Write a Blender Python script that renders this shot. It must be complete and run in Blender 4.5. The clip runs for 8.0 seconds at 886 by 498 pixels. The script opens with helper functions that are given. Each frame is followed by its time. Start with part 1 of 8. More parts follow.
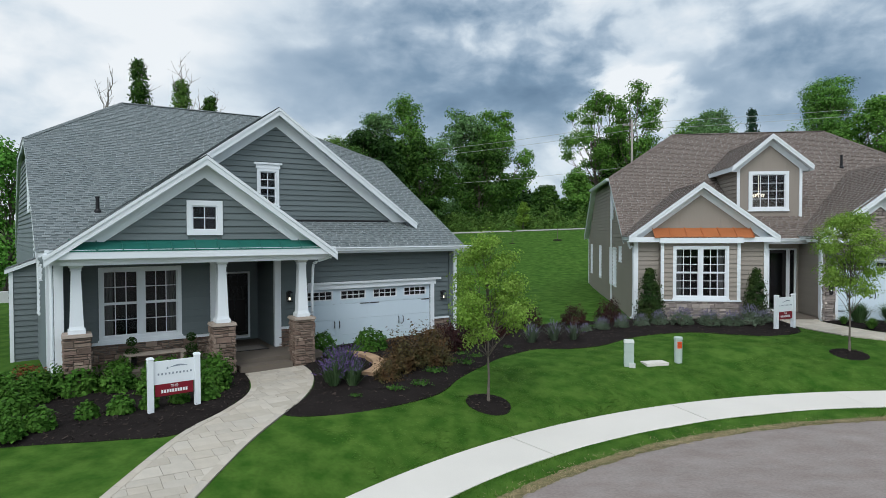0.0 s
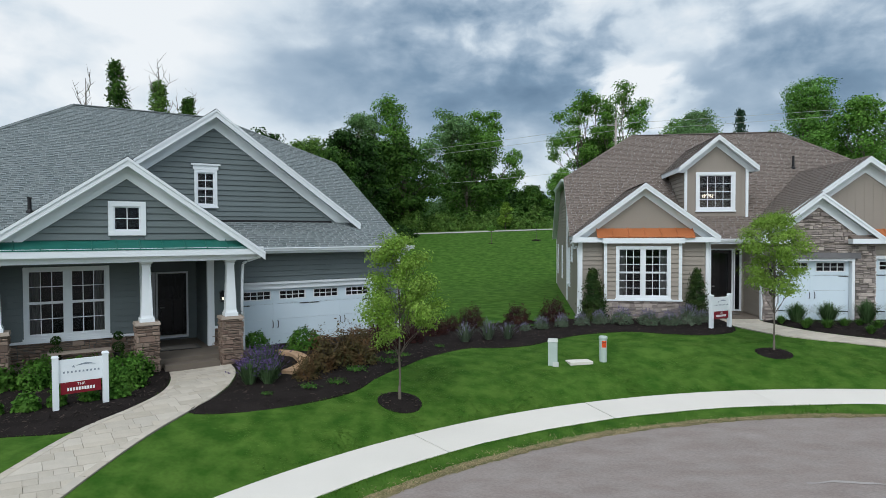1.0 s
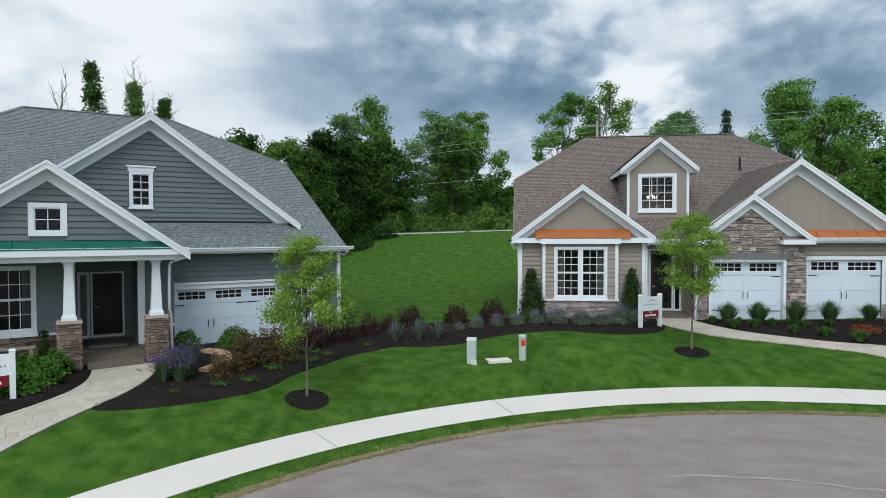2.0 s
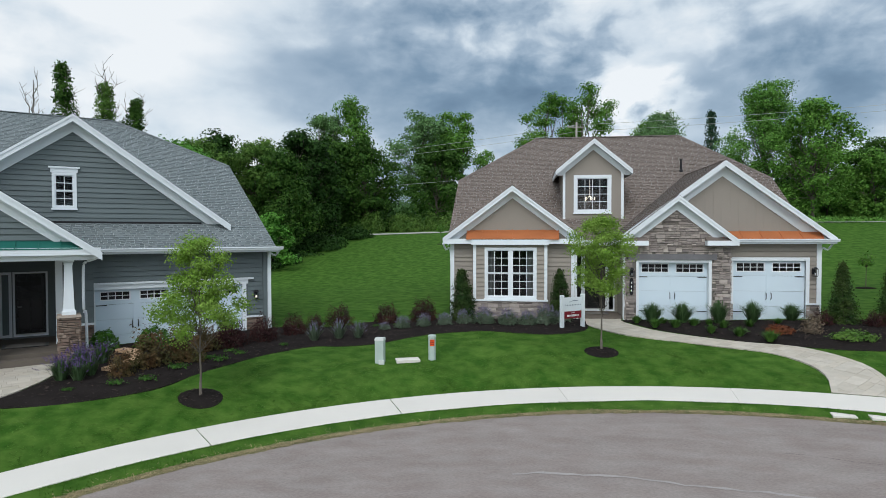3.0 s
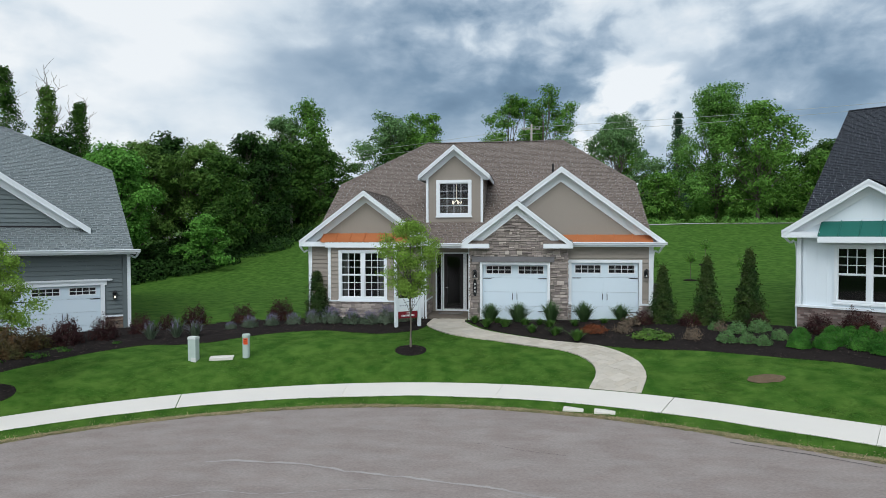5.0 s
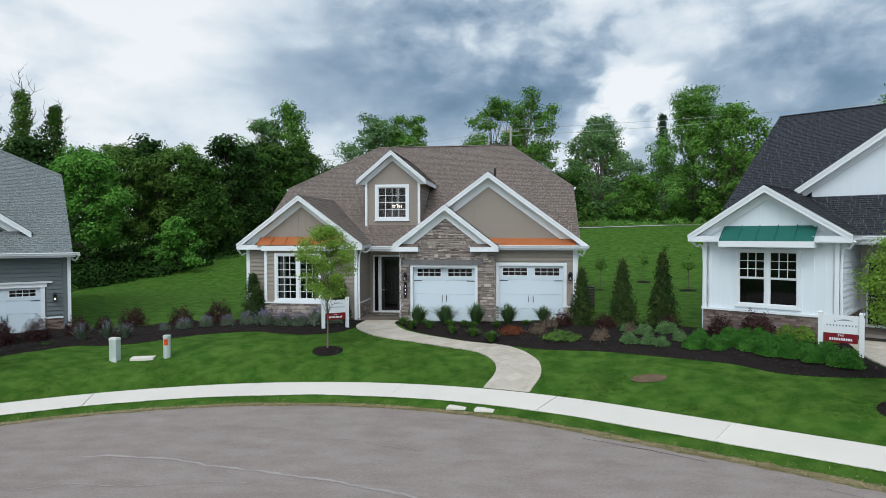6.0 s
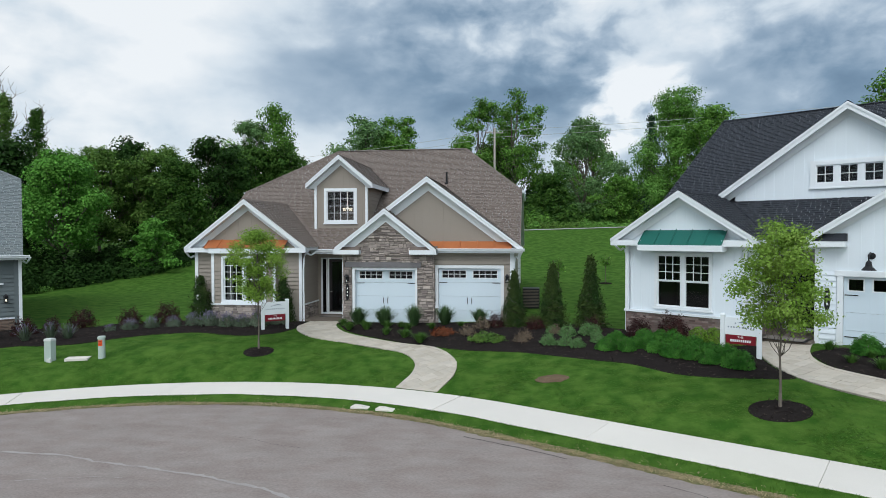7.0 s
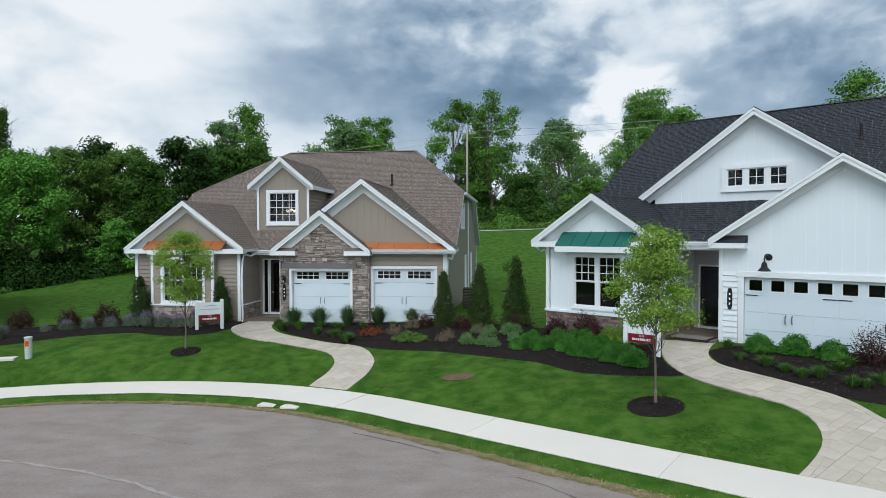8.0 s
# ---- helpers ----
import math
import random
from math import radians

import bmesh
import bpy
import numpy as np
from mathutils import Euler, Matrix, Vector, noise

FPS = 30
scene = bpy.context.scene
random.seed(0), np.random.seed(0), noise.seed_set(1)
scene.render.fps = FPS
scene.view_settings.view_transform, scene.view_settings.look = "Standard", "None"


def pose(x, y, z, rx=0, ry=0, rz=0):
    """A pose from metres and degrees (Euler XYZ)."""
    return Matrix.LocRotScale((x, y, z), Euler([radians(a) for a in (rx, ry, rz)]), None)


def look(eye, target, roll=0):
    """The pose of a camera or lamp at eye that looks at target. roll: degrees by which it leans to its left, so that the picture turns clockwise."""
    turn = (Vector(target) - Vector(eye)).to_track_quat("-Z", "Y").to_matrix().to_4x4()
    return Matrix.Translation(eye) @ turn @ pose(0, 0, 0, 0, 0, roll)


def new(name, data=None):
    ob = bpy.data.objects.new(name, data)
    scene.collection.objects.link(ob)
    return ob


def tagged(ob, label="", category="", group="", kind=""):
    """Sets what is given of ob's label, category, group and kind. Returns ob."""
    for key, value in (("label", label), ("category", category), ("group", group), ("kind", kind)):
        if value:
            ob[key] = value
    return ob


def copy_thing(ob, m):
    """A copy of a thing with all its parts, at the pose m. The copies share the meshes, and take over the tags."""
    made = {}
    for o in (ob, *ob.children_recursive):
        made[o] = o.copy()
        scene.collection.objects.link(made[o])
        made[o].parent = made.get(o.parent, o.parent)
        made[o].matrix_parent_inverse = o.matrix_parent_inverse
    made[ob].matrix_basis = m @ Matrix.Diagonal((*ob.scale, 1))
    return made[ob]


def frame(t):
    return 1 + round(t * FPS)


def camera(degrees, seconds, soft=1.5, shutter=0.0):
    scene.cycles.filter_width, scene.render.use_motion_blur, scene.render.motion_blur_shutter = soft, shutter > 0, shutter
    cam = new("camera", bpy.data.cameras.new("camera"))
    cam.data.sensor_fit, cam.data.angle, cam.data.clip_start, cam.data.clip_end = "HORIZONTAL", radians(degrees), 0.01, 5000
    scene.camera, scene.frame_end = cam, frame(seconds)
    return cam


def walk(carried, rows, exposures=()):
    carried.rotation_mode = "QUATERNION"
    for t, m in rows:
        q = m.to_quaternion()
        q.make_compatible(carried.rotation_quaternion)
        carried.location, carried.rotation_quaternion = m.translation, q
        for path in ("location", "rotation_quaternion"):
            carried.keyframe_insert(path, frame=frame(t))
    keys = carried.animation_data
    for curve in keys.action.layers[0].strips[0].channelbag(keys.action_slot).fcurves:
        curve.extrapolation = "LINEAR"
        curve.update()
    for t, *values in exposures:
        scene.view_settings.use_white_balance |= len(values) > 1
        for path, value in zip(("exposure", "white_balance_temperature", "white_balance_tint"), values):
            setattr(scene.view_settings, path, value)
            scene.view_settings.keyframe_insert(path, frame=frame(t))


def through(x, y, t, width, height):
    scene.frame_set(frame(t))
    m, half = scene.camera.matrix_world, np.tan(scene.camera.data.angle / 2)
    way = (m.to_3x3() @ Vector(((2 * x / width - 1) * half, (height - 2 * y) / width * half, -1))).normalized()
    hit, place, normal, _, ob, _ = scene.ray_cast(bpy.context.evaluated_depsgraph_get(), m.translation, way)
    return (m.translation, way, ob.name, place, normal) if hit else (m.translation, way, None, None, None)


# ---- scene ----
cam = camera(72.0, 8.0, soft=0.75)
PATH = [
    (0, (3.759, -3.98, 3.426), (3.491, -1.999, 3.377), -0.2),
    (0.5, (4.827, -3.875, 3.397), (4.557, -1.894, 3.348), -0.2),
    (1, (5.937, -3.897, 3.429), (5.668, -1.916, 3.38), -0.2),
    (1.5, (7.081, -3.969, 3.437), (6.813, -1.988, 3.388), -0.2),
    (3, (11.049, -3.758, 3.46), (10.782, -1.777, 3.412), -0.1),
    (3.5, (12.589, -3.697, 3.467), (12.322, -1.716, 3.418), -0.1),
    (4, (14.194, -3.738, 3.506), (13.925, -1.757, 3.457), -0.1),
    (4.5, (15.698, -3.816, 3.546), (15.429, -1.835, 3.496), -0.1),
    (6, (20.123, -4.171, 3.722), (19.851, -2.19, 3.674), -0.1),
    (6.5, (21.537, -4.281, 3.786), (21.264, -2.3, 3.738), -0.2),
    (7, (22.806, -4.335, 3.852), (22.523, -2.356, 3.804), -0.1),
    (7.5, (24.01, -4.431, 3.893), (23.735, -2.451, 3.845), -0.1),
    (8, (25.175, -4.491, 3.917), (24.926, -2.507, 3.868), -0.1),
]
walk(cam, [(t, look(eye, target, roll)) for t, eye, target, roll in PATH])

# ---------------------------------------------------------------- light
SUN_DIR = Vector((-0.07, -0.68, 0.73)).normalized()
world = bpy.data.worlds.new("overcast_sky")
scene.world = world
world.use_nodes = True
wn, wl = world.node_tree.nodes, world.node_tree.links
wn.clear()


def wnode(kind, operation=""):
    n = wn.new(kind)
    if operation:
        n.operation = operation
    return n


def wmath(op, a, b=0.0, c=0.0, clamp=False):
    n = wnode("ShaderNodeMath", op)
    n.use_clamp = clamp
    for i, s in enumerate((a, b, c)):
        if isinstance(s, (int, float)):
            n.inputs[i].default_value = s
        else:
            wl.new(s, n.inputs[i])
    return n.outputs[0]


geo = wnode("ShaderNodeTexCoord")
sep = wnode("ShaderNodeSeparateXYZ")
wl.new(geo.outputs["Generated"], sep.inputs[0])
dx, dy, dz = sep.outputs
def cloud_noise(scale, detail, rough, twist, shift, tall):
    mp = wnode("ShaderNodeMapping")
    mp.inputs["Location"].default_value = shift
    mp.inputs["Scale"].default_value = (1.0, 1.0, tall)
    wl.new(geo.outputs["Generated"], mp.inputs[0])
    n = wnode("ShaderNodeTexNoise")
    wl.new(mp.outputs[0], n.inputs["Vector"])
    for k, v in (("Scale", scale), ("Detail", detail), ("Roughness", rough), ("Distortion", twist)):
        n.inputs[k].default_value = v
    return n.outputs["Fac"]


def toward(x, y, z, sharp):
    """How near a direction lies to (x, y, z), from 0 to 1."""
    d = Vector((x, y, z)).normalized()
    s = wmath("ADD", wmath("ADD", wmath("MULTIPLY", dx, d.x), wmath("MULTIPLY", dy, d.y)), wmath("MULTIPLY", dz, d.z))
    return wmath("POWER", wmath("MAXIMUM", s, 0.0), sharp)


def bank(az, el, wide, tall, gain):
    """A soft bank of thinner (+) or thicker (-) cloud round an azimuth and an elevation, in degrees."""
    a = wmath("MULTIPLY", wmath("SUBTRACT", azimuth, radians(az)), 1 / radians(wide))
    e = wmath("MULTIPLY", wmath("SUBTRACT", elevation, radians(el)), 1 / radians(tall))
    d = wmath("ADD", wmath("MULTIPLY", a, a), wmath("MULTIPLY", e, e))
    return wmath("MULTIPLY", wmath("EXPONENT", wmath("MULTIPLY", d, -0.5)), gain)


big = cloud_noise(3.6, 3.0, 0.5, 0.15, (0.3, 0.1, 0.0), 2.2)
fine = cloud_noise(7.0, 8.0, 0.50, 0.2, (2.9, 0.6, 0.2), 2.1)
puffs = cloud_noise(16.0, 6.0, 0.50, 0.3, (1.3, 4.1, 0.7), 1.4)
rough = wmath("ADD", wmath("MULTIPLY", wmath("SUBTRACT", big, 0.5), 0.40), wmath("MULTIPLY", wmath("SUBTRACT", fine, 0.5), 0.52))
rough = wmath("ADD", rough, wmath("MULTIPLY", wmath("SUBTRACT", puffs, 0.5), 0.20))
stir = wmath("ADD", wmath("MULTIPLY", wmath("SUBTRACT", fine, 0.5), 0.26), wmath("MULTIPLY", wmath("SUBTRACT", puffs, 0.5), 0.20))
azimuth = wmath("ADD", wmath("ARCTAN2", dx, dy), stir)
elevation = wmath("ADD", wmath("ARCSINE", dz), wmath("ADD", wmath("MULTIPLY", wmath("SUBTRACT", big, 0.5), 0.20), wmath("MULTIPLY", wmath("SUBTRACT", puffs, 0.5), 0.13)))
amount = wmath("ADD", rough, 0.585)
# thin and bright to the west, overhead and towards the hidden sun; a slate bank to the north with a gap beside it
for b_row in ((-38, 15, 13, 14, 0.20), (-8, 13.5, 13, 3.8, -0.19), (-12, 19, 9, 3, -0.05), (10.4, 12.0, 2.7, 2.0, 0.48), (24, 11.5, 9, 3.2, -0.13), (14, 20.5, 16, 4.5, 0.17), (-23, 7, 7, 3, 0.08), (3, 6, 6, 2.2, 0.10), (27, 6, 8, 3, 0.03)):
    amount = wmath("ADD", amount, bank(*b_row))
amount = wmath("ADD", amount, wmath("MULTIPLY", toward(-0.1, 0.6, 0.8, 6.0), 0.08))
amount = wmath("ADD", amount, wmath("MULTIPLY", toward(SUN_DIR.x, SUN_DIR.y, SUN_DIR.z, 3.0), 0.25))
ramp = wnode("ShaderNodeValToRGB")
wl.new(amount, ramp.inputs[0])
stops = ((0.30, (0.10, 0.175, 0.27)), (0.45, (0.198, 0.298, 0.415)), (0.57, (0.375, 0.48, 0.595)), (0.68, (0.65, 0.74, 0.82)), (0.82, (0.88, 0.92, 0.95)))
while len(ramp.color_ramp.elements) < len(stops):
    ramp.color_ramp.elements.new(0.5)
for el, (p, c) in zip(ramp.color_ramp.elements, stops):
    el.position, el.color = p, (*c, 1)
sky = wnode("ShaderNodeTexSky")
sky.sky_type, sky.sun_disc = "NISHITA", False
sky.sun_elevation, sky.sun_rotation = math.asin(SUN_DIR.z), math.atan2(SUN_DIR.x, SUN_DIR.y)
dim = wnode("ShaderNodeVectorMath", "SCALE")
wl.new(sky.outputs[0], dim.inputs[0])
dim.inputs["Scale"].default_value = 0.08
mixer = wnode("ShaderNodeMix")
mixer.data_type = "RGBA"
mixer.inputs["Factor"].default_value = 0.90
wl.new(dim.outputs[0], mixer.inputs["A"])
wl.new(ramp.outputs[0], mixer.inputs["B"])
# an overcast sky is brighter towards the hidden sun
gain = wmath("ADD", 1.0, wmath("MULTIPLY", toward(SUN_DIR.x, SUN_DIR.y, SUN_DIR.z, 3.0), 1.0))
lit = wnode("ShaderNodeVectorMath", "SCALE")
wl.new(mixer.outputs["Result"], lit.inputs[0])
wl.new(gain, lit.inputs["Scale"])
back = wnode("ShaderNodeBackground")
wl.new(lit.outputs[0], back.inputs[0])
back.inputs[1].default_value = 1.05
wout = wnode("ShaderNodeOutputWorld")
wl.new(back.outputs[0], wout.inputs[0])

sun = new("sun", bpy.data.lights.new("sun", "SUN"))
sun.data.energy, sun.data.angle, sun.data.color = 1.06, radians(28), (0.955, 0.98, 1.0)
sun.matrix_world = look(SUN_DIR * 50, (0, 0, 0))


# ---------------------------------------------------------------- materials
def material(name, colour, rough=0.6, spots=0.15, spot_scale=1.2, grain=0.1, grain_scale=40.0, bump=0.0, bump_scale=60.0, metal=0.0, piece=0.0, island=0.0, stretch=(1, 1, 1), spec=0.22, tint=None, coat=0.0, detail=4, clumps=False):
    """A surface with stains and grain at two scales; piece and island vary it from object to object and from island to island."""
    m = bpy.data.materials.new(name)
    m.use_nodes = True
    n, l = m.node_tree.nodes, m.node_tree.links
    bsdf = n["Principled BSDF"]
    bsdf.inputs["Roughness"].default_value = rough
    bsdf.inputs["Metallic"].default_value = metal
    bsdf.inputs["Specular IOR Level"].default_value = spec
    bsdf.inputs["Coat Weight"].default_value = coat
    tc = n.new("ShaderNodeTexCoord")
    mp = n.new("ShaderNodeMapping")
    mp.inputs["Scale"].default_value = stretch
    l.new(tc.outputs["Object"], mp.inputs[0])

    def noise_of(scale, detail):
        t = n.new("ShaderNodeTexNoise")
        t.inputs["Scale"].default_value, t.inputs["Detail"].default_value = scale, detail
        l.new(mp.outputs[0], t.inputs["Vector"])
        return t.outputs["Fac"]

    def calc(op, a, b):
        t = n.new("ShaderNodeMath")
        t.operation = op
        for i, s in enumerate((a, b)):
            if isinstance(s, (int, float)):
                t.inputs[i].default_value = s
            else:
                l.new(s, t.inputs[i])
        return t.outputs[0]

    value = calc("ADD", 1.0 - spots - grain, calc("MULTIPLY", noise_of(spot_scale, detail), 2 * spots))
    value = calc("ADD", value, calc("MULTIPLY", noise_of(grain_scale, 3), 2 * grain))
    if piece:
        info = n.new("ShaderNodeObjectInfo")
        value = calc("MULTIPLY", value, calc("ADD", 1.0 - piece, calc("MULTIPLY", info.outputs["Random"], 2 * piece)))
    if island:
        g = n.new("ShaderNodeNewGeometry")
        value = calc("MULTIPLY", value, calc("ADD", 1.0 - island, calc("MULTIPLY", g.outputs["Random Per Island"], 2 * island)))
    base = n.new("ShaderNodeRGB")
    base.outputs[0].default_value = (*colour, 1)
    source = base.outputs[0]
    if tint:
        mx = n.new("ShaderNodeMix")
        mx.data_type = "RGBA"
        mx.inputs["B"].default_value = (*tint, 1)
        l.new(source, mx.inputs["A"])
        if piece and not clumps:
            w = n.new("ShaderNodeTexWhiteNoise")
            w.noise_dimensions = "1D"
            l.new(info.outputs["Random"], w.inputs["W"])
            l.new(w.outputs["Value"], mx.inputs["Factor"])
        elif island and not clumps:
            w = n.new("ShaderNodeTexWhiteNoise")
            w.noise_dimensions = "1D"
            l.new(g.outputs["Random Per Island"], w.inputs["W"])
            l.new(w.outputs["Value"], mx.inputs["Factor"])
        else:
            rampt = n.new("ShaderNodeMapRange")
            rampt.inputs["From Min"].default_value, rampt.inputs["From Max"].default_value = 0.35, 0.65
            l.new(noise_of(spot_scale * 1.7, 5), rampt.inputs[0])
            l.new(rampt.outputs[0], mx.inputs["Factor"])
        source = mx.outputs["Result"]
    scale = n.new("ShaderNodeVectorMath")
    scale.operation = "SCALE"
    l.new(source, scale.inputs[0])
    l.new(value, scale.inputs["Scale"])
    l.new(scale.outputs[0], bsdf.inputs["Base Color"])
    if bump:
        b = n.new("ShaderNodeBump")
        b.inputs["Strength"].default_value, b.inputs["Distance"].default_value = bump, 0.02
        l.new(noise_of(bump_scale, 4), b.inputs["Height"])
        l.new(b.outputs[0], bsdf.inputs["Normal"])
    return m


def leaf_material(name, colour, tint, through=0.35, vary=0.32):
    """Thin leaves: light comes through them; clumps and leaves differ in shade."""
    m = material(name, colour, rough=0.6, spots=0.30, spot_scale=0.9, grain=0.14, grain_scale=5.0, island=vary, tint=tint, spec=0.08, detail=6, clumps=True)
    n, l = m.node_tree.nodes, m.node_tree.links
    bsdf, out = n["Principled BSDF"], n["Material Output"]
    tr = n.new("ShaderNodeBsdfTranslucent")
    l.new(bsdf.inputs["Base Color"].links[0].from_socket, tr.inputs[0])
    mx = n.new("ShaderNodeMixShader")
    mx.inputs[0].default_value = through * 0.65
    l.new(bsdf.outputs[0], mx.inputs[1])
    l.new(tr.outputs[0], mx.inputs[2])
    l.new(mx.outputs[0], out.inputs[0])
    return m


def glass_material(name, tint=(0.75, 0.8, 0.82)):
    """A thin pane: it mirrors more at a flat angle and lets the rest through."""
    m = bpy.data.materials.new(name)
    m.use_nodes = True
    n, l = m.node_tree.nodes, m.node_tree.links
    n.remove(n["Principled BSDF"])
    gl, tr, mx, fr = n.new("ShaderNodeBsdfGlossy"), n.new("ShaderNodeBsdfTransparent"), n.new("ShaderNodeMixShader"), n.new("ShaderNodeFresnel")
    fr.inputs["IOR"].default_value = 1.42
    gl.inputs["Roughness"].default_value = 0.02
    gl.inputs["Color"].default_value = (0.95, 0.97, 1, 1)
    tr.inputs["Color"].default_value = (*tint, 1)
    l.new(fr.outputs[0], mx.inputs[0])
    l.new(tr.outputs[0], mx.inputs[1])
    l.new(gl.outputs[0], mx.inputs[2])
    l.new(mx.outputs[0], n["Material Output"].inputs[0])
    return m


M = {}
M["trim"] = material("white_trim_paint", (0.76, 0.80, 0.825), 0.45, 0.04, 0.8, 0.03, 30)
M["grey_siding"] = material("grey_green_lap_siding", (0.135, 0.163, 0.166), 0.5, 0.10, 0.7, 0.05, 60, piece=0.05, stretch=(1, 1, 0.4))
M["taupe_siding"] = material("taupe_lap_siding", (0.30, 0.265, 0.225), 0.5, 0.10, 0.7, 0.05, 60, piece=0.05, stretch=(1, 1, 0.4))
M["taupe_panel"] = material("taupe_board_and_batten", (0.285, 0.25, 0.215), 0.55, 0.08, 0.6, 0.04, 40)
M["white_siding"] = material("white_board_siding", (0.735, 0.80, 0.845), 0.5, 0.05, 0.6, 0.03, 40, piece=0.02)
M["grey_shingle"] = material("slate_grey_asphalt_shingle", (0.166, 0.193, 0.197), 0.9, 0.05, 0.3, 0.14, 120, bump=0.4, bump_scale=220, island=0.12, tint=(0.215, 0.24, 0.242))
M["brown_shingle"] = material("weathered_brown_asphalt_shingle", (0.165, 0.134, 0.115), 0.9, 0.05, 0.3, 0.14, 120, bump=0.4, bump_scale=220, island=0.14, tint=(0.215, 0.18, 0.16))
M["dark_shingle"] = material("charcoal_asphalt_shingle", (0.032, 0.036, 0.044), 0.9, 0.05, 0.3, 0.14, 120, bump=0.4, bump_scale=220, island=0.13, tint=(0.045, 0.05, 0.06))
M["grey_band"] = material("dark_slate_granules", (0.105, 0.123, 0.128), 0.95, 0.05, 0.3, 0.14, 120, island=0.3)
M["brown_band"] = material("dark_brown_granules", (0.092, 0.072, 0.062), 0.95, 0.05, 0.3, 0.14, 120, island=0.3)
M["dark_band"] = material("black_granules", (0.022, 0.025, 0.031), 0.95, 0.05, 0.3, 0.14, 120, island=0.3)
M["copper"] = material("copper_standing_seam", (0.50, 0.175, 0.07), 0.42, 0.16, 1.5, 0.05, 25, metal=0.35)
M["green_metal"] = material("green_standing_seam", (0.02, 0.13, 0.105), 0.38, 0.10, 1.2, 0.04, 25)
M["door_white"] = material("white_steel_garage_door", (0.635, 0.735, 0.80), 0.4, 0.05, 0.9, 0.03, 50, bump=0.05, bump_scale=90)
M["black"] = material("black_painted_iron", (0.018, 0.018, 0.02), 0.4, 0.1, 4, 0.05, 40)
M["dark_door"] = material("dark_stained_door", (0.022, 0.019, 0.02), 0.3, 0.15, 3, 0.05, 40)
# the dimness of unlit rooms is put into this near-black plaster
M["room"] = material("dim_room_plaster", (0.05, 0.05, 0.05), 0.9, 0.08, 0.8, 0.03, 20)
M["glass"] = glass_material("window_glass")
M["stone_warm"] = material("tan_ledge_stone", (0.175, 0.120, 0.096), 0.85, 0.26, 6, 0.18, 45, bump=0.6, bump_scale=35, piece=0.26, tint=(0.26, 0.20, 0.158))
M["stone_grey"] = material("grey_buff_ledge_stone", (0.255, 0.218, 0.203), 0.85, 0.24, 6, 0.18, 45, bump=0.6, bump_scale=35, piece=0.24, tint=(0.42, 0.365, 0.325))
M["mortar"] = material("grey_mortar", (0.16, 0.145, 0.13), 0.95, 0.15, 3, 0.1, 50)
M["stone_cap"] = material("limestone_cap", (0.36, 0.30, 0.25), 0.8, 0.12, 3, 0.08, 40, bump=0.2)
M["brick"] = material("grey_red_brick", (0.155, 0.105, 0.095), 0.9, 0.15, 5, 0.12, 60, bump=0.3, island=0.35, tint=(0.26, 0.21, 0.19))
M["lawn"] = material("mown_lawn", (0.029, 0.084, 0.010), 0.9, 0.21, 1.3, 0.20, 14, bump=0.1, bump_scale=38, tint=(0.068, 0.136, 0.022), spec=0.05, detail=6)
M["mulch"] = material("dark_bark_mulch", (0.022, 0.0185, 0.0175), 0.95, 0.3, 2.0, 0.5, 45, bump=1.0, bump_scale=45, spec=0.02)
M["concrete"] = material("pale_concrete", (0.68, 0.64, 0.585), 0.85, 0.07, 0.7, 0.06, 60, bump=0.12, bump_scale=120, piece=0.03)
M["asphalt"] = material("worn_asphalt", (0.262, 0.217, 0.199), 0.9, 0.16, 1.1, 0.30, 26, bump=0.6, bump_scale=90, tint=(0.298, 0.258, 0.238), stretch=(0.7, 1.3, 1), detail=13)
M["tar"] = material("crack_filler", (0.34, 0.31, 0.295), 0.8, 0.25, 2, 0.2, 40)
M["crack"] = material("open_crack", (0.05, 0.047, 0.045), 0.95, 0.2, 3, 0.2, 40)
M["dirt"] = material("dry_dirt_and_straw", (0.26, 0.21, 0.12), 0.95, 0.3, 3, 0.3, 30, bump=0.6, tint=(0.12, 0.13, 0.05))
M["paver"] = material("buff_concrete_paver", (0.45, 0.40, 0.33), 0.85, 0.14, 3.5, 0.10, 60, bump=0.35, bump_scale=60, piece=0.08, tint=(0.50, 0.455, 0.39))
M["joint"] = material("sandy_joint", (0.26, 0.235, 0.195), 0.95, 0.15, 5, 0.15, 60)
M["plastic_green"] = material("pale_green_utility_plastic", (0.42, 0.50, 0.46), 0.5, 0.1, 3, 0.05, 30)
M["plastic_lid"] = material("pale_grey_plastic", (0.55, 0.57, 0.55), 0.55, 0.1, 3, 0.05, 30)
M["orange"] = material("orange_warning_label", (0.75, 0.09, 0.02), 0.5, 0.1, 5, 0.05, 40)
M["red"] = material("dark_red_sign", (0.20, 0.012, 0.022), 0.45, 0.06, 3, 0.03, 40)
M["ink"] = material("grey_blue_print", (0.24, 0.28, 0.33), 0.6, 0.05, 3, 0.03, 40)
M["white_ink"] = material("white_print", (0.82, 0.82, 0.82), 0.6, 0.03, 3, 0.02, 40)
M["bark"] = material("grey_bark", (0.135, 0.115, 0.095), 0.95, 0.25, 4, 0.25, 30, bump=0.8, bump_scale=25, stretch=(1, 1, 0.25))
M["dead_bark"] = material("bare_grey_wood", (0.20, 0.18, 0.165), 0.9, 0.2, 3, 0.2, 20)
M["pole"] = material("weathered_pole", (0.34, 0.31, 0.28), 0.9, 0.15, 2, 0.15, 30, stretch=(1, 1, 0.2))
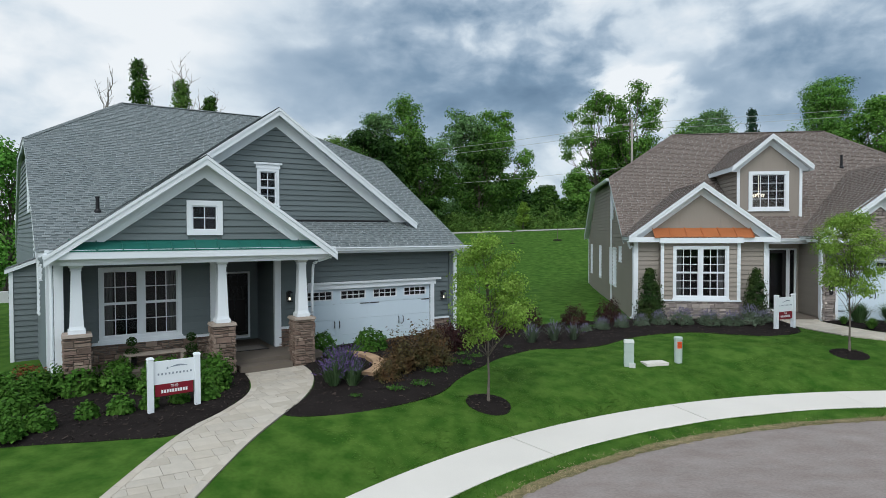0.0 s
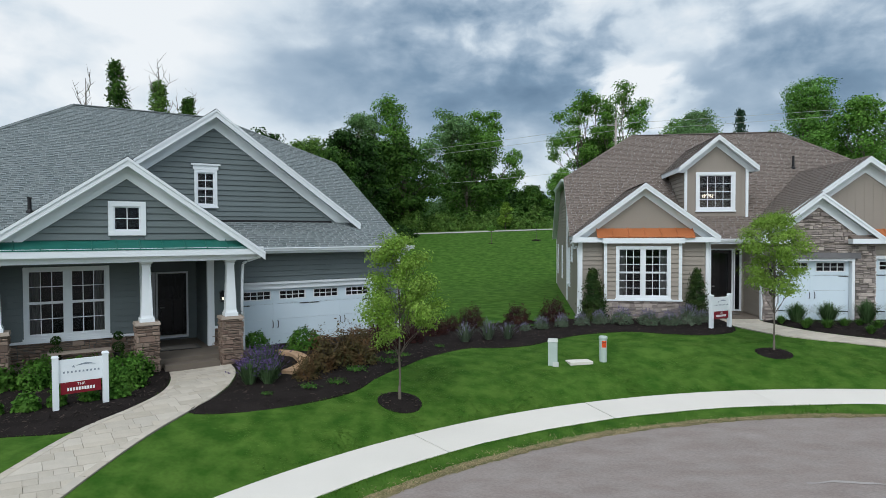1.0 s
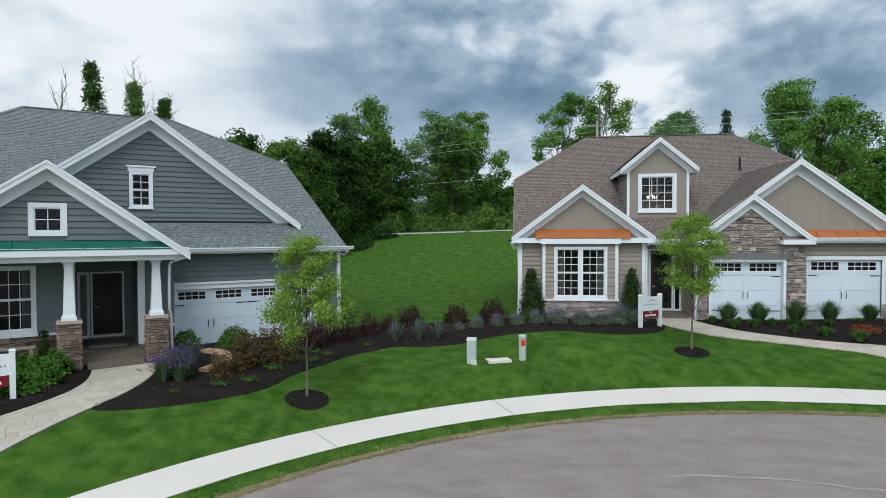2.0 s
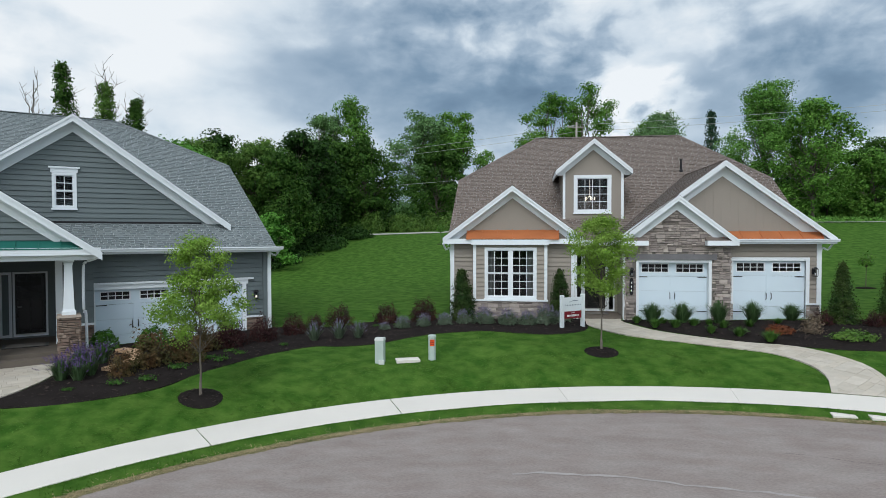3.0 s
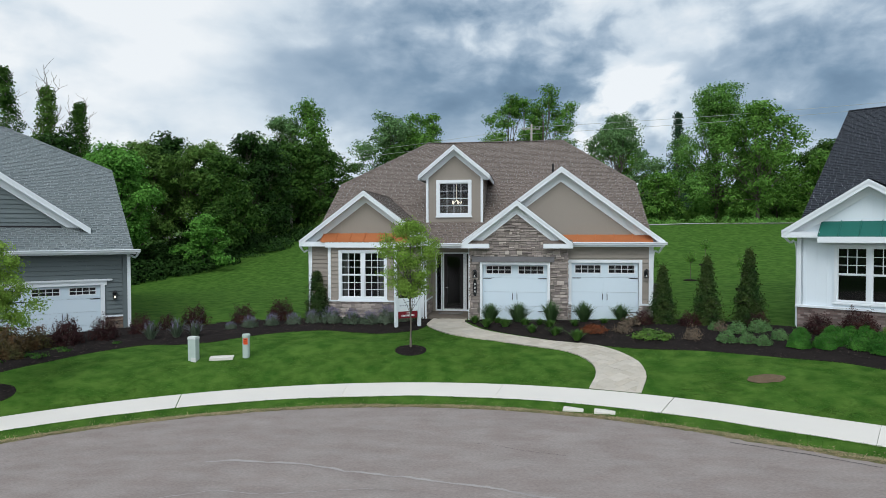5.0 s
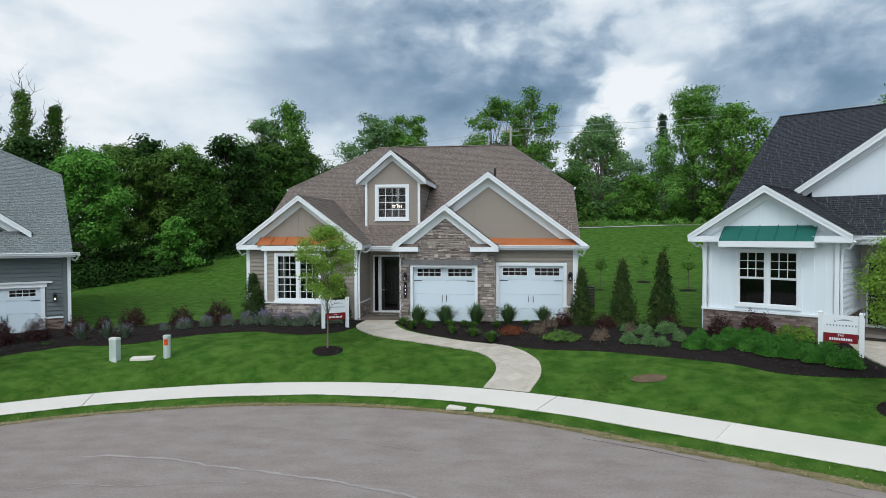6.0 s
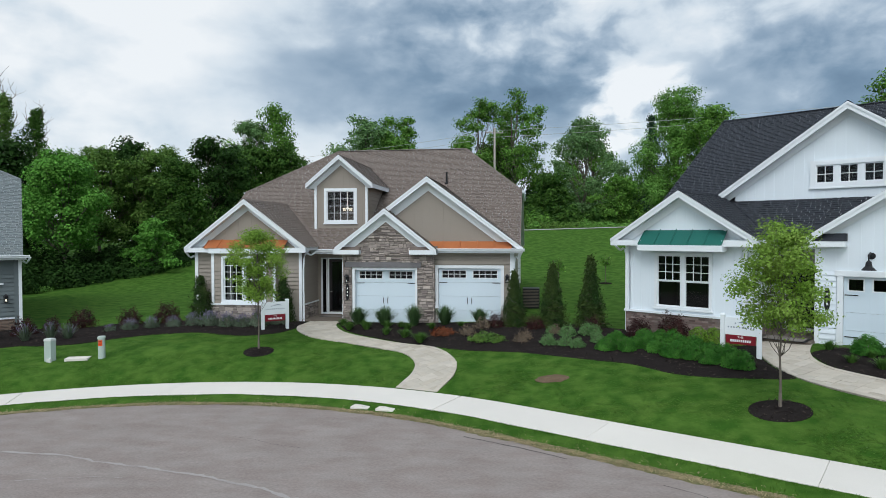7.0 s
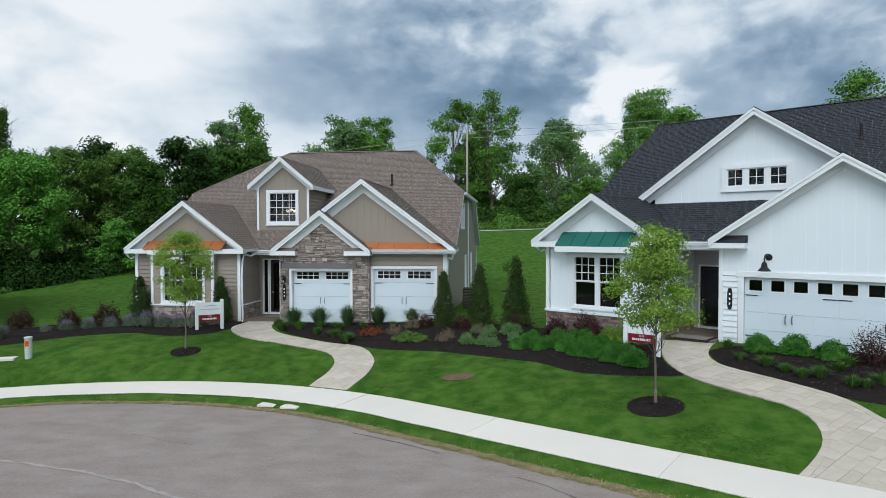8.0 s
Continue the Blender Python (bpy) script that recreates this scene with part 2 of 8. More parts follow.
M["wire"] = material("pale_grey_cable", (0.42, 0.44, 0.42), 0.6)
M["tan_block"] = material("tan_wall_block", (0.44, 0.29, 0.18), 0.85, 0.15, 4, 0.1, 50, bump=0.4, piece=0.12)
M["mat"] = material("grey_door_mat", (0.22, 0.20, 0.18), 0.95, 0.1, 4, 0.25, 90, bump=0.4)
M["slab"] = material("porch_slab_concrete", (0.145, 0.122, 0.10), 0.85, 0.1, 2, 0.1, 60)
M["road"] = material("far_pale_road", (0.42, 0.40, 0.38), 0.9, 0.1, 0.3, 0.08, 20)
M["meadow"] = material("rough_meadow", (0.045, 0.105, 0.016), 0.9, 0.3, 0.3, 0.3, 6, bump=1.0, bump_scale=10, tint=(0.075, 0.14, 0.024), spec=0.15)
M["lamp_glow"] = material("lit_lantern_glass", (0.9, 0.8, 0.6), 0.4)
M["lamp_glow"].node_tree.nodes["Principled BSDF"].inputs["Emission Color"].default_value = (1.0, 0.88, 0.72, 1)
M["lamp_glow"].node_tree.nodes["Principled BSDF"].inputs["Emission Strength"].default_value = 1.2

M["leaf_young"] = leaf_material("young_maple_leaf", (0.165, 0.30, 0.04), (0.275, 0.41, 0.085), 0.6)
M["leaf_mid"] = leaf_material("broad_leaf", (0.068, 0.180, 0.028), (0.149, 0.298, 0.052), 0.3)
# the shade under the woods' canopy is put into this dark leaf colour
M["leaf_dark_shade"] = leaf_material("dark_broad_leaf", (0.014, 0.042, 0.008), (0.032, 0.078, 0.015), 0.25)
M["leaf_blue"] = leaf_material("grey_green_leaf", (0.095, 0.203, 0.068), (0.160, 0.276, 0.106), 0.3)
M["leaf_spruce"] = leaf_material("spruce_needle", (0.026, 0.061, 0.035), (0.048, 0.088, 0.051), 0.1)
M["leaf_cedar"] = leaf_material("arborvitae_spray", (0.020, 0.050, 0.013), (0.052, 0.076, 0.020), 0.1)
M["leaf_bush"] = leaf_material("bright_shrub_leaf", (0.041, 0.123, 0.016), (0.086, 0.193, 0.031), 0.3)
M["leaf_deep"] = leaf_material("deep_green_shrub_leaf", (0.034, 0.098, 0.018), (0.072, 0.156, 0.029), 0.25)
M["leaf_purple"] = leaf_material("purple_barberry_leaf", (0.032, 0.014, 0.015), (0.060, 0.024, 0.021), 0.2)
M["leaf_rust"] = leaf_material("bronze_green_leaf", (0.125, 0.07, 0.034), (0.075, 0.075, 0.03), 0.25)
M["leaf_orange"] = leaf_material("orange_red_leaf", (0.230, 0.065, 0.025), (0.140, 0.050, 0.025), 0.25)
M["leaf_lavender"] = leaf_material("lavender_leaf", (0.085, 0.125, 0.075), (0.14, 0.18, 0.125), 0.2)
M["flower_lavender"] = leaf_material("lavender_flower", (0.17, 0.15, 0.235), (0.22, 0.20, 0.29), 0.2)
M["flower_purple"] = leaf_material("deep_purple_flower", (0.095, 0.058, 0.165), (0.13, 0.095, 0.20), 0.2)
M["blade"] = leaf_material("ornamental_grass_blade", (0.055, 0.115, 0.04), (0.10, 0.17, 0.07), 0.2)
M["blade_lawn"] = leaf_material("lawn_blade", (0.062, 0.152, 0.020), (0.110, 0.205, 0.036), 0.6, 0.15)
M["pale_stem"] = leaf_material("pale_dry_stem", (0.20, 0.15, 0.105), (0.13, 0.10, 0.07), 0.2)
M["leaf_lavender_green"] = leaf_material("catmint_leaf", (0.060, 0.115, 0.045), (0.095, 0.15, 0.07), 0.2)
M["leaf_olive"] = leaf_material("olive_green_leaf", (0.064, 0.141, 0.026), (0.122, 0.216, 0.044), 0.25)
M["leaf_gold"] = leaf_material("yellow_green_leaf", (0.125, 0.237, 0.027), (0.188, 0.312, 0.050), 0.3)
M["leaf_fresh"] = leaf_material("fresh_green_leaf", (0.074, 0.221, 0.032), (0.132, 0.318, 0.053), 0.3)
M["leaf_fresh2"] = leaf_material("mid_green_leaf", (0.090, 0.230, 0.040), (0.160, 0.320, 0.066), 0.3)
M["leaf_wood"] = leaf_material("woodland_leaf", (0.022, 0.067, 0.011), (0.071, 0.149, 0.025), 0.25)
M["leaf_plum"] = leaf_material("plum_leaf", (0.039, 0.018, 0.021), (0.058, 0.029, 0.026), 0.2)
M["blade_bright"] = leaf_material("daylily_blade", (0.055, 0.135, 0.025), (0.10, 0.20, 0.045), 0.25)
M["straw"] = leaf_material("dry_straw", (0.30, 0.24, 0.13), (0.42, 0.34, 0.20), 0.2)
# dark brown for an unseen ceiling, to cut light bounced into the porch
M["ceiling_bounce_cut"] = material("stained_porch_ceiling", (0.13, 0.10, 0.075), 0.7, 0.1, 2, 0.1, 30, stretch=(1, 0.2, 1))
M["soil"] = material("crumbly_brown_soil", (0.15, 0.10, 0.065), 0.95, 0.3, 4, 0.45, 30, bump=0.8, bump_scale=40, tint=(0.12, 0.085, 0.05))
M["leaf_box"] = leaf_material("boxwood_leaf", (0.030, 0.135, 0.018), (0.085, 0.240, 0.040), 0.32)


# ---------------------------------------------------------------- mesh helpers
class Build:
    """Collects faces; make() links them as one mesh object."""

    def __init__(self):
        self.v, self.f = [], []

    def face(self, pts):
        k = len(self.v)
        self.v += [tuple(p) for p in pts]
        self.f.append(tuple(range(k, k + len(pts))))

    def prism(self, a, b):
        """Between two outlines with as many corners each."""
        k, n = len(self.v), len(a)
        self.v += [tuple(p) for p in a] + [tuple(p) for p in b]
        self.f.append(tuple(range(k + n - 1, k - 1, -1)))
        self.f.append(tuple(range(k + n, k + 2 * n)))
        for i in range(n):
            j = (i + 1) % n
            self.f.append((k + i, k + j, k + n + j, k + n + i))

    def box(self, x0, x1, y0, y1, z0, z1):
        self.prism([(x0, y0, z0), (x1, y0, z0), (x1, y1, z0), (x0, y1, z0)], [(x0, y0, z1), (x1, y0, z1), (x1, y1, z1), (x0, y1, z1)])

    def tube(self, pts, radii, sides=6):
        """A tapered tube along a line of points."""
        k = len(self.v)
        pts = [Vector(p) for p in pts]
        for i, (p, r) in enumerate(zip(pts, radii)):
            d = (pts[min(i + 1, len(pts) - 1)] - pts[max(i - 1, 0)]).normalized()
            a = d.orthogonal().normalized()
            b = d.cross(a)
            for s in range(sides):
                w = 2 * math.pi * s / sides
                self.v.append(tuple(p + (a * math.cos(w) + b * math.sin(w)) * r))
        for i in range(len(pts) - 1):
            for s in range(sides):
                t = (s + 1) % sides
                self.f.append((k + i * sides + s, k + i * sides + t, k + (i + 1) * sides + t, k + (i + 1) * sides + s))
        self.f.append(tuple(range(k + sides - 1, k - 1, -1)))
        self.f.append(tuple(k + (len(pts) - 1) * sides + s for s in range(sides)))

    def lathe(self, x, y, profile, sides=16):
        """Turned about the upright through (x, y): rows of radius and height."""
        k = len(self.v)
        for r, z in profile:
            for s in range(sides):
                w = 2 * math.pi * s / sides
                self.v.append((x + r * math.cos(w), y + r * math.sin(w), z))
        for i in range(len(profile) - 1):
            for s in range(sides):
                t = (s + 1) % sides
                self.f.append((k + i * sides + s, k + i * sides + t, k + (i + 1) * sides + t, k + (i + 1) * sides + s))
        self.f.append(tuple(range(k + sides - 1, k - 1, -1)))
        self.f.append(tuple(k + (len(profile) - 1) * sides + s for s in range(sides)))

    def mesh(self, name, mat, off=(0, 0, 0), smooth=False, bevel=0.0):
        me = bpy.data.meshes.new(name)
        ox, oy, oz = off
        me.from_pydata([(x - ox, y - oy, z - oz) for x, y, z in self.v], [], self.f)
        if bevel:
            bm = bmesh.new()
            bm.from_mesh(me)
            bmesh.ops.remove_doubles(bm, verts=bm.verts, dist=1e-5)
            bmesh.ops.bevel(bm, geom=list(bm.edges), offset=bevel, segments=2, affect="EDGES", profile=0.6)
            bm.to_mesh(me)
            bm.free()
        me.materials.append(mat)
        if smooth:
            me.polygons.foreach_set("use_smooth", [True] * len(me.polygons))
        me.update()
        return me

    def make(self, name, mat, parent=None, label="", off=(0, 0, 0), smooth=False, bevel=0.0):
        ob = new(name, self.mesh(name, mat, off, smooth, bevel))
        ob.parent = parent
        if label:
            ob["label"] = label
        return ob


def thing(name, m, label, category, group="", kind=""):
    ob = new(name)
    ob.empty_display_size = 0.2
    ob.matrix_basis = m
    return tagged(ob, label, category, group, kind)


def smooth_line(pts, steps=6, closed=False):
    """A rounded line through a few points."""
    n, out = len(pts), []
    P = [Vector(p) for p in pts]
    for i in range(n if closed else n - 1):
        a, b = P[i], P[(i + 1) % n]
        p0 = P[(i - 1) % n] if closed or i else a + (a - b)
        p3 = P[(i + 2) % n] if closed or i + 2 < n else b + (b - a)
        for s in range(steps):
            t = s / steps
            out.append(0.5 * (2 * a + (b - p0) * t + (2 * p0 - 5 * a + 4 * b - p3) * t * t + (3 * a - 3 * b + p3 - p0) * t ** 3))
    if not closed:
        out.append(P[-1])
    return out


def clip(poly, keep):
    """The part of a flat outline on which keep(point) is above zero."""
    out = []
    for i, p in enumerate(poly):
        q = poly[(i + 1) % len(poly)]
        a, b = keep(p), keep(q)
        if a >= 0:
            out.append(p)
        if a * b < 0:
            t = a / (a - b)
            out.append((p[0] + (q[0] - p[0]) * t, p[1] + (q[1] - p[1]) * t))
    return out


# ---------------------------------------------------------------- the lie of the land
BULB = Vector((14.2, -2.3))
TURN0 = radians(59.0)
NORM, TANG = Vector((math.cos(TURN0), math.sin(TURN0))), Vector((math.sin(TURN0), -math.cos(TURN0)))
RING = 16.0


def side_of_walk(x, y):
    """Metres outside the house-side edge of the sidewalk, which bends round the end of the street and then runs straight."""
    p = Vector((x, y)) - BULB
    return p.dot(NORM) - RING if p.dot(TANG) > 0 else p.length - RING


def on_walk(run, out):
    """The place run metres along the sidewalk's edge from where it turns straight, and out metres from it."""
    if run > 0:
        return BULB + NORM * (RING + out) + TANG * run
    a = TURN0 - run / RING
    return BULB + Vector((math.cos(a), math.sin(a))) * (RING + out)


def street_level(x):
    return -1.2 + 0.028 * min(max(x, -14.0), 36.0)


def ground_z(x, y):
    s = side_of_walk(x, y)
    z = street_level(x)
    if s > 0.1:
        k = min(max((x - 12.5) / 6.5, 0), 1)
        z += 0.92 * (1 - math.exp(-(s - 0.1) / (1.8 + 2.0 * k * k * (3 - 2 * k))))
    elif s < -1.42:
        z -= min(0.12 * (-1.42 - s) / 0.7, 0.35)
    w = y - 36.0
    if w > 0:
        rise = 0.15 * (w - 4 * (1 - math.exp(-w / 4)))
        z += rise if w < 30 else 0.15 * 26 + (w - 30) * 0.03
    return z


def place(x, y, rz=0.0, lift=0.0, scale=1.0):
    return pose(x, y, ground_z(x, y) + lift, 0, 0, rz) @ Matrix.Diagonal((scale, scale, scale, 1))


def axis(cuts):
    out = []
    for a, b, step in cuts:
        out += list(np.arange(a, b, step))
    return out + [cuts[-1][1]]


def make_ground():
    xs = axis([(-900, -120, 60), (-120, -30, 8), (-30, -6, 0.6), (-6, 38, 0.14), (38, 50, 0.6), (50, 140, 8), (140, 900, 60)])
    ys = axis([(-400, -60, 40), (-60, -8, 4), (-8, 17, 0.14), (17, 30, 0.5), (30, 90, 1.5), (90, 200, 10), (200, 1400, 100)])
    b = Build()
    for y in ys:
        for x in xs:
            b.v.append((x, y, ground_z(x, y) + 0.02 * noise.noise(Vector((x * 0.6, y * 0.6, 0)))))
    n = len(xs)
    for j in range(len(ys) - 1):
        for i in range(n - 1):
            b.f.append((j * n + i, j * n + i + 1, (j + 1) * n + i + 1, (j + 1) * n + i))
    ob = b.make("ground", M["lawn"], smooth=True)
    return tagged(ob, "mown green lawn that rises gently behind the houses", "lawn", kind="structure")


def crown_of(out):
    """How many of the road's rows lie before that distance, for its slight crown."""
    rows = (-2.05, -2.6, -3.6, -5.5, -8.0, -11.0, -14.0, -15.5)
    for k, (a, b) in enumerate(zip(rows, rows[1:])):
        if b <= out <= a:
            return k + (a - out) / (a - b)
    return 0.0


def make_street():
    rng = random.Random(3)
    b = Build()
    runs = list(np.arange(-40, 30, 0.5))
    rows = [-2.05, -2.6, -3.6, -5.5, -8.0, -11.0, -14.0, -15.5]
    for r in runs:
        for k, s in enumerate(rows):
            jag = 0.10 * noise.noise(Vector((r * 1.3, 4, 0))) + 0.06 * noise.noise(Vector((r * 5.0, 9, 0))) if k == 0 else 0
            p = on_walk(r, s + jag)
            b.v.append((p.x, p.y, street_level(p.x) - 0.10 + 0.01 * k))
    n = len(rows)
    for i in range(len(runs) - 1):
        for k in range(n - 1):
            b.f.append((i * n + k, i * n + k + 1, (i + 1) * n + k + 1, (i + 1) * n + k))
    # the rest of the roadway, towards and behind the viewer
    k = len(b.v)
    for x in np.arange(-2, 62, 4.0):
        for y in (-40.0, -20.0, -8.0, -3.0 if 2 <= x <= 30 else -8.0, 2.0 if 6 <= x <= 22 else -3.0 if 2 <= x <= 30 else -8.0):
            yy = y + 0.0
            b.v.append((x, yy, street_level(x) - 0.045))
    for i in range(15):
        for j in range(4):
            b.f.append((k + i * 5 + j, k + (i + 1) * 5 + j, k + (i + 1) * 5 + j + 1, k + i * 5 + j + 1))
    road = tagged(b.make("road", M["asphalt"], smooth=True), "worn grey asphalt turning circle of a residential street", "road", kind="structure")
    # a pale sealed crack that wanders over the turning circle, and dark open ones near the edge
    for name, mat, line, amp, wide in (("sealed_crack", M["tar"], ((-14, -5.7), (-12, -6.05), (-8, -6.75), (-4.6, -6.95), (-0.7, -6.85), (4, -6.4), (9, -6.1)), 0.10, 0.12), ("sealed_crack", M["tar"], ((-19, -7.6), (-15, -7.2), (-11, -7.5), (-7, -7.4)), 0.16, 0.03), ("edge_crack", M["crack"], ((0.2, -2.5), (1.6, -2.42), (2.9, -2.43)), 0.06, 0.022), ("edge_crack", M["crack"], ((4.7, -2.6), (5.3, -2.62), (6.6, -2.9)), 0.06, 0.022), ("edge_crack", M["crack"], ((-6, -4.6), (-3, -4.9)), 0.2, 0.012)):
        c = Build()
        prev = None
        for r in np.arange(line[0][0], line[-1][0], 0.15):
            out = float(np.interp(r, [p[0] for p in line], [p[1] for p in line]))
            w = amp * noise.noise(Vector((r * 0.6, line[0][1], 1))) + 0.04 * noise.noise(Vector((r * 4, line[0][1], 2)))
            t = wide * (0.35 + 1.1 * abs(noise.noise(Vector((r * 1.7, 7, line[0][1])))))
            p, q = on_walk(r, out + w), on_walk(r, out + w + t)
            row = [(v.x, v.y, street_level(v.x) - 0.10 + 0.01 * crown_of(out) + 0.006) for v in (p, q)]
            if prev:
                c.face([prev[0], prev[1], row[1], row[0]])
            prev = row
        c.make(name, mat, road)
    return road


def make_verge():
    """Dry straw and dirt between the grass strip and the asphalt, and tufts that hang over it."""
    rng = random.Random(8)
    b = Build()
    prev = None
    for r in np.arange(-40, 28, 0.12):
        w = 0.20 + 0.16 * noise.noise(Vector((r * 1.1, 3, 5))) + 0.16 * noise.noise(Vector((r * 5, 3, 5)))
        p, q = on_walk(r, -1.98 + 0.5 * w), on_walk(r, -2.08 - 0.45 * w)
        row = [(p.x, p.y, street_level(p.x) - 0.078), (q.x, q.y, street_level(q.x) - 0.096)]
        if prev:
            b.face([prev[0], row[0], row[1], prev[1]])
        prev = row
    tagged(b.make("verge", M["dirt"]), "strip of dry straw and dirt along the asphalt edge", "verge", kind="structure")
    g = Build()
    for _ in range(16000):
        r = rng.uniform(-24, 20)
        p = on_walk(r, rng.choice((-1.45 - abs(rng.gauss(0, 0.03)), -1.95 + rng.gauss(0, 0.09), -1.7 + rng.uniform(-0.25, 0.25), 0.02 + abs(rng.gauss(0, 0.03)))))
        z = ground_z(p.x, p.y)
        h, a, w = rng.uniform(0.012, 0.05), rng.uniform(0, 6.28), rng.uniform(0.006, 0.013)
        lx, ly = rng.uniform(-0.03, 0.03), rng.uniform(-0.03, 0.03)
        g.face([(p.x - w * math.cos(a), p.y - w * math.sin(a), z - 0.01), (p.x + w * math.cos(a), p.y + w * math.sin(a), z - 0.01), (p.x + lx, p.y + ly, z + h)])
    straw = Build()
    for _ in range(12000):
        r = rng.uniform(-24, 20)
        p = on_walk(r, -2.05 + rng.gauss(0, 0.07) - 0.10 * max(0, noise.noise(Vector((r * 2.3, 1, 1)))) + (rng.uniform(0, 0.3) if rng.random() < 0.15 else 0))
        z = max(ground_z(p.x, p.y), street_level(p.x) - 0.085)
        a, l, w = rng.uniform(0, 6.28), rng.uniform(0.03, 0.09), rng.uniform(0.004, 0.010)
        d, n2 = Vector((math.cos(a), math.sin(a))) * l, Vector((-math.sin(a), math.cos(a))) * w
        straw.face([(p.x - n2.x, p.y - n2.y, z + 0.004), (p.x + n2.x, p.y + n2.y, z + 0.004), (p.x + d.x, p.y + d.y, z + rng.uniform(0.008, 0.04))])
    tagged(straw.make("straw", M["straw"]), "dry straw along the ragged asphalt edge", "straw", kind="stuff")
    tagged(g.make("edge_grass", M["blade_lawn"]), "uncut grass blades along the sidewalk and street edges", "grass", kind="stuff")


def make_sidewalk():
    """Slabs of poured concrete, with open joints between."""
    walk_ob = thing("sidewalk", pose(0, 0, 0), "pale poured concrete sidewalk curving round the street end", "sidewalk", kind="structure")
    edges = [-35.2, -30.3, -25.4, -20.5, -15.63, -10.9, -6.3, -1.7, 2.6, 6.9, 11.2, 15.5, 19.8, 24.1]
    gap = lambda r: 0.013 if r in (-25.4, -20.5, -15.63, -1.7) else 0.004
    for a, c in zip(edges, edges[1:]):
        b = Build()
        runs = np.linspace(a + gap(a), c - gap(c), 10)
        rows = []
        for r in runs:
            row = []
            for s, dz in ((0.0, -0.12), (0.0, 0.022), (-0.012, 0.03), (-1.388, 0.014), (-1.40, 0.006), (-1.40, -0.12)):
                p = on_walk(r, s)
                row.append((p.x, p.y, street_level(p.x) + dz))
            rows.append(row)
        k = len(b.v)
        for row in rows:
            b.v += row
        for i in range(len(rows) - 1):
            for j in range(5):
                b.f.append((k + i * 6 + j, k + i * 6 + j + 1, k + (i + 1) * 6 + j + 1, k + (i + 1) * 6 + j))
        b.f.append(tuple(range(5, -1, -1)))
        b.f.append(tuple(k + (len(rows) - 1) * 6 + j for j in range(6)))
        b.make("slab", M["concrete"], walk_ob)
    return walk_ob


def inside(poly, x, y):
    hit, n = False, len(poly)
    for i in range(n):
        a, b = poly[i], poly[(i + 1) % n]
        if (a[1] > y) != (b[1] > y) and x < (b[0] - a[0]) * (y - a[1]) / (b[1] - a[1]) + a[0]:
            hit = not hit
    return hit


def edge_distance(poly, x, y):
    best = 1e9
    for i in range(len(poly)):
        ax, ay = poly[i]
        bx, by = poly[(i + 1) % len(poly)]
        ux, uy = bx - ax, by - ay
        t = max(0, min(1, ((x - ax) * ux + (y - ay) * uy) / (ux * ux + uy * uy + 1e-9)))
        best = min(best, math.hypot(x - ax - t * ux, y - ay - t * uy))
    return best


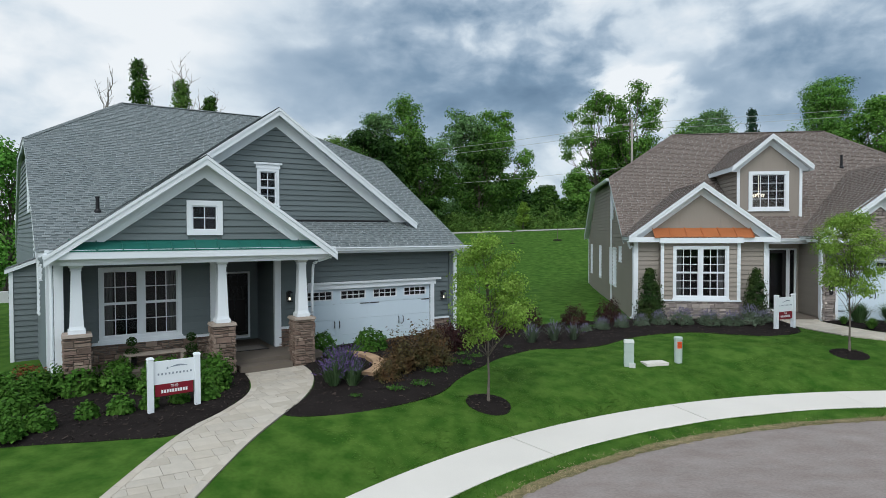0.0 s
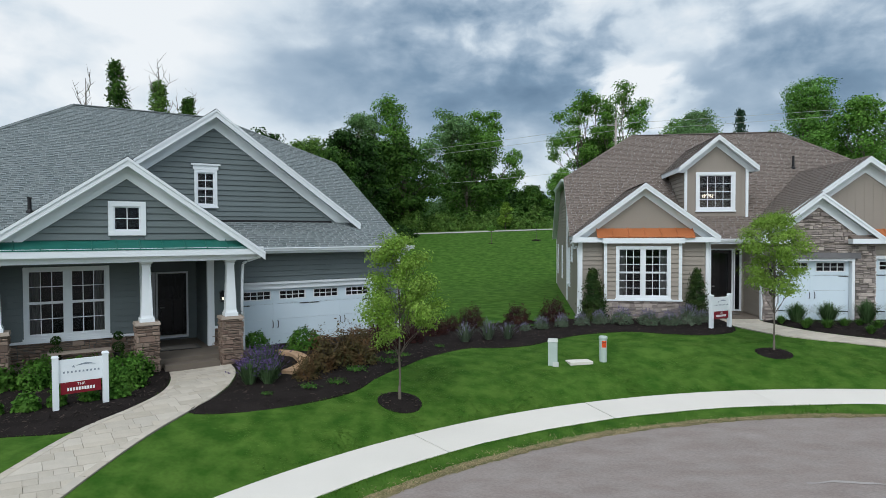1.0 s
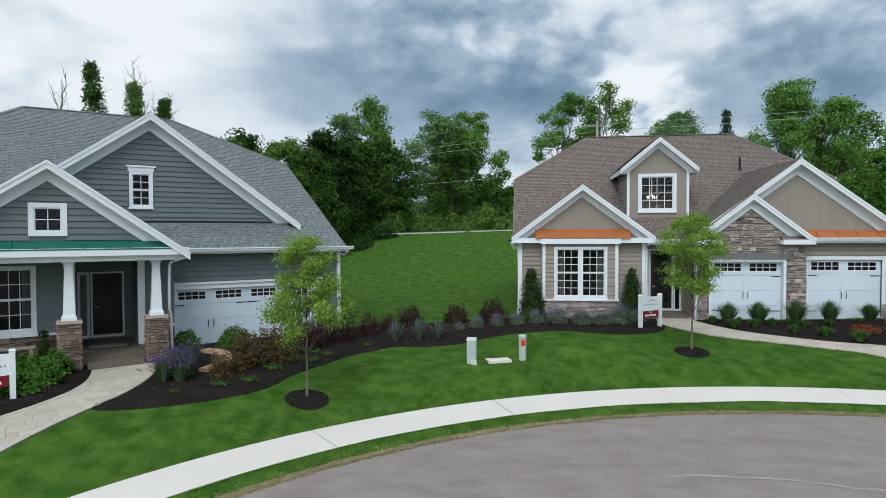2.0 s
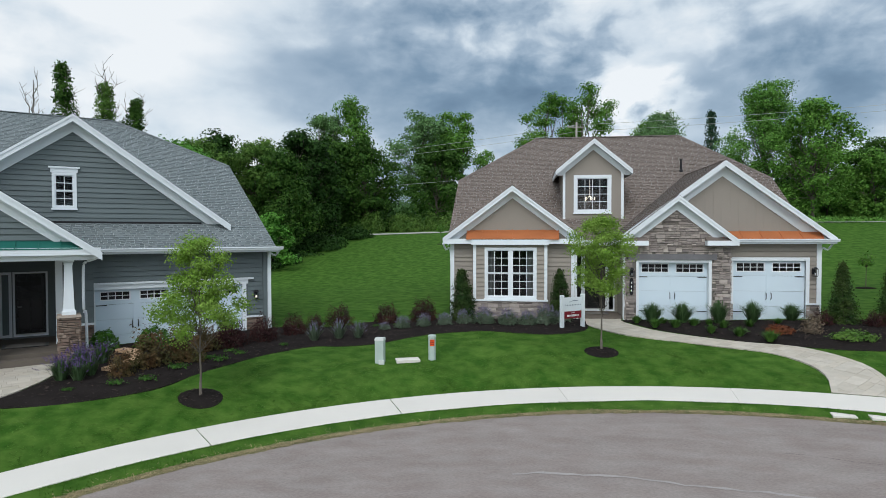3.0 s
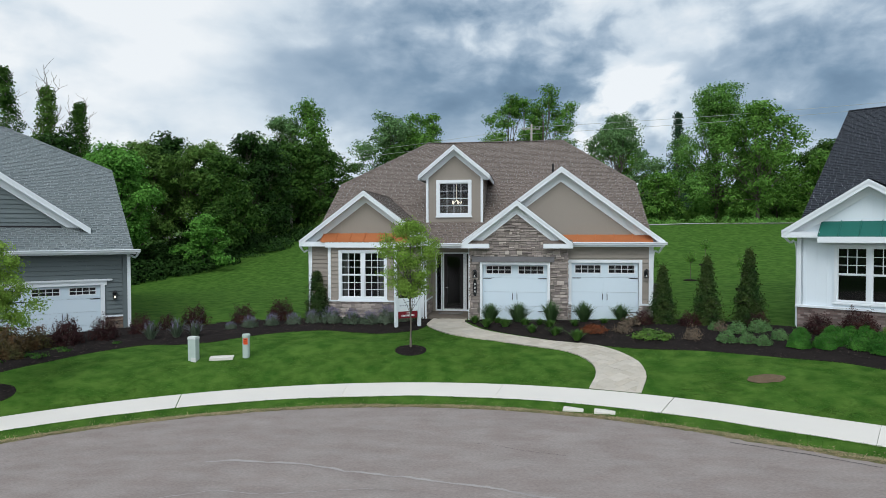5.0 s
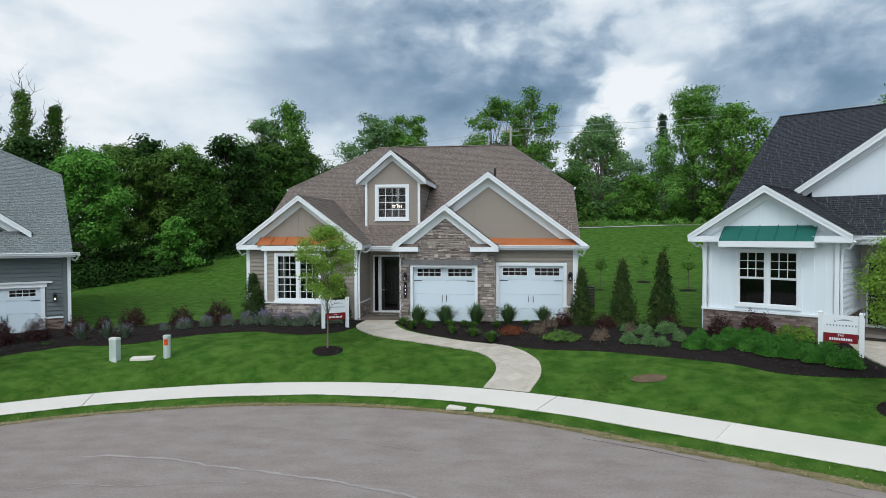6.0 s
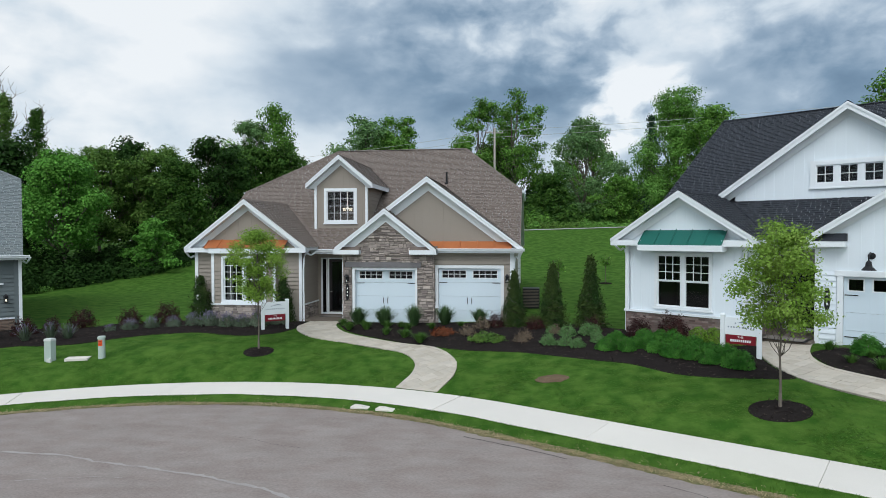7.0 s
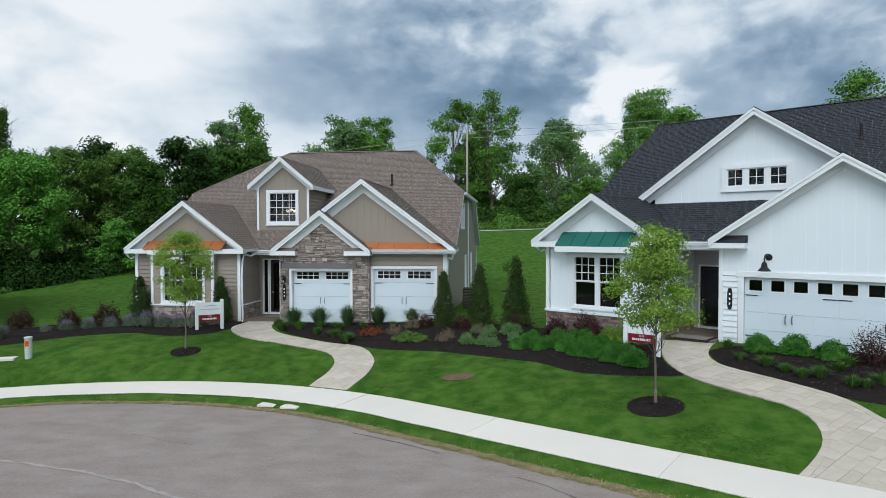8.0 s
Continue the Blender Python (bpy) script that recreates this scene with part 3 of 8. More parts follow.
def make_bed(outline, label, seed):
    """A mounded bed of bark mulch with a cut edge, with loose chips on it."""
    rng = random.Random(seed)
    poly = [(p.x, p.y) for p in smooth_line(outline, 5, True)]
    bm = bmesh.new()
    bm.faces.new([bm.verts.new((x, y, 0)) for x, y in poly])
    bmesh.ops.triangulate(bm, faces=list(bm.faces))
    for _ in range(4):
        longest = [e for e in bm.edges if e.calc_length() > 0.45]
        if not longest:
            break
        bmesh.ops.subdivide_edges(bm, edges=longest, cuts=1)
        bmesh.ops.triangulate(bm, faces=[f for f in bm.faces if len(f.verts) > 3])
    for v in bm.verts:
        d = edge_distance(poly, v.co.x, v.co.y)
        v.co.z = ground_z(v.co.x, v.co.y) + 0.012 + 0.09 * min(1, d / 0.35) + 0.035 * noise.noise(Vector((v.co.x * 2.2, v.co.y * 2.2, seed))) * min(1, d / 0.2)
    for e in [e for e in bm.edges if e.is_boundary]:
        a, c = e.verts
        f = bm.faces.new([a, c, bm.verts.new((c.co.x, c.co.y, c.co.z - 0.12)), bm.verts.new((a.co.x, a.co.y, a.co.z - 0.12))])
    bmesh.ops.recalc_face_normals(bm, faces=list(bm.faces))
    me = bpy.data.meshes.new("mulch_bed")
    bm.to_mesh(me)
    bm.free()
    me.materials.append(M["mulch"])
    ob = tagged(new("mulch_bed", me), label, "planting bed", kind="structure")
    chips = Build()
    xs, ys = [p[0] for p in poly], [p[1] for p in poly]
    area = 0.5 * abs(sum(poly[i - 1][0] * poly[i][1] - poly[i][0] * poly[i - 1][1] for i in range(len(poly))))
    for _ in range(int(area * 90)):
        x, y = rng.uniform(min(xs), max(xs)), rng.uniform(min(ys), max(ys))
        if inside(poly, x, y):
            z = ground_z(x, y) + 0.012 + 0.09 * min(1, edge_distance(poly, x, y) / 0.35)
            a, l, w = rng.uniform(0, 6.28), rng.uniform(0.015, 0.05), rng.uniform(0.006, 0.015)
            ca, sa, t = math.cos(a), math.sin(a), rng.uniform(-0.02, 0.03)
            chips.face([(x - ca * l - sa * w, y - sa * l + ca * w, z + 0.02), (x - ca * l + sa * w, y - sa * l - ca * w, z + 0.015), (x + ca * l + sa * w, y + sa * l - ca * w, z + 0.02 + t), (x + ca * l - sa * w, y + sa * l + ca * w, z + 0.03 + t)])
    c = chips.make("bark_chips", M["mulch_chip"], ob)
    c["kind"] = "stuff"
    # grass blades along the cut edge
    fringe = Build()
    n = len(poly)
    for i in range(n):
        a, q = poly[i], poly[(i + 1) % n]
        for _ in range(int(math.hypot(a[0] - q[0], a[1] - q[1]) * 34)):
            t = rng.random()
            x, y = a[0] + (q[0] - a[0]) * t + rng.gauss(0, 0.035), a[1] + (q[1] - a[1]) * t + rng.gauss(0, 0.035)
            z, h, w, w2 = ground_z(x, y), rng.uniform(0.015, 0.05), rng.uniform(0, 6.28), rng.uniform(0.006, 0.013)
            fringe.face([(x - w2 * math.cos(w), y - w2 * math.sin(w), z - 0.01), (x + w2 * math.cos(w), y + w2 * math.sin(w), z - 0.01), (x + rng.uniform(-0.04, 0.04), y + rng.uniform(-0.04, 0.04), z + h)])
    f = fringe.make("edge_grass", M["blade_lawn"], ob)
    f["kind"] = "stuff"
    return ob


M["mulch_chip"] = material("loose_bark_chip", (0.030, 0.023, 0.020), 0.9, 0.2, 4, 0.2, 40, island=0.6, tint=(0.05, 0.036, 0.028))


def make_path(name, left, right, label, seed, lift=0.03):
    """A walk of pavers, cut to its two curved edges, each a stone of its own over a sand bed."""
    rng = random.Random(seed)
    L, R = smooth_line(left, 8), smooth_line(right, 8)
    n = 60

    def along(P, t):
        k = t * (len(P) - 1)
        i = min(int(k), len(P) - 2)
        return P[i].lerp(P[i + 1], k - i)

    stations = [(along(L, i / n), along(R, i / n)) for i in range(n + 1)]
    path = thing(name, pose(0, 0, 0), label, "garden path", kind="structure")
    b = Build()
    for (l0, r0), (l1, r1) in zip(stations, stations[1:]):
        q = [(p.x, p.y, ground_z(p.x, p.y) + lift - 0.007) for p in (l0, r0, r1, l1)]
        low = [(x, y, z - 0.15) for x, y, z in q]
        b.prism(low, q)
    b.make("sand_bed", M["joint"], path)

    def lay(poly, gap, name="paver"):
        cx, cy = sum(p[0] for p in poly) / len(poly), sum(p[1] for p in poly) / len(poly)
        small = []
        for x, y in poly:
            d = math.hypot(x - cx, y - cy) or 1
            small.append((cx + (x - cx) * (1 - gap * 1.4 / d), cy + (y - cy) * (1 - gap * 1.4 / d)))
        dz = lift + rng.uniform(-0.002, 0.004)
        top = [(x - cx, y - cy, ground_z(x, y) - ground_z(cx, cy) + 0.0) for x, y in small]
        s = Build()
        s.prism([(x, y, z - 0.05) for x, y, z in top], top)
        ob = s.make(name, M["paver"], path)
        ob.location = (cx, cy, ground_z(cx, cy) + dz)

    # courses of mixed rectangles across the walk, cut at the borders
    span = stations[n // 2][1] - stations[n // 2][0]
    lo = Vector((min(min(a.x, c.x) for a, c in stations), min(min(a.y, c.y) for a, c in stations)))
    hi = Vector((max(max(a.x, c.x) for a, c in stations), max(max(a.y, c.y) for a, c in stations)))
    ang = math.atan2(span.y, span.x) + 0.35
    ca, sa = math.cos(ang), math.sin(ang)
    mid, reach = (lo + hi) / 2, (hi - lo).length / 2
    outline = [(a.x, a.y) for a, _ in stations] + [(c.x, c.y) for _, c in reversed(stations)]
    row = -reach
    while row < reach:
        deep = rng.choice((0.22, 0.30, 0.30, 0.38))
        col = -reach - rng.random() * 0.5
        while col < reach:
            wide = rng.choice((0.22, 0.30, 0.45, 0.52))
            quad = [(mid.x + ca * c - sa * r, mid.y + sa * c + ca * r) for c, r in ((col, row), (col + wide, row), (col + wide, row + deep), (col, row + deep))]
            col += wide
            cx, cy = sum(p[0] for p in quad) / 4, sum(p[1] for p in quad) / 4
            if edge_distance(outline, cx, cy) > 0.6 and not inside(outline, cx, cy):
                continue
            k = min(range(n + 1), key=lambda i: (stations[i][0].x + stations[i][1].x - 2 * cx) ** 2 + (stations[i][0].y + stations[i][1].y - 2 * cy) ** 2)
            i0, i1 = max(0, k - 1), min(n, k + 1)
            l0, r0, l1, r1 = *stations[i0], *stations[i1]
            dl, dr = l1 - l0, r1 - r0
            sgn = 1 if dl.x * (r0 - l0).y - dl.y * (r0 - l0).x > 0 else -1
            poly = clip(quad, lambda p: sgn * (dl.x * (p[1] - l0.y) - dl.y * (p[0] - l0.x)))
            poly = clip(poly, lambda p: -sgn * (dr.x * (p[1] - r0.y) - dr.y * (p[0] - r0.x))) if len(poly) > 2 else poly
            for (pa, pb), inward in ((stations[0], stations[1]), (stations[-1], stations[-2])):
                if len(poly) > 2 and k in (0, 1, 2, n, n - 1, n - 2):
                    e, w = pb - pa, inward[0] - pa
                    sg = 1 if e.x * w.y - e.y * w.x > 0 else -1
                    poly = clip(poly, lambda p: sg * (e.x * (p[1] - pa.y) - e.y * (p[0] - pa.x)))
            if len(poly) > 2:
                ar = 0.5 * abs(sum(poly[i - 1][0] * poly[i][1] - poly[i][0] * poly[i - 1][1] for i in range(len(poly))))
                if ar > 0.004:
                    lay(poly, 0.0035)
        row += deep
    # a border course along both edges
    for sd in (0, 1):
        line = [st[sd] for st in stations]
        other = [st[1 - sd] for st in stations]
        acc, start = 0.0, 0
        for i in range(1, n + 1):
            acc += (line[i] - line[i - 1]).length
            if acc > 0.30 or i == n:
                a, c = line[start], line[i]
                ia, ic = (other[start] - a).normalized() * 0.15, (other[i] - c).normalized() * 0.15
                dz = lift + 0.007
                pts = [(p.x, p.y) for p in (a, c, c + ic, a + ia)]
                cx, cy = sum(p[0] for p in pts) / 4, sum(p[1] for p in pts) / 4
                q = [(cx + (x - cx) * 0.98, cy + (y - cy) * 0.98) for x, y in pts]
                top = [(x - cx, y - cy, ground_z(x, y) - ground_z(cx, cy)) for x, y in q]
                e = Build()
                e.prism([(x, y, z - 0.06) for x, y, z in top], top)
                ob = e.make("paver", M["paver"], path)
                ob.location = (cx, cy, ground_z(cx, cy) + dz)
                acc, start = 0.0, i
    return path


# ---------------------------------------------------------------- houses
class House:
    """A house in its own axes: u along the front to the right, v back from the street, z up."""

    def __init__(self, name, angle, base, label):
        self.turn = pose(0, 0, 0, 0, 0, angle)
        self.base = Vector(base)
        self.ob = thing(name, self.turn @ Matrix.Translation(base), label, "house")

    def add(self, name, b, mat, parent=None, label="", smooth=False, bevel=0.0):
        return b.make(name, mat, parent or self.ob, label, self.base, smooth, bevel)


def front(v0):
    return lambda a, d, z: (a, v0 + d, z)


def left_side(u0, skew=0.0, v0=0.0):
    """A side that faces left; skew lets it run a little outwards as it goes back from v0."""
    return lambda a, d, z: (u0 + d - skew * (a - v0), a, z)


def right_side(u0, skew=0.0, v0=0.0):
    return lambda a, d, z: (u0 - d - skew * (a - v0), a, z)


def span_at(prof, z):
    for (z0, a0, b0), (z1, a1, b1) in zip(prof, prof[1:]):
        if z0 <= z <= z1:
            t = (z - z0) / (z1 - z0 or 1)
            return a0 + (a1 - a0) * t, b0 + (b1 - b0) * t
    return prof[-1][1:]


def strips(prof, levels, holes):
    """Cuts an upright outline into level strips and takes the holes out of them."""
    for z0, z1 in zip(levels, levels[1:]):
        if z1 - z0 < 1e-4:
            continue
        l0, r0 = span_at(prof, z0 + 1e-6)
        l1, r1 = span_at(prof, z1 - 1e-6)
        cuts = sorted((h[0], h[1]) for h in holes if h[2] < z1 - 1e-3 and h[3] > z0 + 1e-3)
        left = (l0, l1)
        for h0, h1 in cuts:
            if h0 > max(left):
                yield z0, z1, left[0], left[1], h0, h0
            left = (max(h1, left[0]), max(h1, left[1]))
        if r0 > left[0] or r1 > left[1]:
            yield z0, z1, left[0], left[1], max(r0, left[0]), max(r1, left[1])


def slab_of(b, fr, z0, z1, a0, a1, c0, c1, out0, out1, inn):
    pts = [(a0, out0, z0), (c0, out0, z0), (c1, out1, z1), (a1, out1, z1)]
    back_pts = [(a, inn, z) for a, _, z in pts]
    b.prism([fr(*p) for p in pts], [fr(*p) for p in back_pts])


def wall(H, fr, prof, holes, mat, name="wall", thick=0.16, label=""):
    levels = sorted({p[0] for p in prof} | {h[2] for h in holes} | {h[3] for h in holes})
    levels = [z for z in levels if prof[0][0] <= z <= prof[-1][0]]
    b = Build()
    cuts = sorted({x for h in holes for x in h[:2]})
    for z0, z1, a0, a1, c0, c1 in strips(prof, levels, holes):
        edges = [(a0, a1)] + [(x, x) for x in cuts if max(a0, a1) + 1e-4 < x < min(c0, c1) - 1e-4] + [(c0, c1)]
        for (p0, p1), (q0, q1) in zip(edges, edges[1:]):
            slab_of(b, fr, z0, z1, p0, p1, q0, q1, 0.0, 0.0, thick)
    ob = H.add(name, b, mat, label=label)
    bm = bmesh.new()
    bm.from_mesh(ob.data)
    bmesh.ops.remove_doubles(bm, verts=bm.verts, dist=2e-3)
    bm.to_mesh(ob.data)
    bm.free()
    return ob


def siding(H, host, fr, prof, holes, mat, course=0.178, single=True):
    """Lapped boards: each leans out at its foot over the one below."""
    z, top = prof[0][0], prof[-1][0]
    whole = Build()
    host.data.materials[0] = mat
    while z < top - 0.02:
        z1 = min(z + course, top)
        for z_low, z_high, a_low, a_high, c_low, c_high in strips(prof, [z, z1], holes):
            b = Build() if single else whole
            slab_of(b, fr, z_low + 0.015, z_high, a_low, a_high, c_low, c_high, -0.042, -0.010, 0.002)
            if single:
                H.add("siding_board", b, mat, host)
        z = z1
    if not single:
        H.add("siding", whole, mat, host)


def battens(H, host, fr, prof, holes, mat, step=0.305, wide=0.045, proud=0.009):
    """Upright cover strips over a flat panel."""
    lo, hi = min(p[1] for p in prof), max(p[2] for p in prof)
    a = lo + step / 2
    while a < hi:
        zs = [prof[0][0] + k * 0.01 for k in range(int((prof[-1][0] - prof[0][0]) / 0.01))]
        run = None
        for z in zs + [None]:
            ok = z is not None and span_at(prof, z)[0] + 0.03 < a < span_at(prof, z)[1] - 0.03 and not any(h[0] < a < h[1] and h[2] < z < h[3] for h in holes)
            if ok and run is None:
                run = z
            if not ok and run is not None:
                if (zs[-1] if z is None else z) - run > 0.1:
                    b = Build()
                    slab_of(b, fr, run, zs[-1] if z is None else z, a - wide / 2, a - wide / 2, a + wide / 2, a + wide / 2, -proud, -proud, 0.002)
                    H.add("batten", b, mat, host)
                run = None
        a += step


def board(H, name, fr, a0, a1, z0, z1, d0, d1, mat, parent=None, label="", bevel=0.0):
    b = Build()
    b.prism([fr(a0, d0, z0), fr(a1, d0, z0), fr(a1, d0, z1), fr(a0, d0, z1)], [fr(a0, d1, z0), fr(a1, d1, z0), fr(a1, d1, z1), fr(a0, d1, z1)])
    return H.add(name, b, mat, parent, label, bevel=bevel)


def ring(b, fr, a0, a1, z0, z1, w, d0, d1):
    for x0, x1, y0, y1 in ((a0, a1, z1 - w, z1), (a0, a1, z0, z0 + w), (a0, a0 + w, z0 + w, z1 - w), (a1 - w, a1, z0 + w, z1 - w)):
        b.prism([fr(x0, d0, y0), fr(x1, d0, y0), fr(x1, d0, y1), fr(x0, d0, y1)], [fr(x0, d1, y0), fr(x1, d1, y0), fr(x1, d1, y1), fr(x0, d1, y1)])


def window(H, fr, a0, a1, z0, z1, units=1, cols=3, rows=(2, 2), trim=0.09, mull=0.11, sill=True, label="", name="window"):
    """Outer size with its trim: one or more sashes side by side, each with two lights, glazing bars and glass."""
    b = Build()
    ring(b, fr, a0, a1, z0, z1, trim, -0.06, 0.05)
    if sill:
        b.prism([fr(a0 - 0.03, -0.075, z0 - 0.03), fr(a1 + 0.03, -0.075, z0 - 0.03), fr(a1 + 0.03, -0.075, z0 + 0.02), fr(a0 - 0.03, -0.075, z0 + 0.02)], [fr(a0 - 0.03, -0.01, z0 - 0.03), fr(a1 + 0.03, -0.01, z0 - 0.03), fr(a1 + 0.03, -0.01, z0 + 0.03), fr(a0 - 0.03, -0.01, z0 + 0.03)])
    win = H.add(name, b, M["trim"], label=label)
    x0, x1, y0, y1 = a0 + trim, a1 - trim, z0 + trim, z1 - trim
    wide = (x1 - x0 - mull * (units - 1)) / units
    for k in range(units):
        l = x0 + k * (wide + mull)
        r = l + wide
        if k:
            board(H, "mullion", fr, l - mull, l, y0, y1, -0.035, 0.05, M["trim"], win)
        parts = len(rows)
        high = (y1 - y0) / parts
        for p in range(parts):
            lo = y0 + p * high
            hi = lo + high
            depth = 0.022 if p == 0 and parts > 1 else 0.0
            s = Build()
            ring(s, fr, l, r, lo, hi, 0.035, -0.02 + depth, 0.04 + depth)
            H.add("sash", s, M["trim"], win)
            n = rows[p]
            if n:
                w = 0.011
                for c in range(1, cols):
                    x = l + 0.035 + (r - l - 0.07) * c / cols
                    board(H, "glazing_bar", fr, x - w, x + w, lo + 0.03, hi - 0.03, -0.006 + depth, 0.02 + depth, M["trim"], win)
                for c in range(1, n):
                    z = lo + 0.035 + (hi - lo - 0.07) * c / n
                    board(H, "glazing_bar", fr, l + 0.03, r - 0.03, z - w, z + w, -0.004 + depth, 0.018 + depth, M["trim"], win)
            pane = Build()
            pane.face([fr(l + 0.03, 0.026 + depth, lo + 0.03), fr(r - 0.03, 0.026 + depth, lo + 0.03), fr(r - 0.03, 0.026 + depth, hi - 0.03), fr(l + 0.03, 0.026 + depth, hi - 0.03)])
            H.add("pane", pane, M["glass"], win).visible_shadow = False
    return win


def hole_of(a0, a1, z0, z1, inset=0.05):
    return (a0 + inset, a1 - inset, z0 + inset, z1 - inset)


def shingle_field(H, host, pts, mat, seed, course=0.145):
    """Overlapping shingle tabs over a flat roof face whose first edge is its lower one."""
    rng = random.Random(seed)
    P = [Vector(p) for p in pts]
    o = P[0]
    e1 = (P[1] - P[0]).normalized()
    nrm = e1.cross(P[2] - P[0]).normalized()
    if nrm.z < 0:
        nrm = -nrm
    e2 = nrm.cross(e1)
    if e2.z < 0:
        e2 = -e2
    flat_pts = [((p - o).dot(e1), (p - o).dot(e2)) for p in P]
    ar = sum(flat_pts[i - 1][0] * flat_pts[i][1] - flat_pts[i][0] * flat_pts[i - 1][1] for i in range(len(flat_pts)))
    if ar < 0:
        flat_pts.reverse()
    x0, x1 = min(p[0] for p in flat_pts), max(p[0] for p in flat_pts)
    y1 = max(p[1] for p in flat_pts)
    b, bands = Build(), Build()
    y = -0.03
    n = len(flat_pts)
    tooth = False
    while y < y1:
        x = x0 - rng.random() * 0.3
        while x < x1:
            tooth = not tooth
            w = rng.choice((0.13, 0.18, 0.24) if tooth else (0.11, 0.15, 0.20))
            up_lift = 0.019 if tooth else 0.007

            def cut(poly):
                for i in range(n):
                    a, c = flat_pts[i], flat_pts[(i + 1) % n]
                    if len(poly) > 2:
                        slack = 0.03 if abs(a[1]) < 0.01 and abs(c[1]) < 0.01 else 0.0
                        poly = clip(poly, lambda p: (c[0] - a[0]) * (p[1] - a[1] + slack) - (c[1] - a[1]) * (p[0] - a[0]))
                return poly

            def lay(target, poly, lift):
                top = []
                for px, py in poly:
                    t = min(1, max(0, (py - y) / course))
                    top.append(o + e1 * px + e2 * py + nrm * (0.014 + lift * (1 - t)))
                target.face(top)
                return top

            poly = cut([(x, y), (x + w - 0.003, y), (x + w - 0.003, y + course + 0.01), (x, y + course + 0.01)])
            if len(poly) > 2:
                top = lay(b, poly, up_lift)
                low = sorted(range(len(poly)), key=lambda i: poly[i][1])[:2]
                p, q = (top[i] for i in low)
                if (p - q).length > 0.02:
                    b.face([p, q, q - nrm * up_lift, p - nrm * up_lift])
                if not tooth:
                    dash = cut([(x + 0.01, y + course * 0.60), (x + w - 0.012, y + course * 0.60), (x + w - 0.012, y + course), (x + 0.01, y + course)])
                    if len(dash) > 2:
                        lay(bands, dash, up_lift + 0.004)
            x += w
        y += course
    strip = H.add("granule_band", bands, M[{"slate": "grey_band", "weath": "brown_band", "charc": "dark_band"}[mat.name[:5]]], host)
    strip["kind"] = "stuff"
    ob = H.add("shingles", b, mat, host)
    ob["kind"] = "stuff"
    return ob


def roof_face(H, pts, mat, seed, thick=0.14, soffit=None, name="roof", label=""):
    """One roof slope: a deck with a white underside, and its shingles."""
    P = [Vector(p) for p in pts]
    nrm = (P[1] - P[0]).cross(P[2] - P[0]).normalized()
    if nrm.z < 0:
        nrm = -nrm
    b = Build()
    b.prism([p - Vector((0, 0, thick)) for p in P], P)
    deck = H.add(name, b, M["trim"], label=label)
    shingle_field(H, deck, pts, mat, seed)
    return deck


def front_gable(H, uc, half, zp, slope, vf, vb, mat, seed, ridge_back=None, eave_back=None, fascia=0.21, frieze=0.36, wall_v=None, tail=True):
    """A gable that faces the street: two slopes, rake boards with a moulding, and a frieze on the wall behind."""
    ze = zp - slope * half
    rb = vb if ridge_back is None else ridge_back
    eb = vb if eave_back is None else eave_back
    for sgn in (-1, 1):
        u = uc + sgn * half
        pts = [(u, vf, ze), (u, eb, ze), (uc, rb, zp), (uc, vf, zp)]
        roof_face(H, pts, mat, seed + sgn, label="gable slope with asphalt shingles")
        t = 0.045
        for nm, h0, h1, d0, d1 in (("rake_board", 0.012, fascia, -0.03, 0.02), ("rake_moulding", -0.012, 0.075, -0.055, -0.03)):
            b = Build()
            outer = [(u, ze - h0), (uc, zp - h0), (uc, zp - h1), (u, ze - h1)]
            b.prism([(a, vf + d0, z) for a, z in outer], [(a, vf + d1, z) for a, z in outer])
            H.add(nm, b, M["trim"])
        if wall_v is not None:
            b = Build()
            h0, h1 = 0.15, frieze
            foot = uc + sgn * min(half - 0.05, (zp - h1 - ze + 0.20) / slope)
            outer = [(u - sgn * 0.05, ze - 0.2), (u - sgn * 0.05, ze - h0 + 0.05 * slope), (uc, zp - h0), (uc, zp - h1), (foot, zp - h1 - slope * abs(foot - uc))]
            b.prism([(a, wall_v - 0.035, z) for a, z in outer], [(a, wall_v - 0.004, z) for a, z in outer])
            H.add("frieze_board", b, M["trim"])
    # ridge cap
    b = Build()
    for k in range(int((rb - vf) / 0.14)):
        v = vf + k * 0.14
        for sgn in (-1, 1):
            b.face([(uc, v, zp + 0.045), (uc, v + 0.16, zp + 0.034), (uc + sgn * 0.14, v + 0.16, zp + 0.03 - 0.14 * slope), (uc + sgn * 0.14, v, zp + 0.04 - 0.14 * slope)])
    H.add("ridge_cap", b, mat)


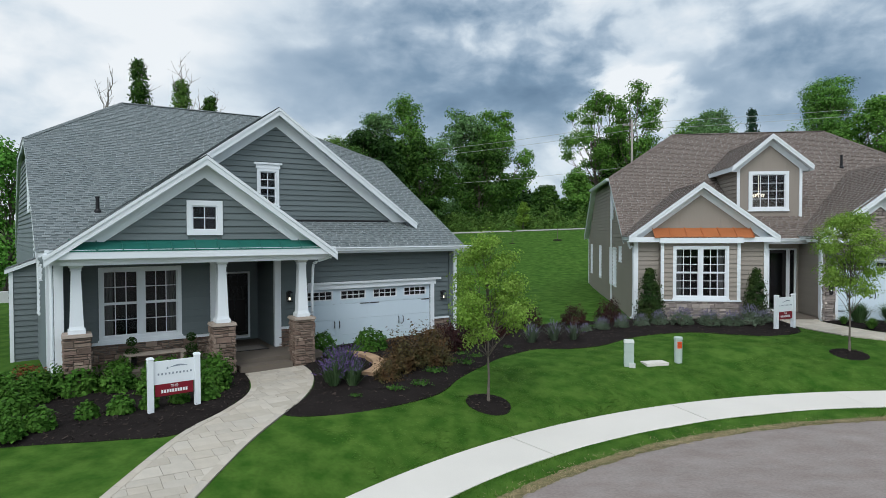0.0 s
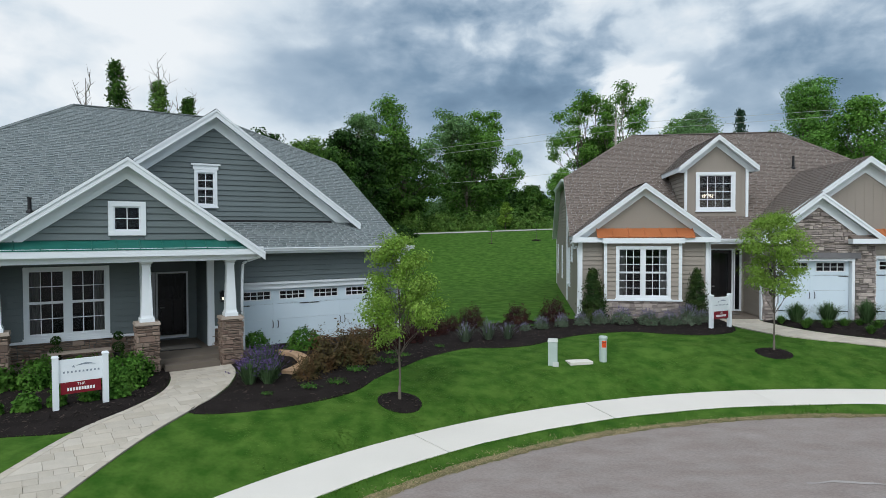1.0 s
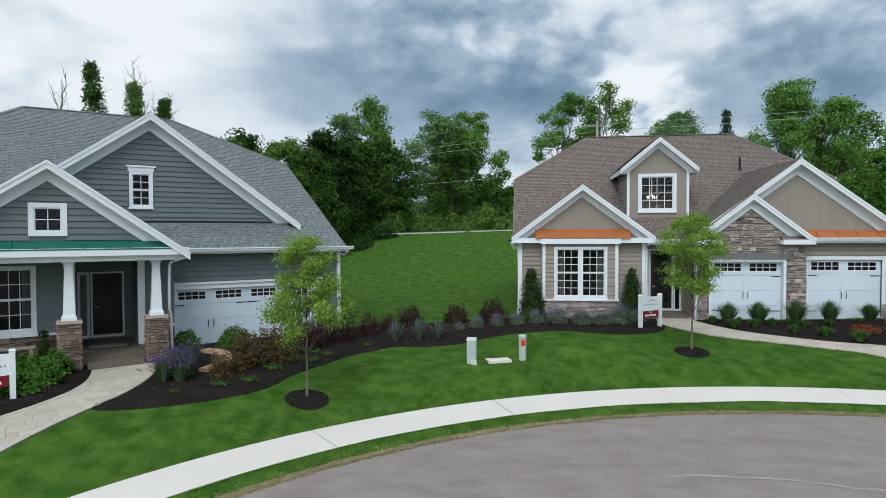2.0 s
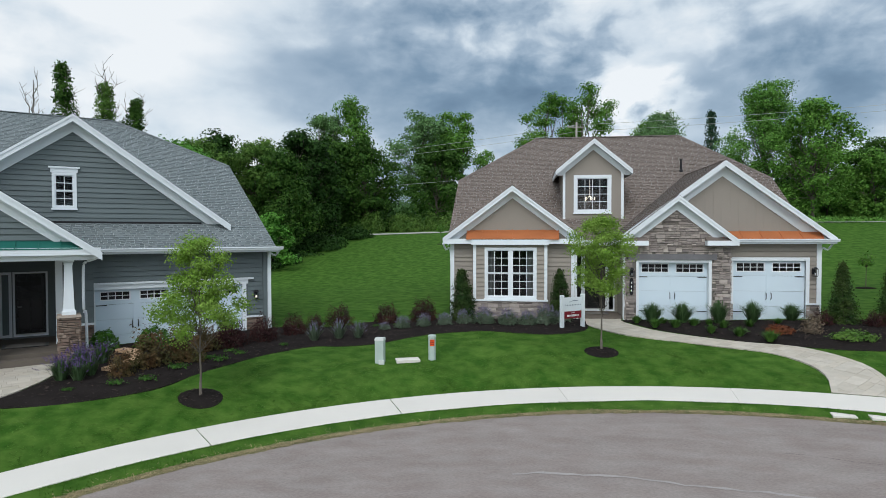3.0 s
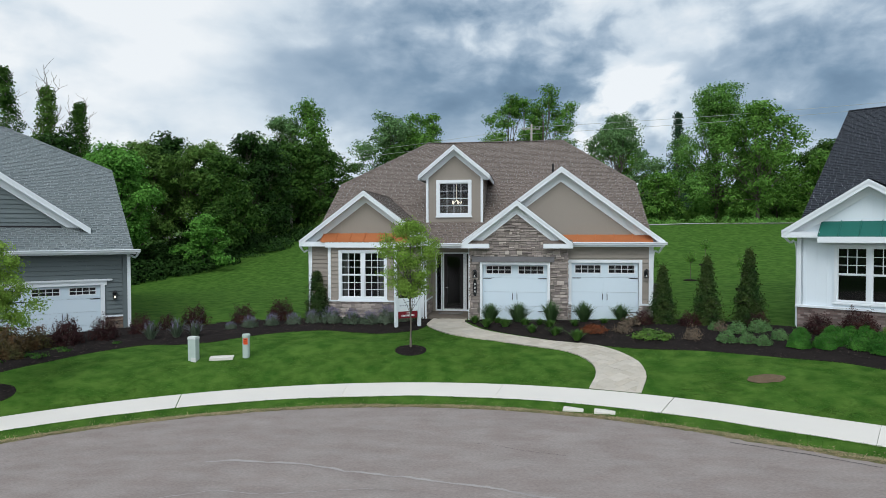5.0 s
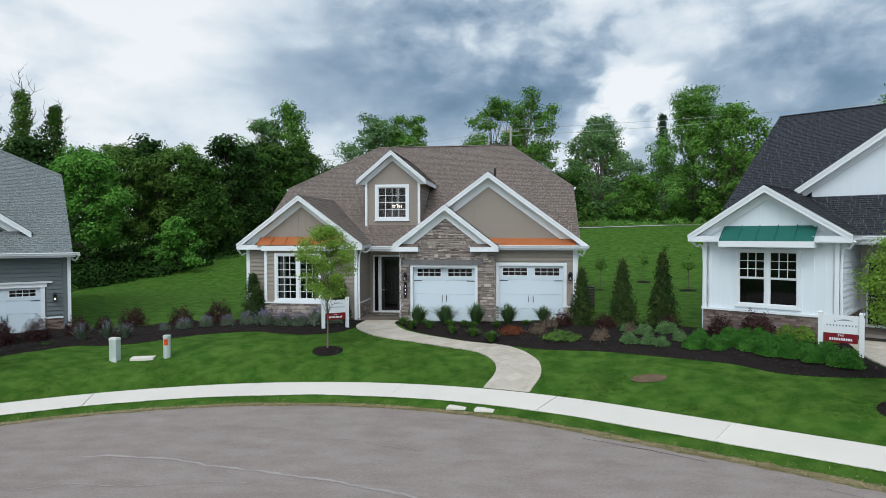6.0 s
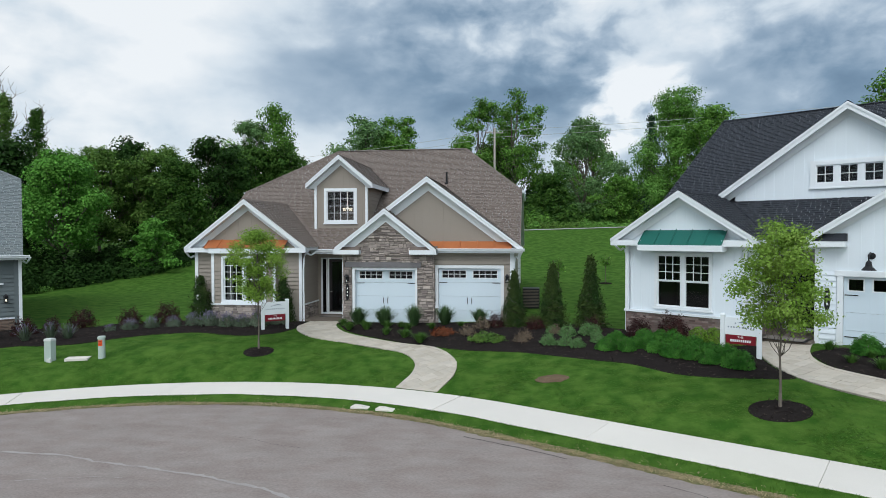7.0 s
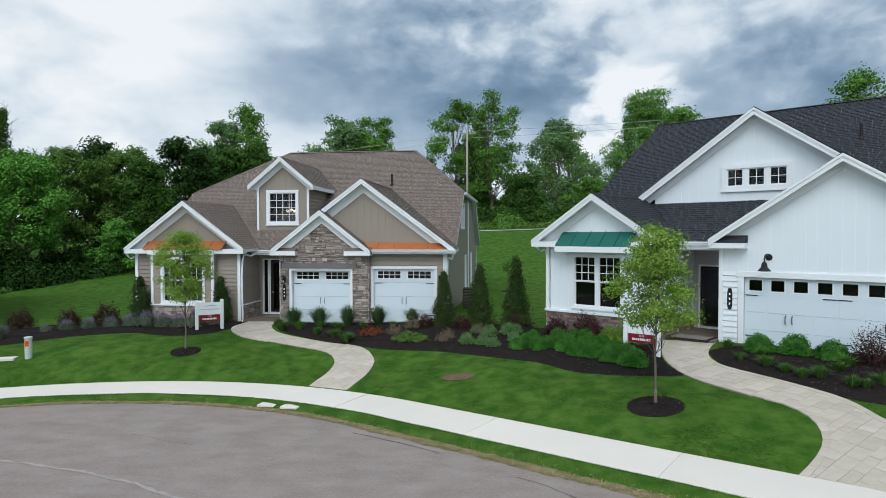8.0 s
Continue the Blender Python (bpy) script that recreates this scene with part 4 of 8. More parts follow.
def seam_roof(H, fr, a0, a1, z0, z1, out, mat, step=0.5, label=""):
    """A short metal pent roof with standing seams, from the wall at z1 down and out to z0."""
    b = Build()
    b.prism([fr(a0, 0.0, z1), fr(a1, 0.0, z1), fr(a1, -out, z0), fr(a0, -out, z0)], [fr(a0, 0.0, z1 - 0.03), fr(a1, 0.0, z1 - 0.03), fr(a1, -out, z0 - 0.03), fr(a0, -out, z0 - 0.03)])
    host = H.add("pent_roof", b, mat, label=label)
    n = max(2, round((a1 - a0) / step))
    for k in range(n + 1):
        a = a0 + (a1 - a0) * k / n
        s = Build()
        w, h = 0.012, 0.035
        s.prism([fr(a - w, 0.0, z1), fr(a + w, 0.0, z1), fr(a + w, -out, z0), fr(a - w, -out, z0)], [fr(a - w, 0.0, z1 + h), fr(a + w, 0.0, z1 + h), fr(a + w, -out - 0.01, z0 + h), fr(a - w, -out - 0.01, z0 + h)])
        H.add("seam", s, mat, host)
    return host


def gutter(H, a0, a1, v, z, name="gutter"):
    """A white gutter of K profile along an eave that faces the street."""
    b = Build()
    prof = [(0.0, 0.0), (-0.12, 0.0), (-0.125, -0.03), (-0.095, -0.07), (-0.085, -0.115), (0.0, -0.115)]
    b.prism([(a0, v + d, z + h) for d, h in prof], [(a1, v + d, z + h) for d, h in prof])
    return H.add(name, b, M["trim"])


def side_gutter(H, u, sgn, v0, v1, z):
    b = Build()
    prof = [(0.0, 0.0), (0.12, 0.0), (0.125, -0.03), (0.095, -0.07), (0.085, -0.115), (0.0, -0.115)]
    b.prism([(u + sgn * d, v0, z + h) for d, h in prof], [(u + sgn * d, v1, z + h) for d, h in prof])
    return H.add("gutter", b, M["trim"])


def downspout(H, pts, label="white downspout"):
    b = Build()
    line = smooth_line(pts, 4)
    b.tube(line, [0.042] * len(line), 6)
    return H.add("downspout", b, M["trim"], label=label)


def stone_face(H, host, fr, prof, holes, mat, seed, single=True, course=(0.10, 0.13, 0.17), lengths=(0.12, 0.17, 0.22, 0.30, 0.38)):
    """Ledge stones in broken courses over a wall: some tall, some laid two or three high, each with its own face."""
    rng = random.Random(seed)
    z, top = prof[0][0], prof[-1][0]
    while z < top - 0.02:
        h = min(rng.choice(course), top - z)
        l, r = span_at(prof, z + h / 2)
        a = l - rng.random() * 0.15
        while a < r:
            w = rng.choice(lengths)
            layers = [0.0, 1.0] if h < 0.10 or rng.random() < 0.33 else ([0.0, rng.uniform(0.35, 0.65), 1.0] if rng.random() < 0.8 else [0.0, 0.3, 0.68, 1.0])
            for f0, f1 in zip(layers, layers[1:]):
                if f1 - f0 < 0.6 and w > 0.3 and rng.random() < 0.6:
                    m = a + w * rng.uniform(0.35, 0.65)
                    spans = [(a, m), (m, a + w)]
                else:
                    spans = [(a, a + w)]
                for s0, s1 in spans:
                    lay_stone(H, host, fr, mat, rng, holes, max(s0, l), min(s1, r), z + h * f0, z + h * f1)
            a += w
        z += h


def lay_stone(H, host, fr, mat, rng, holes, l2, r2, z0, z1):
    zm = (z0 + z1) / 2
    for h0, h1, y0, y1 in holes:
        if y0 < zm < y1:
            if h0 < (l2 + r2) / 2 < h1:
                return
            if l2 < h0 < r2:
                r2 = h0
            elif l2 < h1 < r2:
                l2 = h1
    if r2 - l2 < 0.03:
        return
    g, proud, c = 0.005, rng.uniform(0.028, 0.068), 0.010
    b = Build()
    za, zb, A, B2 = z0 + g, z1 - g, l2 + g, r2 - g
    t = [rng.uniform(-0.009, 0.009) for _ in range(4)]
    e = [rng.uniform(0, 0.007) for _ in range(4)]
    b.v += [fr(A, 0.004, za), fr(B2, 0.004, za), fr(B2, 0.004, zb), fr(A, 0.004, zb)]
    b.v += [fr(A, -proud + c + t[0], za + e[0]), fr(B2, -proud + c + t[1], za + e[1]), fr(B2, -proud + c + t[2], zb - e[2]), fr(A, -proud + c + t[3], zb - e[3])]
    b.v += [fr(A + c, -proud + t[0], za + c + e[0]), fr(B2 - c, -proud + t[1], za + c + e[1]), fr(B2 - c, -proud + t[2], zb - c - e[2]), fr(A + c, -proud + t[3], zb - c - e[3])]
    for i in range(4):
        j = (i + 1) % 4
        b.f.append((i, j, 4 + j, 4 + i))
        b.f.append((4 + i, 4 + j, 8 + j, 8 + i))
    b.f.append((8, 9, 10, 11))
    H.add("stone", b, mat, host)


def garage_door(H, fr, a0, a1, z0, z1, lights, cols, rows, handles, label, light_high=0.3, light_gap=0.16, hinge_rows=(0.16, 0.74), light_top=0.10, sections=4):
    """A sectional carriage door: sections with joints between, lights in the top one, and black strap hardware."""
    high = (z1 - z0) / sections
    wide = (a1 - a0) / lights
    holes = [(a0 + k * wide + light_gap * wide, a0 + (k + 1) * wide - light_gap * wide, z1 - light_top - light_high, z1 - light_top) for k in range(lights)]
    frame_b = Build()
    ring(frame_b, fr, a0 - 0.012, a1 + 0.012, z0 - 0.012, z1 + 0.012, 0.012, 0.03, 0.12)
    door = H.add("garage_door", frame_b, M["trim"], label=label)
    for k in range(sections):
        lo, hi = z0 + k * high + 0.004, z0 + (k + 1) * high - 0.004
        prof = [(lo, a0, a1), (hi, a0, a1)]
        hh = holes if k == sections - 1 else []
        levels = sorted({lo, hi} | {z for h in hh for z in h[2:]})
        b = Build()
        for s in strips(prof, levels, hh):
            slab_of(b, fr, *s, 0.05, 0.05, 0.10)
        H.add("door_section", b, M["door_white"], door)
    # raised stiles that divide the leaves
    for k in range(lights + 1):
        a = a0 + k * wide
        board(H, "stile", fr, max(a0, a - 0.055), min(a1, a + 0.055), z0 + 0.01, z1 - 0.01, 0.042, 0.052, M["door_white"], door)
    board(H, "rail", fr, a0, a1, z1 - light_top - light_high - 0.13, z1 - light_top - light_high - 0.05, 0.0415, 0.0515, M["door_white"], door)
    board(H, "rail", fr, a0, a1, z0 + 0.01, z0 + 0.10, 0.0415, 0.0515, M["door_white"], door)
    for l, r, lo, hi in holes:
        b = Build()
        ring(b, fr, l - 0.03, r + 0.03, lo - 0.03, hi + 0.03, 0.032, 0.038, 0.10)
        w = 0.012
        for c in range(1, cols):
            x = l + (r - l) * c / cols
            b.prism([fr(x - w, 0.045, lo), fr(x + w, 0.045, lo), fr(x + w, 0.045, hi), fr(x - w, 0.045, hi)], [fr(x - w, 0.07, lo), fr(x + w, 0.07, lo), fr(x + w, 0.07, hi), fr(x - w, 0.07, hi)])
        for c in range(1, rows):
            z = lo + (hi - lo) * c / rows
            b.prism([fr(l, 0.046, z - w), fr(r, 0.046, z - w), fr(r, 0.046, z + w), fr(l, 0.046, z + w)], [fr(l, 0.068, z - w), fr(r, 0.068, z - w), fr(r, 0.068, z + w), fr(l, 0.068, z + w)])
        H.add("light_frame", b, M["trim"], door)
        p = Build()
        p.face([fr(l, 0.075, lo), fr(r, 0.075, lo), fr(r, 0.075, hi), fr(l, 0.075, hi)])
        H.add("pane", p, M["glass"], door).visible_shadow = False
    for a in handles:
        for s in (-0.09, 0.09):
            b = Build()
            z = z0 + 0.42 * (z1 - z0)
            b.tube([fr(a + s, 0.05, z - 0.12), fr(a + s, -0.005, z - 0.1), fr(a + s, -0.012, z), fr(a + s, -0.005, z + 0.1), fr(a + s, 0.05, z + 0.12)], [0.016, 0.014, 0.013, 0.014, 0.016], 6)
            H.add("handle", b, M["black"], door, "black iron pull handle")
    n = len(handles)
    for k, a in enumerate(handles):
        reach = (a1 - a0) / n / 2
        for frac in hinge_rows:
            for sgn in (-1, 1):
                e = a + sgn * reach
                z = z0 + frac * (z1 - z0)
                board(H, "strap_hinge", fr, min(e, e - sgn * 0.38) + 0.02, max(e, e - sgn * 0.38) - 0.02, z - 0.014, z + 0.014, 0.032, 0.05, M["black"], door)
    return door


def lantern(H, fr, a, z, lit, label):
    def block(name, host, low, high, mat, words=""):
        """A block between two level outlines given as half width, near and far depth, height."""
        b = Build()
        (w0, n0, f0, z0), (w1, n1, f1, z1) = low, high
        b.prism([fr(a - w0, n0, z0), fr(a + w0, n0, z0), fr(a + w0, f0, z0), fr(a - w0, f0, z0)], [fr(a - w1, n1, z1), fr(a + w1, n1, z1), fr(a + w1, f1, z1), fr(a - w1, f1, z1)])
        return H.add(name, b, mat, host, words)

    lamp = block("wall_lantern", None, (0.06, -0.005, -0.04, z - 0.1), (0.06, -0.005, -0.04, z + 0.14), M["black"], label)
    block("hood", lamp, (0.09, -0.05, -0.23, z + 0.10), (0.03, -0.11, -0.17, z + 0.18), M["black"])
    block("tray", lamp, (0.07, -0.07, -0.21, z - 0.17), (0.075, -0.065, -0.215, z - 0.14), M["black"])
    for x in (-0.075, 0.075):
        for d in (-0.065, -0.215):
            b = Build()
            b.tube([fr(a + x, d, z - 0.15), fr(a + x, d, z + 0.11)], [0.007, 0.007], 4)
            H.add("post", b, M["black"], lamp)
    s = 0.022 if lit else 0.012
    block("bulb", lamp, (s, -0.14 + s, -0.14 - s, z - 0.12), (s, -0.14 + s, -0.14 - s, z - 0.04), M["lamp_glow"] if lit else M["trim"])
    return lamp


def number_plaque(H, fr, a, z, label="black oval plaque with pale bars"):
    b = Build()
    pts = []
    for k in range(20):
        w = 2 * math.pi * k / 20
        pts.append((a + 0.078 * math.copysign(abs(math.cos(w)) ** 0.6, math.cos(w)), z + 0.34 * math.copysign(abs(math.sin(w)) ** 0.75, math.sin(w))))
    b.prism([fr(x, -0.045, y) for x, y in pts], [fr(x, -0.02, y) for x, y in pts])
    pl = H.add("number_plaque", b, M["black"], label=label)
    for k in (-1, 0, 1):
        board(H, "bar", fr, a - 0.02, a + 0.02, z + k * 0.15 - 0.035, z + k * 0.15 + 0.035, -0.052, -0.046, M["white_ink"], pl)
    return pl


def vent_pipe(H, u, v, z, h=0.42):
    b = Build()
    b.lathe(u, v, [(0.11, z - 0.12), (0.10, z + 0.03), (0.055, z + 0.10), (0.05, z + h), (0.062, z + h), (0.062, z + h + 0.04), (0.03, z + h + 0.04)], 12)
    H.add("vent_pipe", b, M["black"], label="dark roof vent pipe")


def jerkin_roof(H, u0, u1, ve, ze, vr, zr, clip_l, clip_r, r0, r1, mat, seed, skew=0.0, notch=None, skew_r=0.0):
    """The main roof: ridge along the front, its gable ends clipped by small hips.
    skew: the left end runs outwards as it goes back; notch: beyond that u the front slope starts at that v."""
    s = (zr - ze) / (vr - ve)
    vb = 2 * vr - ve
    zc = lambda v: ze + s * (v - ve)
    L = lambda v: u0 - skew * (v - ve)
    R = lambda v: u1 - skew_r * (v - ve)
    words = "main street-side roof slope of asphalt shingles"
    if notch:
        un, vn = notch
        roof_face(H, [(u0, ve, ze), (un, ve, ze), (un, vr, zr), (u0, vr, zr)], mat, seed, label=words)
        roof_face(H, [(un, vn, zc(vn)), (u1, vn, zc(vn)), (u1, vr, zr), (un, vr, zr)], mat, seed + 2, label=words)
    else:
        roof_face(H, [(u0, ve, ze), (u1, ve, ze), (R(clip_r), clip_r, zc(clip_r)), (r1, vr, zr), (r0, vr, zr), (L(clip_l), clip_l, zc(clip_l))], mat, seed, label=words)
    cb = 2 * vr - clip_l
    roof_face(H, [(R(vb), vb, ze), (L(vb), vb, ze), (L(cb), cb, zc(clip_l)), (r0, vr, zr), (r1, vr, zr), (R(2 * vr - clip_r), 2 * vr - clip_r, zc(clip_r))], mat, seed + 5, label="rear roof slope of asphalt shingles")
    for u, r, c in ((u0, r0, clip_l), (u1, r1, clip_r)):
        if abs(u - r) > 0.1:
            f = L if u == u0 else R
            roof_face(H, [(f(c), c, zc(c)), (f(2 * vr - c), 2 * vr - c, zc(c)), (r, vr, zr)], mat, seed + 9, label="small hip that clips the gable end")
            if not skew:
                side_gutter(H, u, -1 if u == u0 else 1, c, 2 * vr - c, zc(c))
    for u, sgn in ((u0, -1), (u1, 1)):
        c = clip_l if u == u0 else clip_r
        f = L if u == u0 else R
        for ends in ([(ve, ze), (c, zc(c))], [(vb, ze), (2 * vr - c, zc(c))]):
            b = Build()
            (v0, za), (v1, zb) = ends
            o = [(v0, za - 0.05), (v1, zb - 0.05), (v1, zb - 0.2), (v0, za - 0.2)]
            b.prism([(f(v) - sgn * 0.012, v, z) for v, z in o], [(f(v) - sgn * 0.05, v, z) for v, z in o])
            H.add("rake_board", b, M["trim"])
    b = Build()
    pts = [((r0, vr, zr), (r1, vr, zr))]
    for u, r, c in ((u0, r0, clip_l), (u1, r1, clip_r)):
        if abs(u - r) > 0.1:
            f = L if u == u0 else R
            pts += [((f(c), c, zc(c)), (r, vr, zr)), ((f(2 * vr - c), 2 * vr - c, zc(c)), (r, vr, zr))]
    for p, q in pts:
        p, q = Vector(p), Vector(q)
        d = q - p
        n = int(d.length / 0.15)
        f = d.normalized()
        w = Vector((f.y, -f.x, 0)).normalized()
        for k in range(n):
            a = p + f * 0.15 * k
            c = a + f * 0.17
            for sg in (-1, 1):
                drop = Vector((0, 0, -0.05)) + w * sg * 0.13
                b.face([a + Vector((0, 0, 0.055)), c + Vector((0, 0, 0.04)), c + drop + Vector((0, 0, 0.04)), a + drop + Vector((0, 0, 0.055))])
    H.add("ridge_cap", b, mat)
    return s


def corner_board(H, fr, a0, a1, z0, z1, d=-0.056):
    board(H, "corner_board", fr, a0, a1, z0, z1, d, 0.0, M["trim"])


def front_door(H, fr, a0, a1, z0, z1, label, glass=False):
    """A panelled door in a white frame, with a sill plate and a lever."""
    b = Build()
    ring(b, fr, a0, a1, z0, z1, 0.06, -0.03, 0.08)
    door = H.add("front_door", b, M["trim"], label=label)
    l, r, lo, hi = a0 + 0.06, a1 - 0.06, z0 + 0.03, z1 - 0.06
    if glass:
        s = Build()
        ring(s, fr, l, r, lo, hi, 0.13, 0.0, 0.05)
        H.add("door_leaf", s, M["dark_door"], door)
        p = Build()
        p.face([fr(l + 0.12, 0.03, lo + 0.12), fr(r - 0.12, 0.03, lo + 0.12), fr(r - 0.12, 0.03, hi - 0.12), fr(l + 0.12, 0.03, hi - 0.12)])
        H.add("pane", p, M["glass"], door).visible_shadow = False
    else:
        board(H, "door_leaf", fr, l, r, lo, hi, 0.0, 0.05, M["dark_door"], door)
        for k in range(2):
            x0 = l + 0.1 + k * (r - l - 0.15) / 2
            board(H, "door_panel", fr, x0, x0 + (r - l - 0.25) / 2, lo + 0.2, lo + 1.25, -0.012, 0.0, M["dark_door"], door)
        n = 3
        for k in range(n):
            for j in range(2):
                x0 = l + 0.12 + k * (r - l - 0.24) / n
                z = hi - 0.42 + j * 0.16
                # the small lights are boards in the room colour that carries painted dimness
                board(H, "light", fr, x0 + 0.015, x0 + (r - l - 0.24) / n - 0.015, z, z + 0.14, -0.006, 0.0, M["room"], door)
    board(H, "kick_plate", fr, l, r, z0, z0 + 0.10, -0.02, 0.0, M["plastic_lid"], door)
    h = Build()
    h.tube([fr(l + 0.08, 0.0, lo + 1.0), fr(l + 0.08, -0.05, lo + 1.0), fr(l + 0.19, -0.05, lo + 1.0)], [0.02, 0.014, 0.012], 6)
    H.add("handle", h, M["plastic_lid"], door)
    return door


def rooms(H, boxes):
    """Plain inner walls and floors behind the glass; their dimness is put into the colour."""
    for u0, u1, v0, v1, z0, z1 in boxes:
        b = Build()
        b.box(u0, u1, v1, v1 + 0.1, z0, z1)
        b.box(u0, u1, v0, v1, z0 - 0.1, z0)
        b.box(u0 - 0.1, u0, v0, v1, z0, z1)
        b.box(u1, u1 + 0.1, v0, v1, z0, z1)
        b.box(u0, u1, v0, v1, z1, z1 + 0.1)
        H.add("room_lining", b, M["room"], label="room behind the glass, dimness put into its colour")


def curtains(H, fr, a0, a1, z0, z1, d):
    for l, r in ((a0, a0 + 0.28), (a1 - 0.28, a1)):
        b = Build()
        n = 14
        for k in range(n):
            x, x2 = l + (r - l) * k / n, l + (r - l) * (k + 1) / n
            w, w2 = 0.03 * math.sin(k * 1.9), 0.03 * math.sin((k + 1) * 1.9)
            b.face([fr(x, d + w, z0), fr(x2, d + w2, z0), fr(x2, d + w2, z1), fr(x, d + w, z1)])
        H.add("curtain", b, M["curtain"], label="pale hanging curtain")


M["curtain"] = material("pale_curtain", (0.20, 0.195, 0.19), 0.9, 0.06, 1, 0.05, 40)


def make_taupe_house():
    H = House("house", 0, (15.0, 21.0, 0.0), "taupe sided house with stone gable, copper trim and brown shingle roof")
    sh = M["brown_shingle"]
    zb = -0.15
    s = jerkin_roof(H, 7.76, 22.4, 22.1, 3.2, 30.5, 8.73, 26.5, 26.4, 11.65, 19.2, sh, 11)
    zc = 3.2 + s * 4.4 - 0.14
    for fr, wins in ((left_side(8.08), ((24.3, 25.0, 2.15, 2.85, 1, 1, (1,)), (25.9, 26.8, 0.9, 2.75, 1, 2, (2, 2)), (27.2, 28.1, 0.9, 2.75, 1, 2, (2, 2)), (31.6, 32.5, 0.9, 2.75, 1, 2, (2, 2)), (36.2, 37.1, 0.9, 2.75, 1, 2, (2, 2)), (26.9, 27.8, 4.15, 5.55, 1, 2, (2, 2)))), (right_side(22.1), ((29.5, 30.4, 0.9, 2.75, 1, 2, (2, 2)), (33.5, 34.4, 0.9, 2.75, 1, 2, (2, 2)), (27.3, 29.3, 4.2, 5.6, 2, 2, (2, 2))))):
        prof = [(zb, 21.0, 38.6), (3.10, 21.0, 38.6), (3.1005, 22.35, 38.4), (zc, 26.5, 34.5)]
        holes = [hole_of(*w[:4]) for w in wins]
        w = wall(H, fr, prof, holes, M["trim"], label="gable end wall")
        siding(H, w, fr, prof, holes, M["taupe_siding"], single=False)
        for a0, a1, z0, z1, un, co, ro in wins:
            window(H, fr, a0, a1, z0, z1, un, co, ro, trim=0.07, label="white side window")
        corner_board(H, fr, 20.97, 21.10, zb, 3.1)
        corner_board(H, fr, 38.5, 38.62, zb, 3.1)
    rear = wall(H, front(38.6), [(zb, 8.08, 22.1), (3.1, 8.08, 22.1)], [], M["taupe_siding"])
    downspout(H, [(8.02, 27.3, 5.9), (8.0, 27.3, 4.0), (8.0, 27.3, 0.1)])
    downspout(H, [(7.75, 20.7, 3.1), (7.85, 20.9, 2.85), (8.02, 21.12, 2.7), (8.02, 21.14, 0.3), (7.9, 21.14, 0.05)])
    downspout(H, [(22.45, 20.75, 3.1), (22.35, 20.95, 2.85), (22.16, 21.1, 2.7), (22.16, 21.14, 0.1)])
    downspout(H, [(22.15, 31.5, 5.9), (22.16, 31.5, 4.0), (22.16, 31.5, 0.1)])

    # bay wing
    fr = front(21.0)
    bay_hole = [(9.1, 11.8, 0.0, 3.2)]
    prof = [(zb, 8.08, 13.0), (3.42, 8.08, 13.0), (5.2, 10.54, 10.54)]
    w = wall(H, fr, prof, bay_hole, M["trim"], label="front wall of the bay wing")
    siding(H, w, fr, [(zb, 8.17, 12.87), (3.05, 8.17, 12.87)], [(9.0, 11.9, -1, 4)], M["taupe_siding"])
    board(H, "gable_panel", fr, 8.6, 12.5, 3.5, 3.52, -0.012, 0.0, M["taupe_panel"])
    gp = Build()
    gp.prism([(8.5, 20.985, 3.5), (12.58, 20.985, 3.5), (10.54, 20.985, 5.05)], [(8.5, 21.0, 3.5), (12.58, 21.0, 3.5), (10.54, 21.0, 5.05)])
    gp = H.add("gable_panel", gp, M["taupe_panel"])
    battens(H, gp, front(20.985), [(3.6, 8.7, 12.4), (4.95, 10.45, 10.65)], [], M["taupe_panel"])
    front_gable(H, 10.54, 2.78, 5.38, 0.747, 20.6, 22.2, sh, 21, frieze=0.47, ridge_back=25.4, eave_back=22.4, wall_v=20.985)
    corner_board(H, fr, 8.06, 8.18, zb, 3.15)
    corner_board(H, fr, 12.87, 13.0, zb, 3.15)
    fb = front(20.7)
    win = (9.44, 11.50, 0.87, 2.93)
    w = wall(H, fb, [(zb, 9.0, 11.9), (3.1, 9.0, 11.9)], [hole_of(*win)], M["trim"], label="front of the square bay")
    siding(H, w, fb, [(0.83, 9.08, 11.82), (3.1, 9.08, 11.82)], [hole_of(*win, 0.03)], M["taupe_siding"])
    for fs in (left_side(9.0), right_side(11.9)):
        w2 = wall(H, fs, [(zb, 20.7, 21.0), (3.1, 20.7, 21.0)], [], M["trim"], label="return of the square bay")
        siding(H, w2, fs, [(0.83, 20.72, 21.0), (3.1, 20.72, 21.0)], [], M["taupe_siding"])
    stone_face(H, w, fb, [(zb, 9.0, 11.9), (0.80, 9.0, 11.9)], [], M["stone_grey"], 5)
    board(H, "water_table", fb, 8.95, 11.95, 0.79, 0.85, -0.09, 0.0, M["trim"])
    corner_board(H, fb, 8.98, 9.10, 0.85, 3.1)
    corner_board(H, fb, 11.80, 11.92, 0.85, 3.1)
    window(H, fb, *win, 2, 3, (3, 3), label="white twin window with six-light sashes", trim=0.10, mull=0.13)
    board(H, "fascia", front(20.5), 8.92, 11.98, 3.04, 3.27, 0.0, 0.22, M["trim"])
    seam_roof(H, fr, 8.72, 12.36, 3.28, 3.64, 0.50, M["copper"], 0.62, "copper pent roof with standing seams")
    for a0, a1 in ((7.78, 8.95), (11.95, 13.3)):
        board(H, "cornice_return", front(20.58), a0, a1, 3.08, 3.28, 0.0, 0.42, M["trim"])
    rooms(H, [(9.1, 11.8, 20.9, 24.5, 0.2, 3.0)])
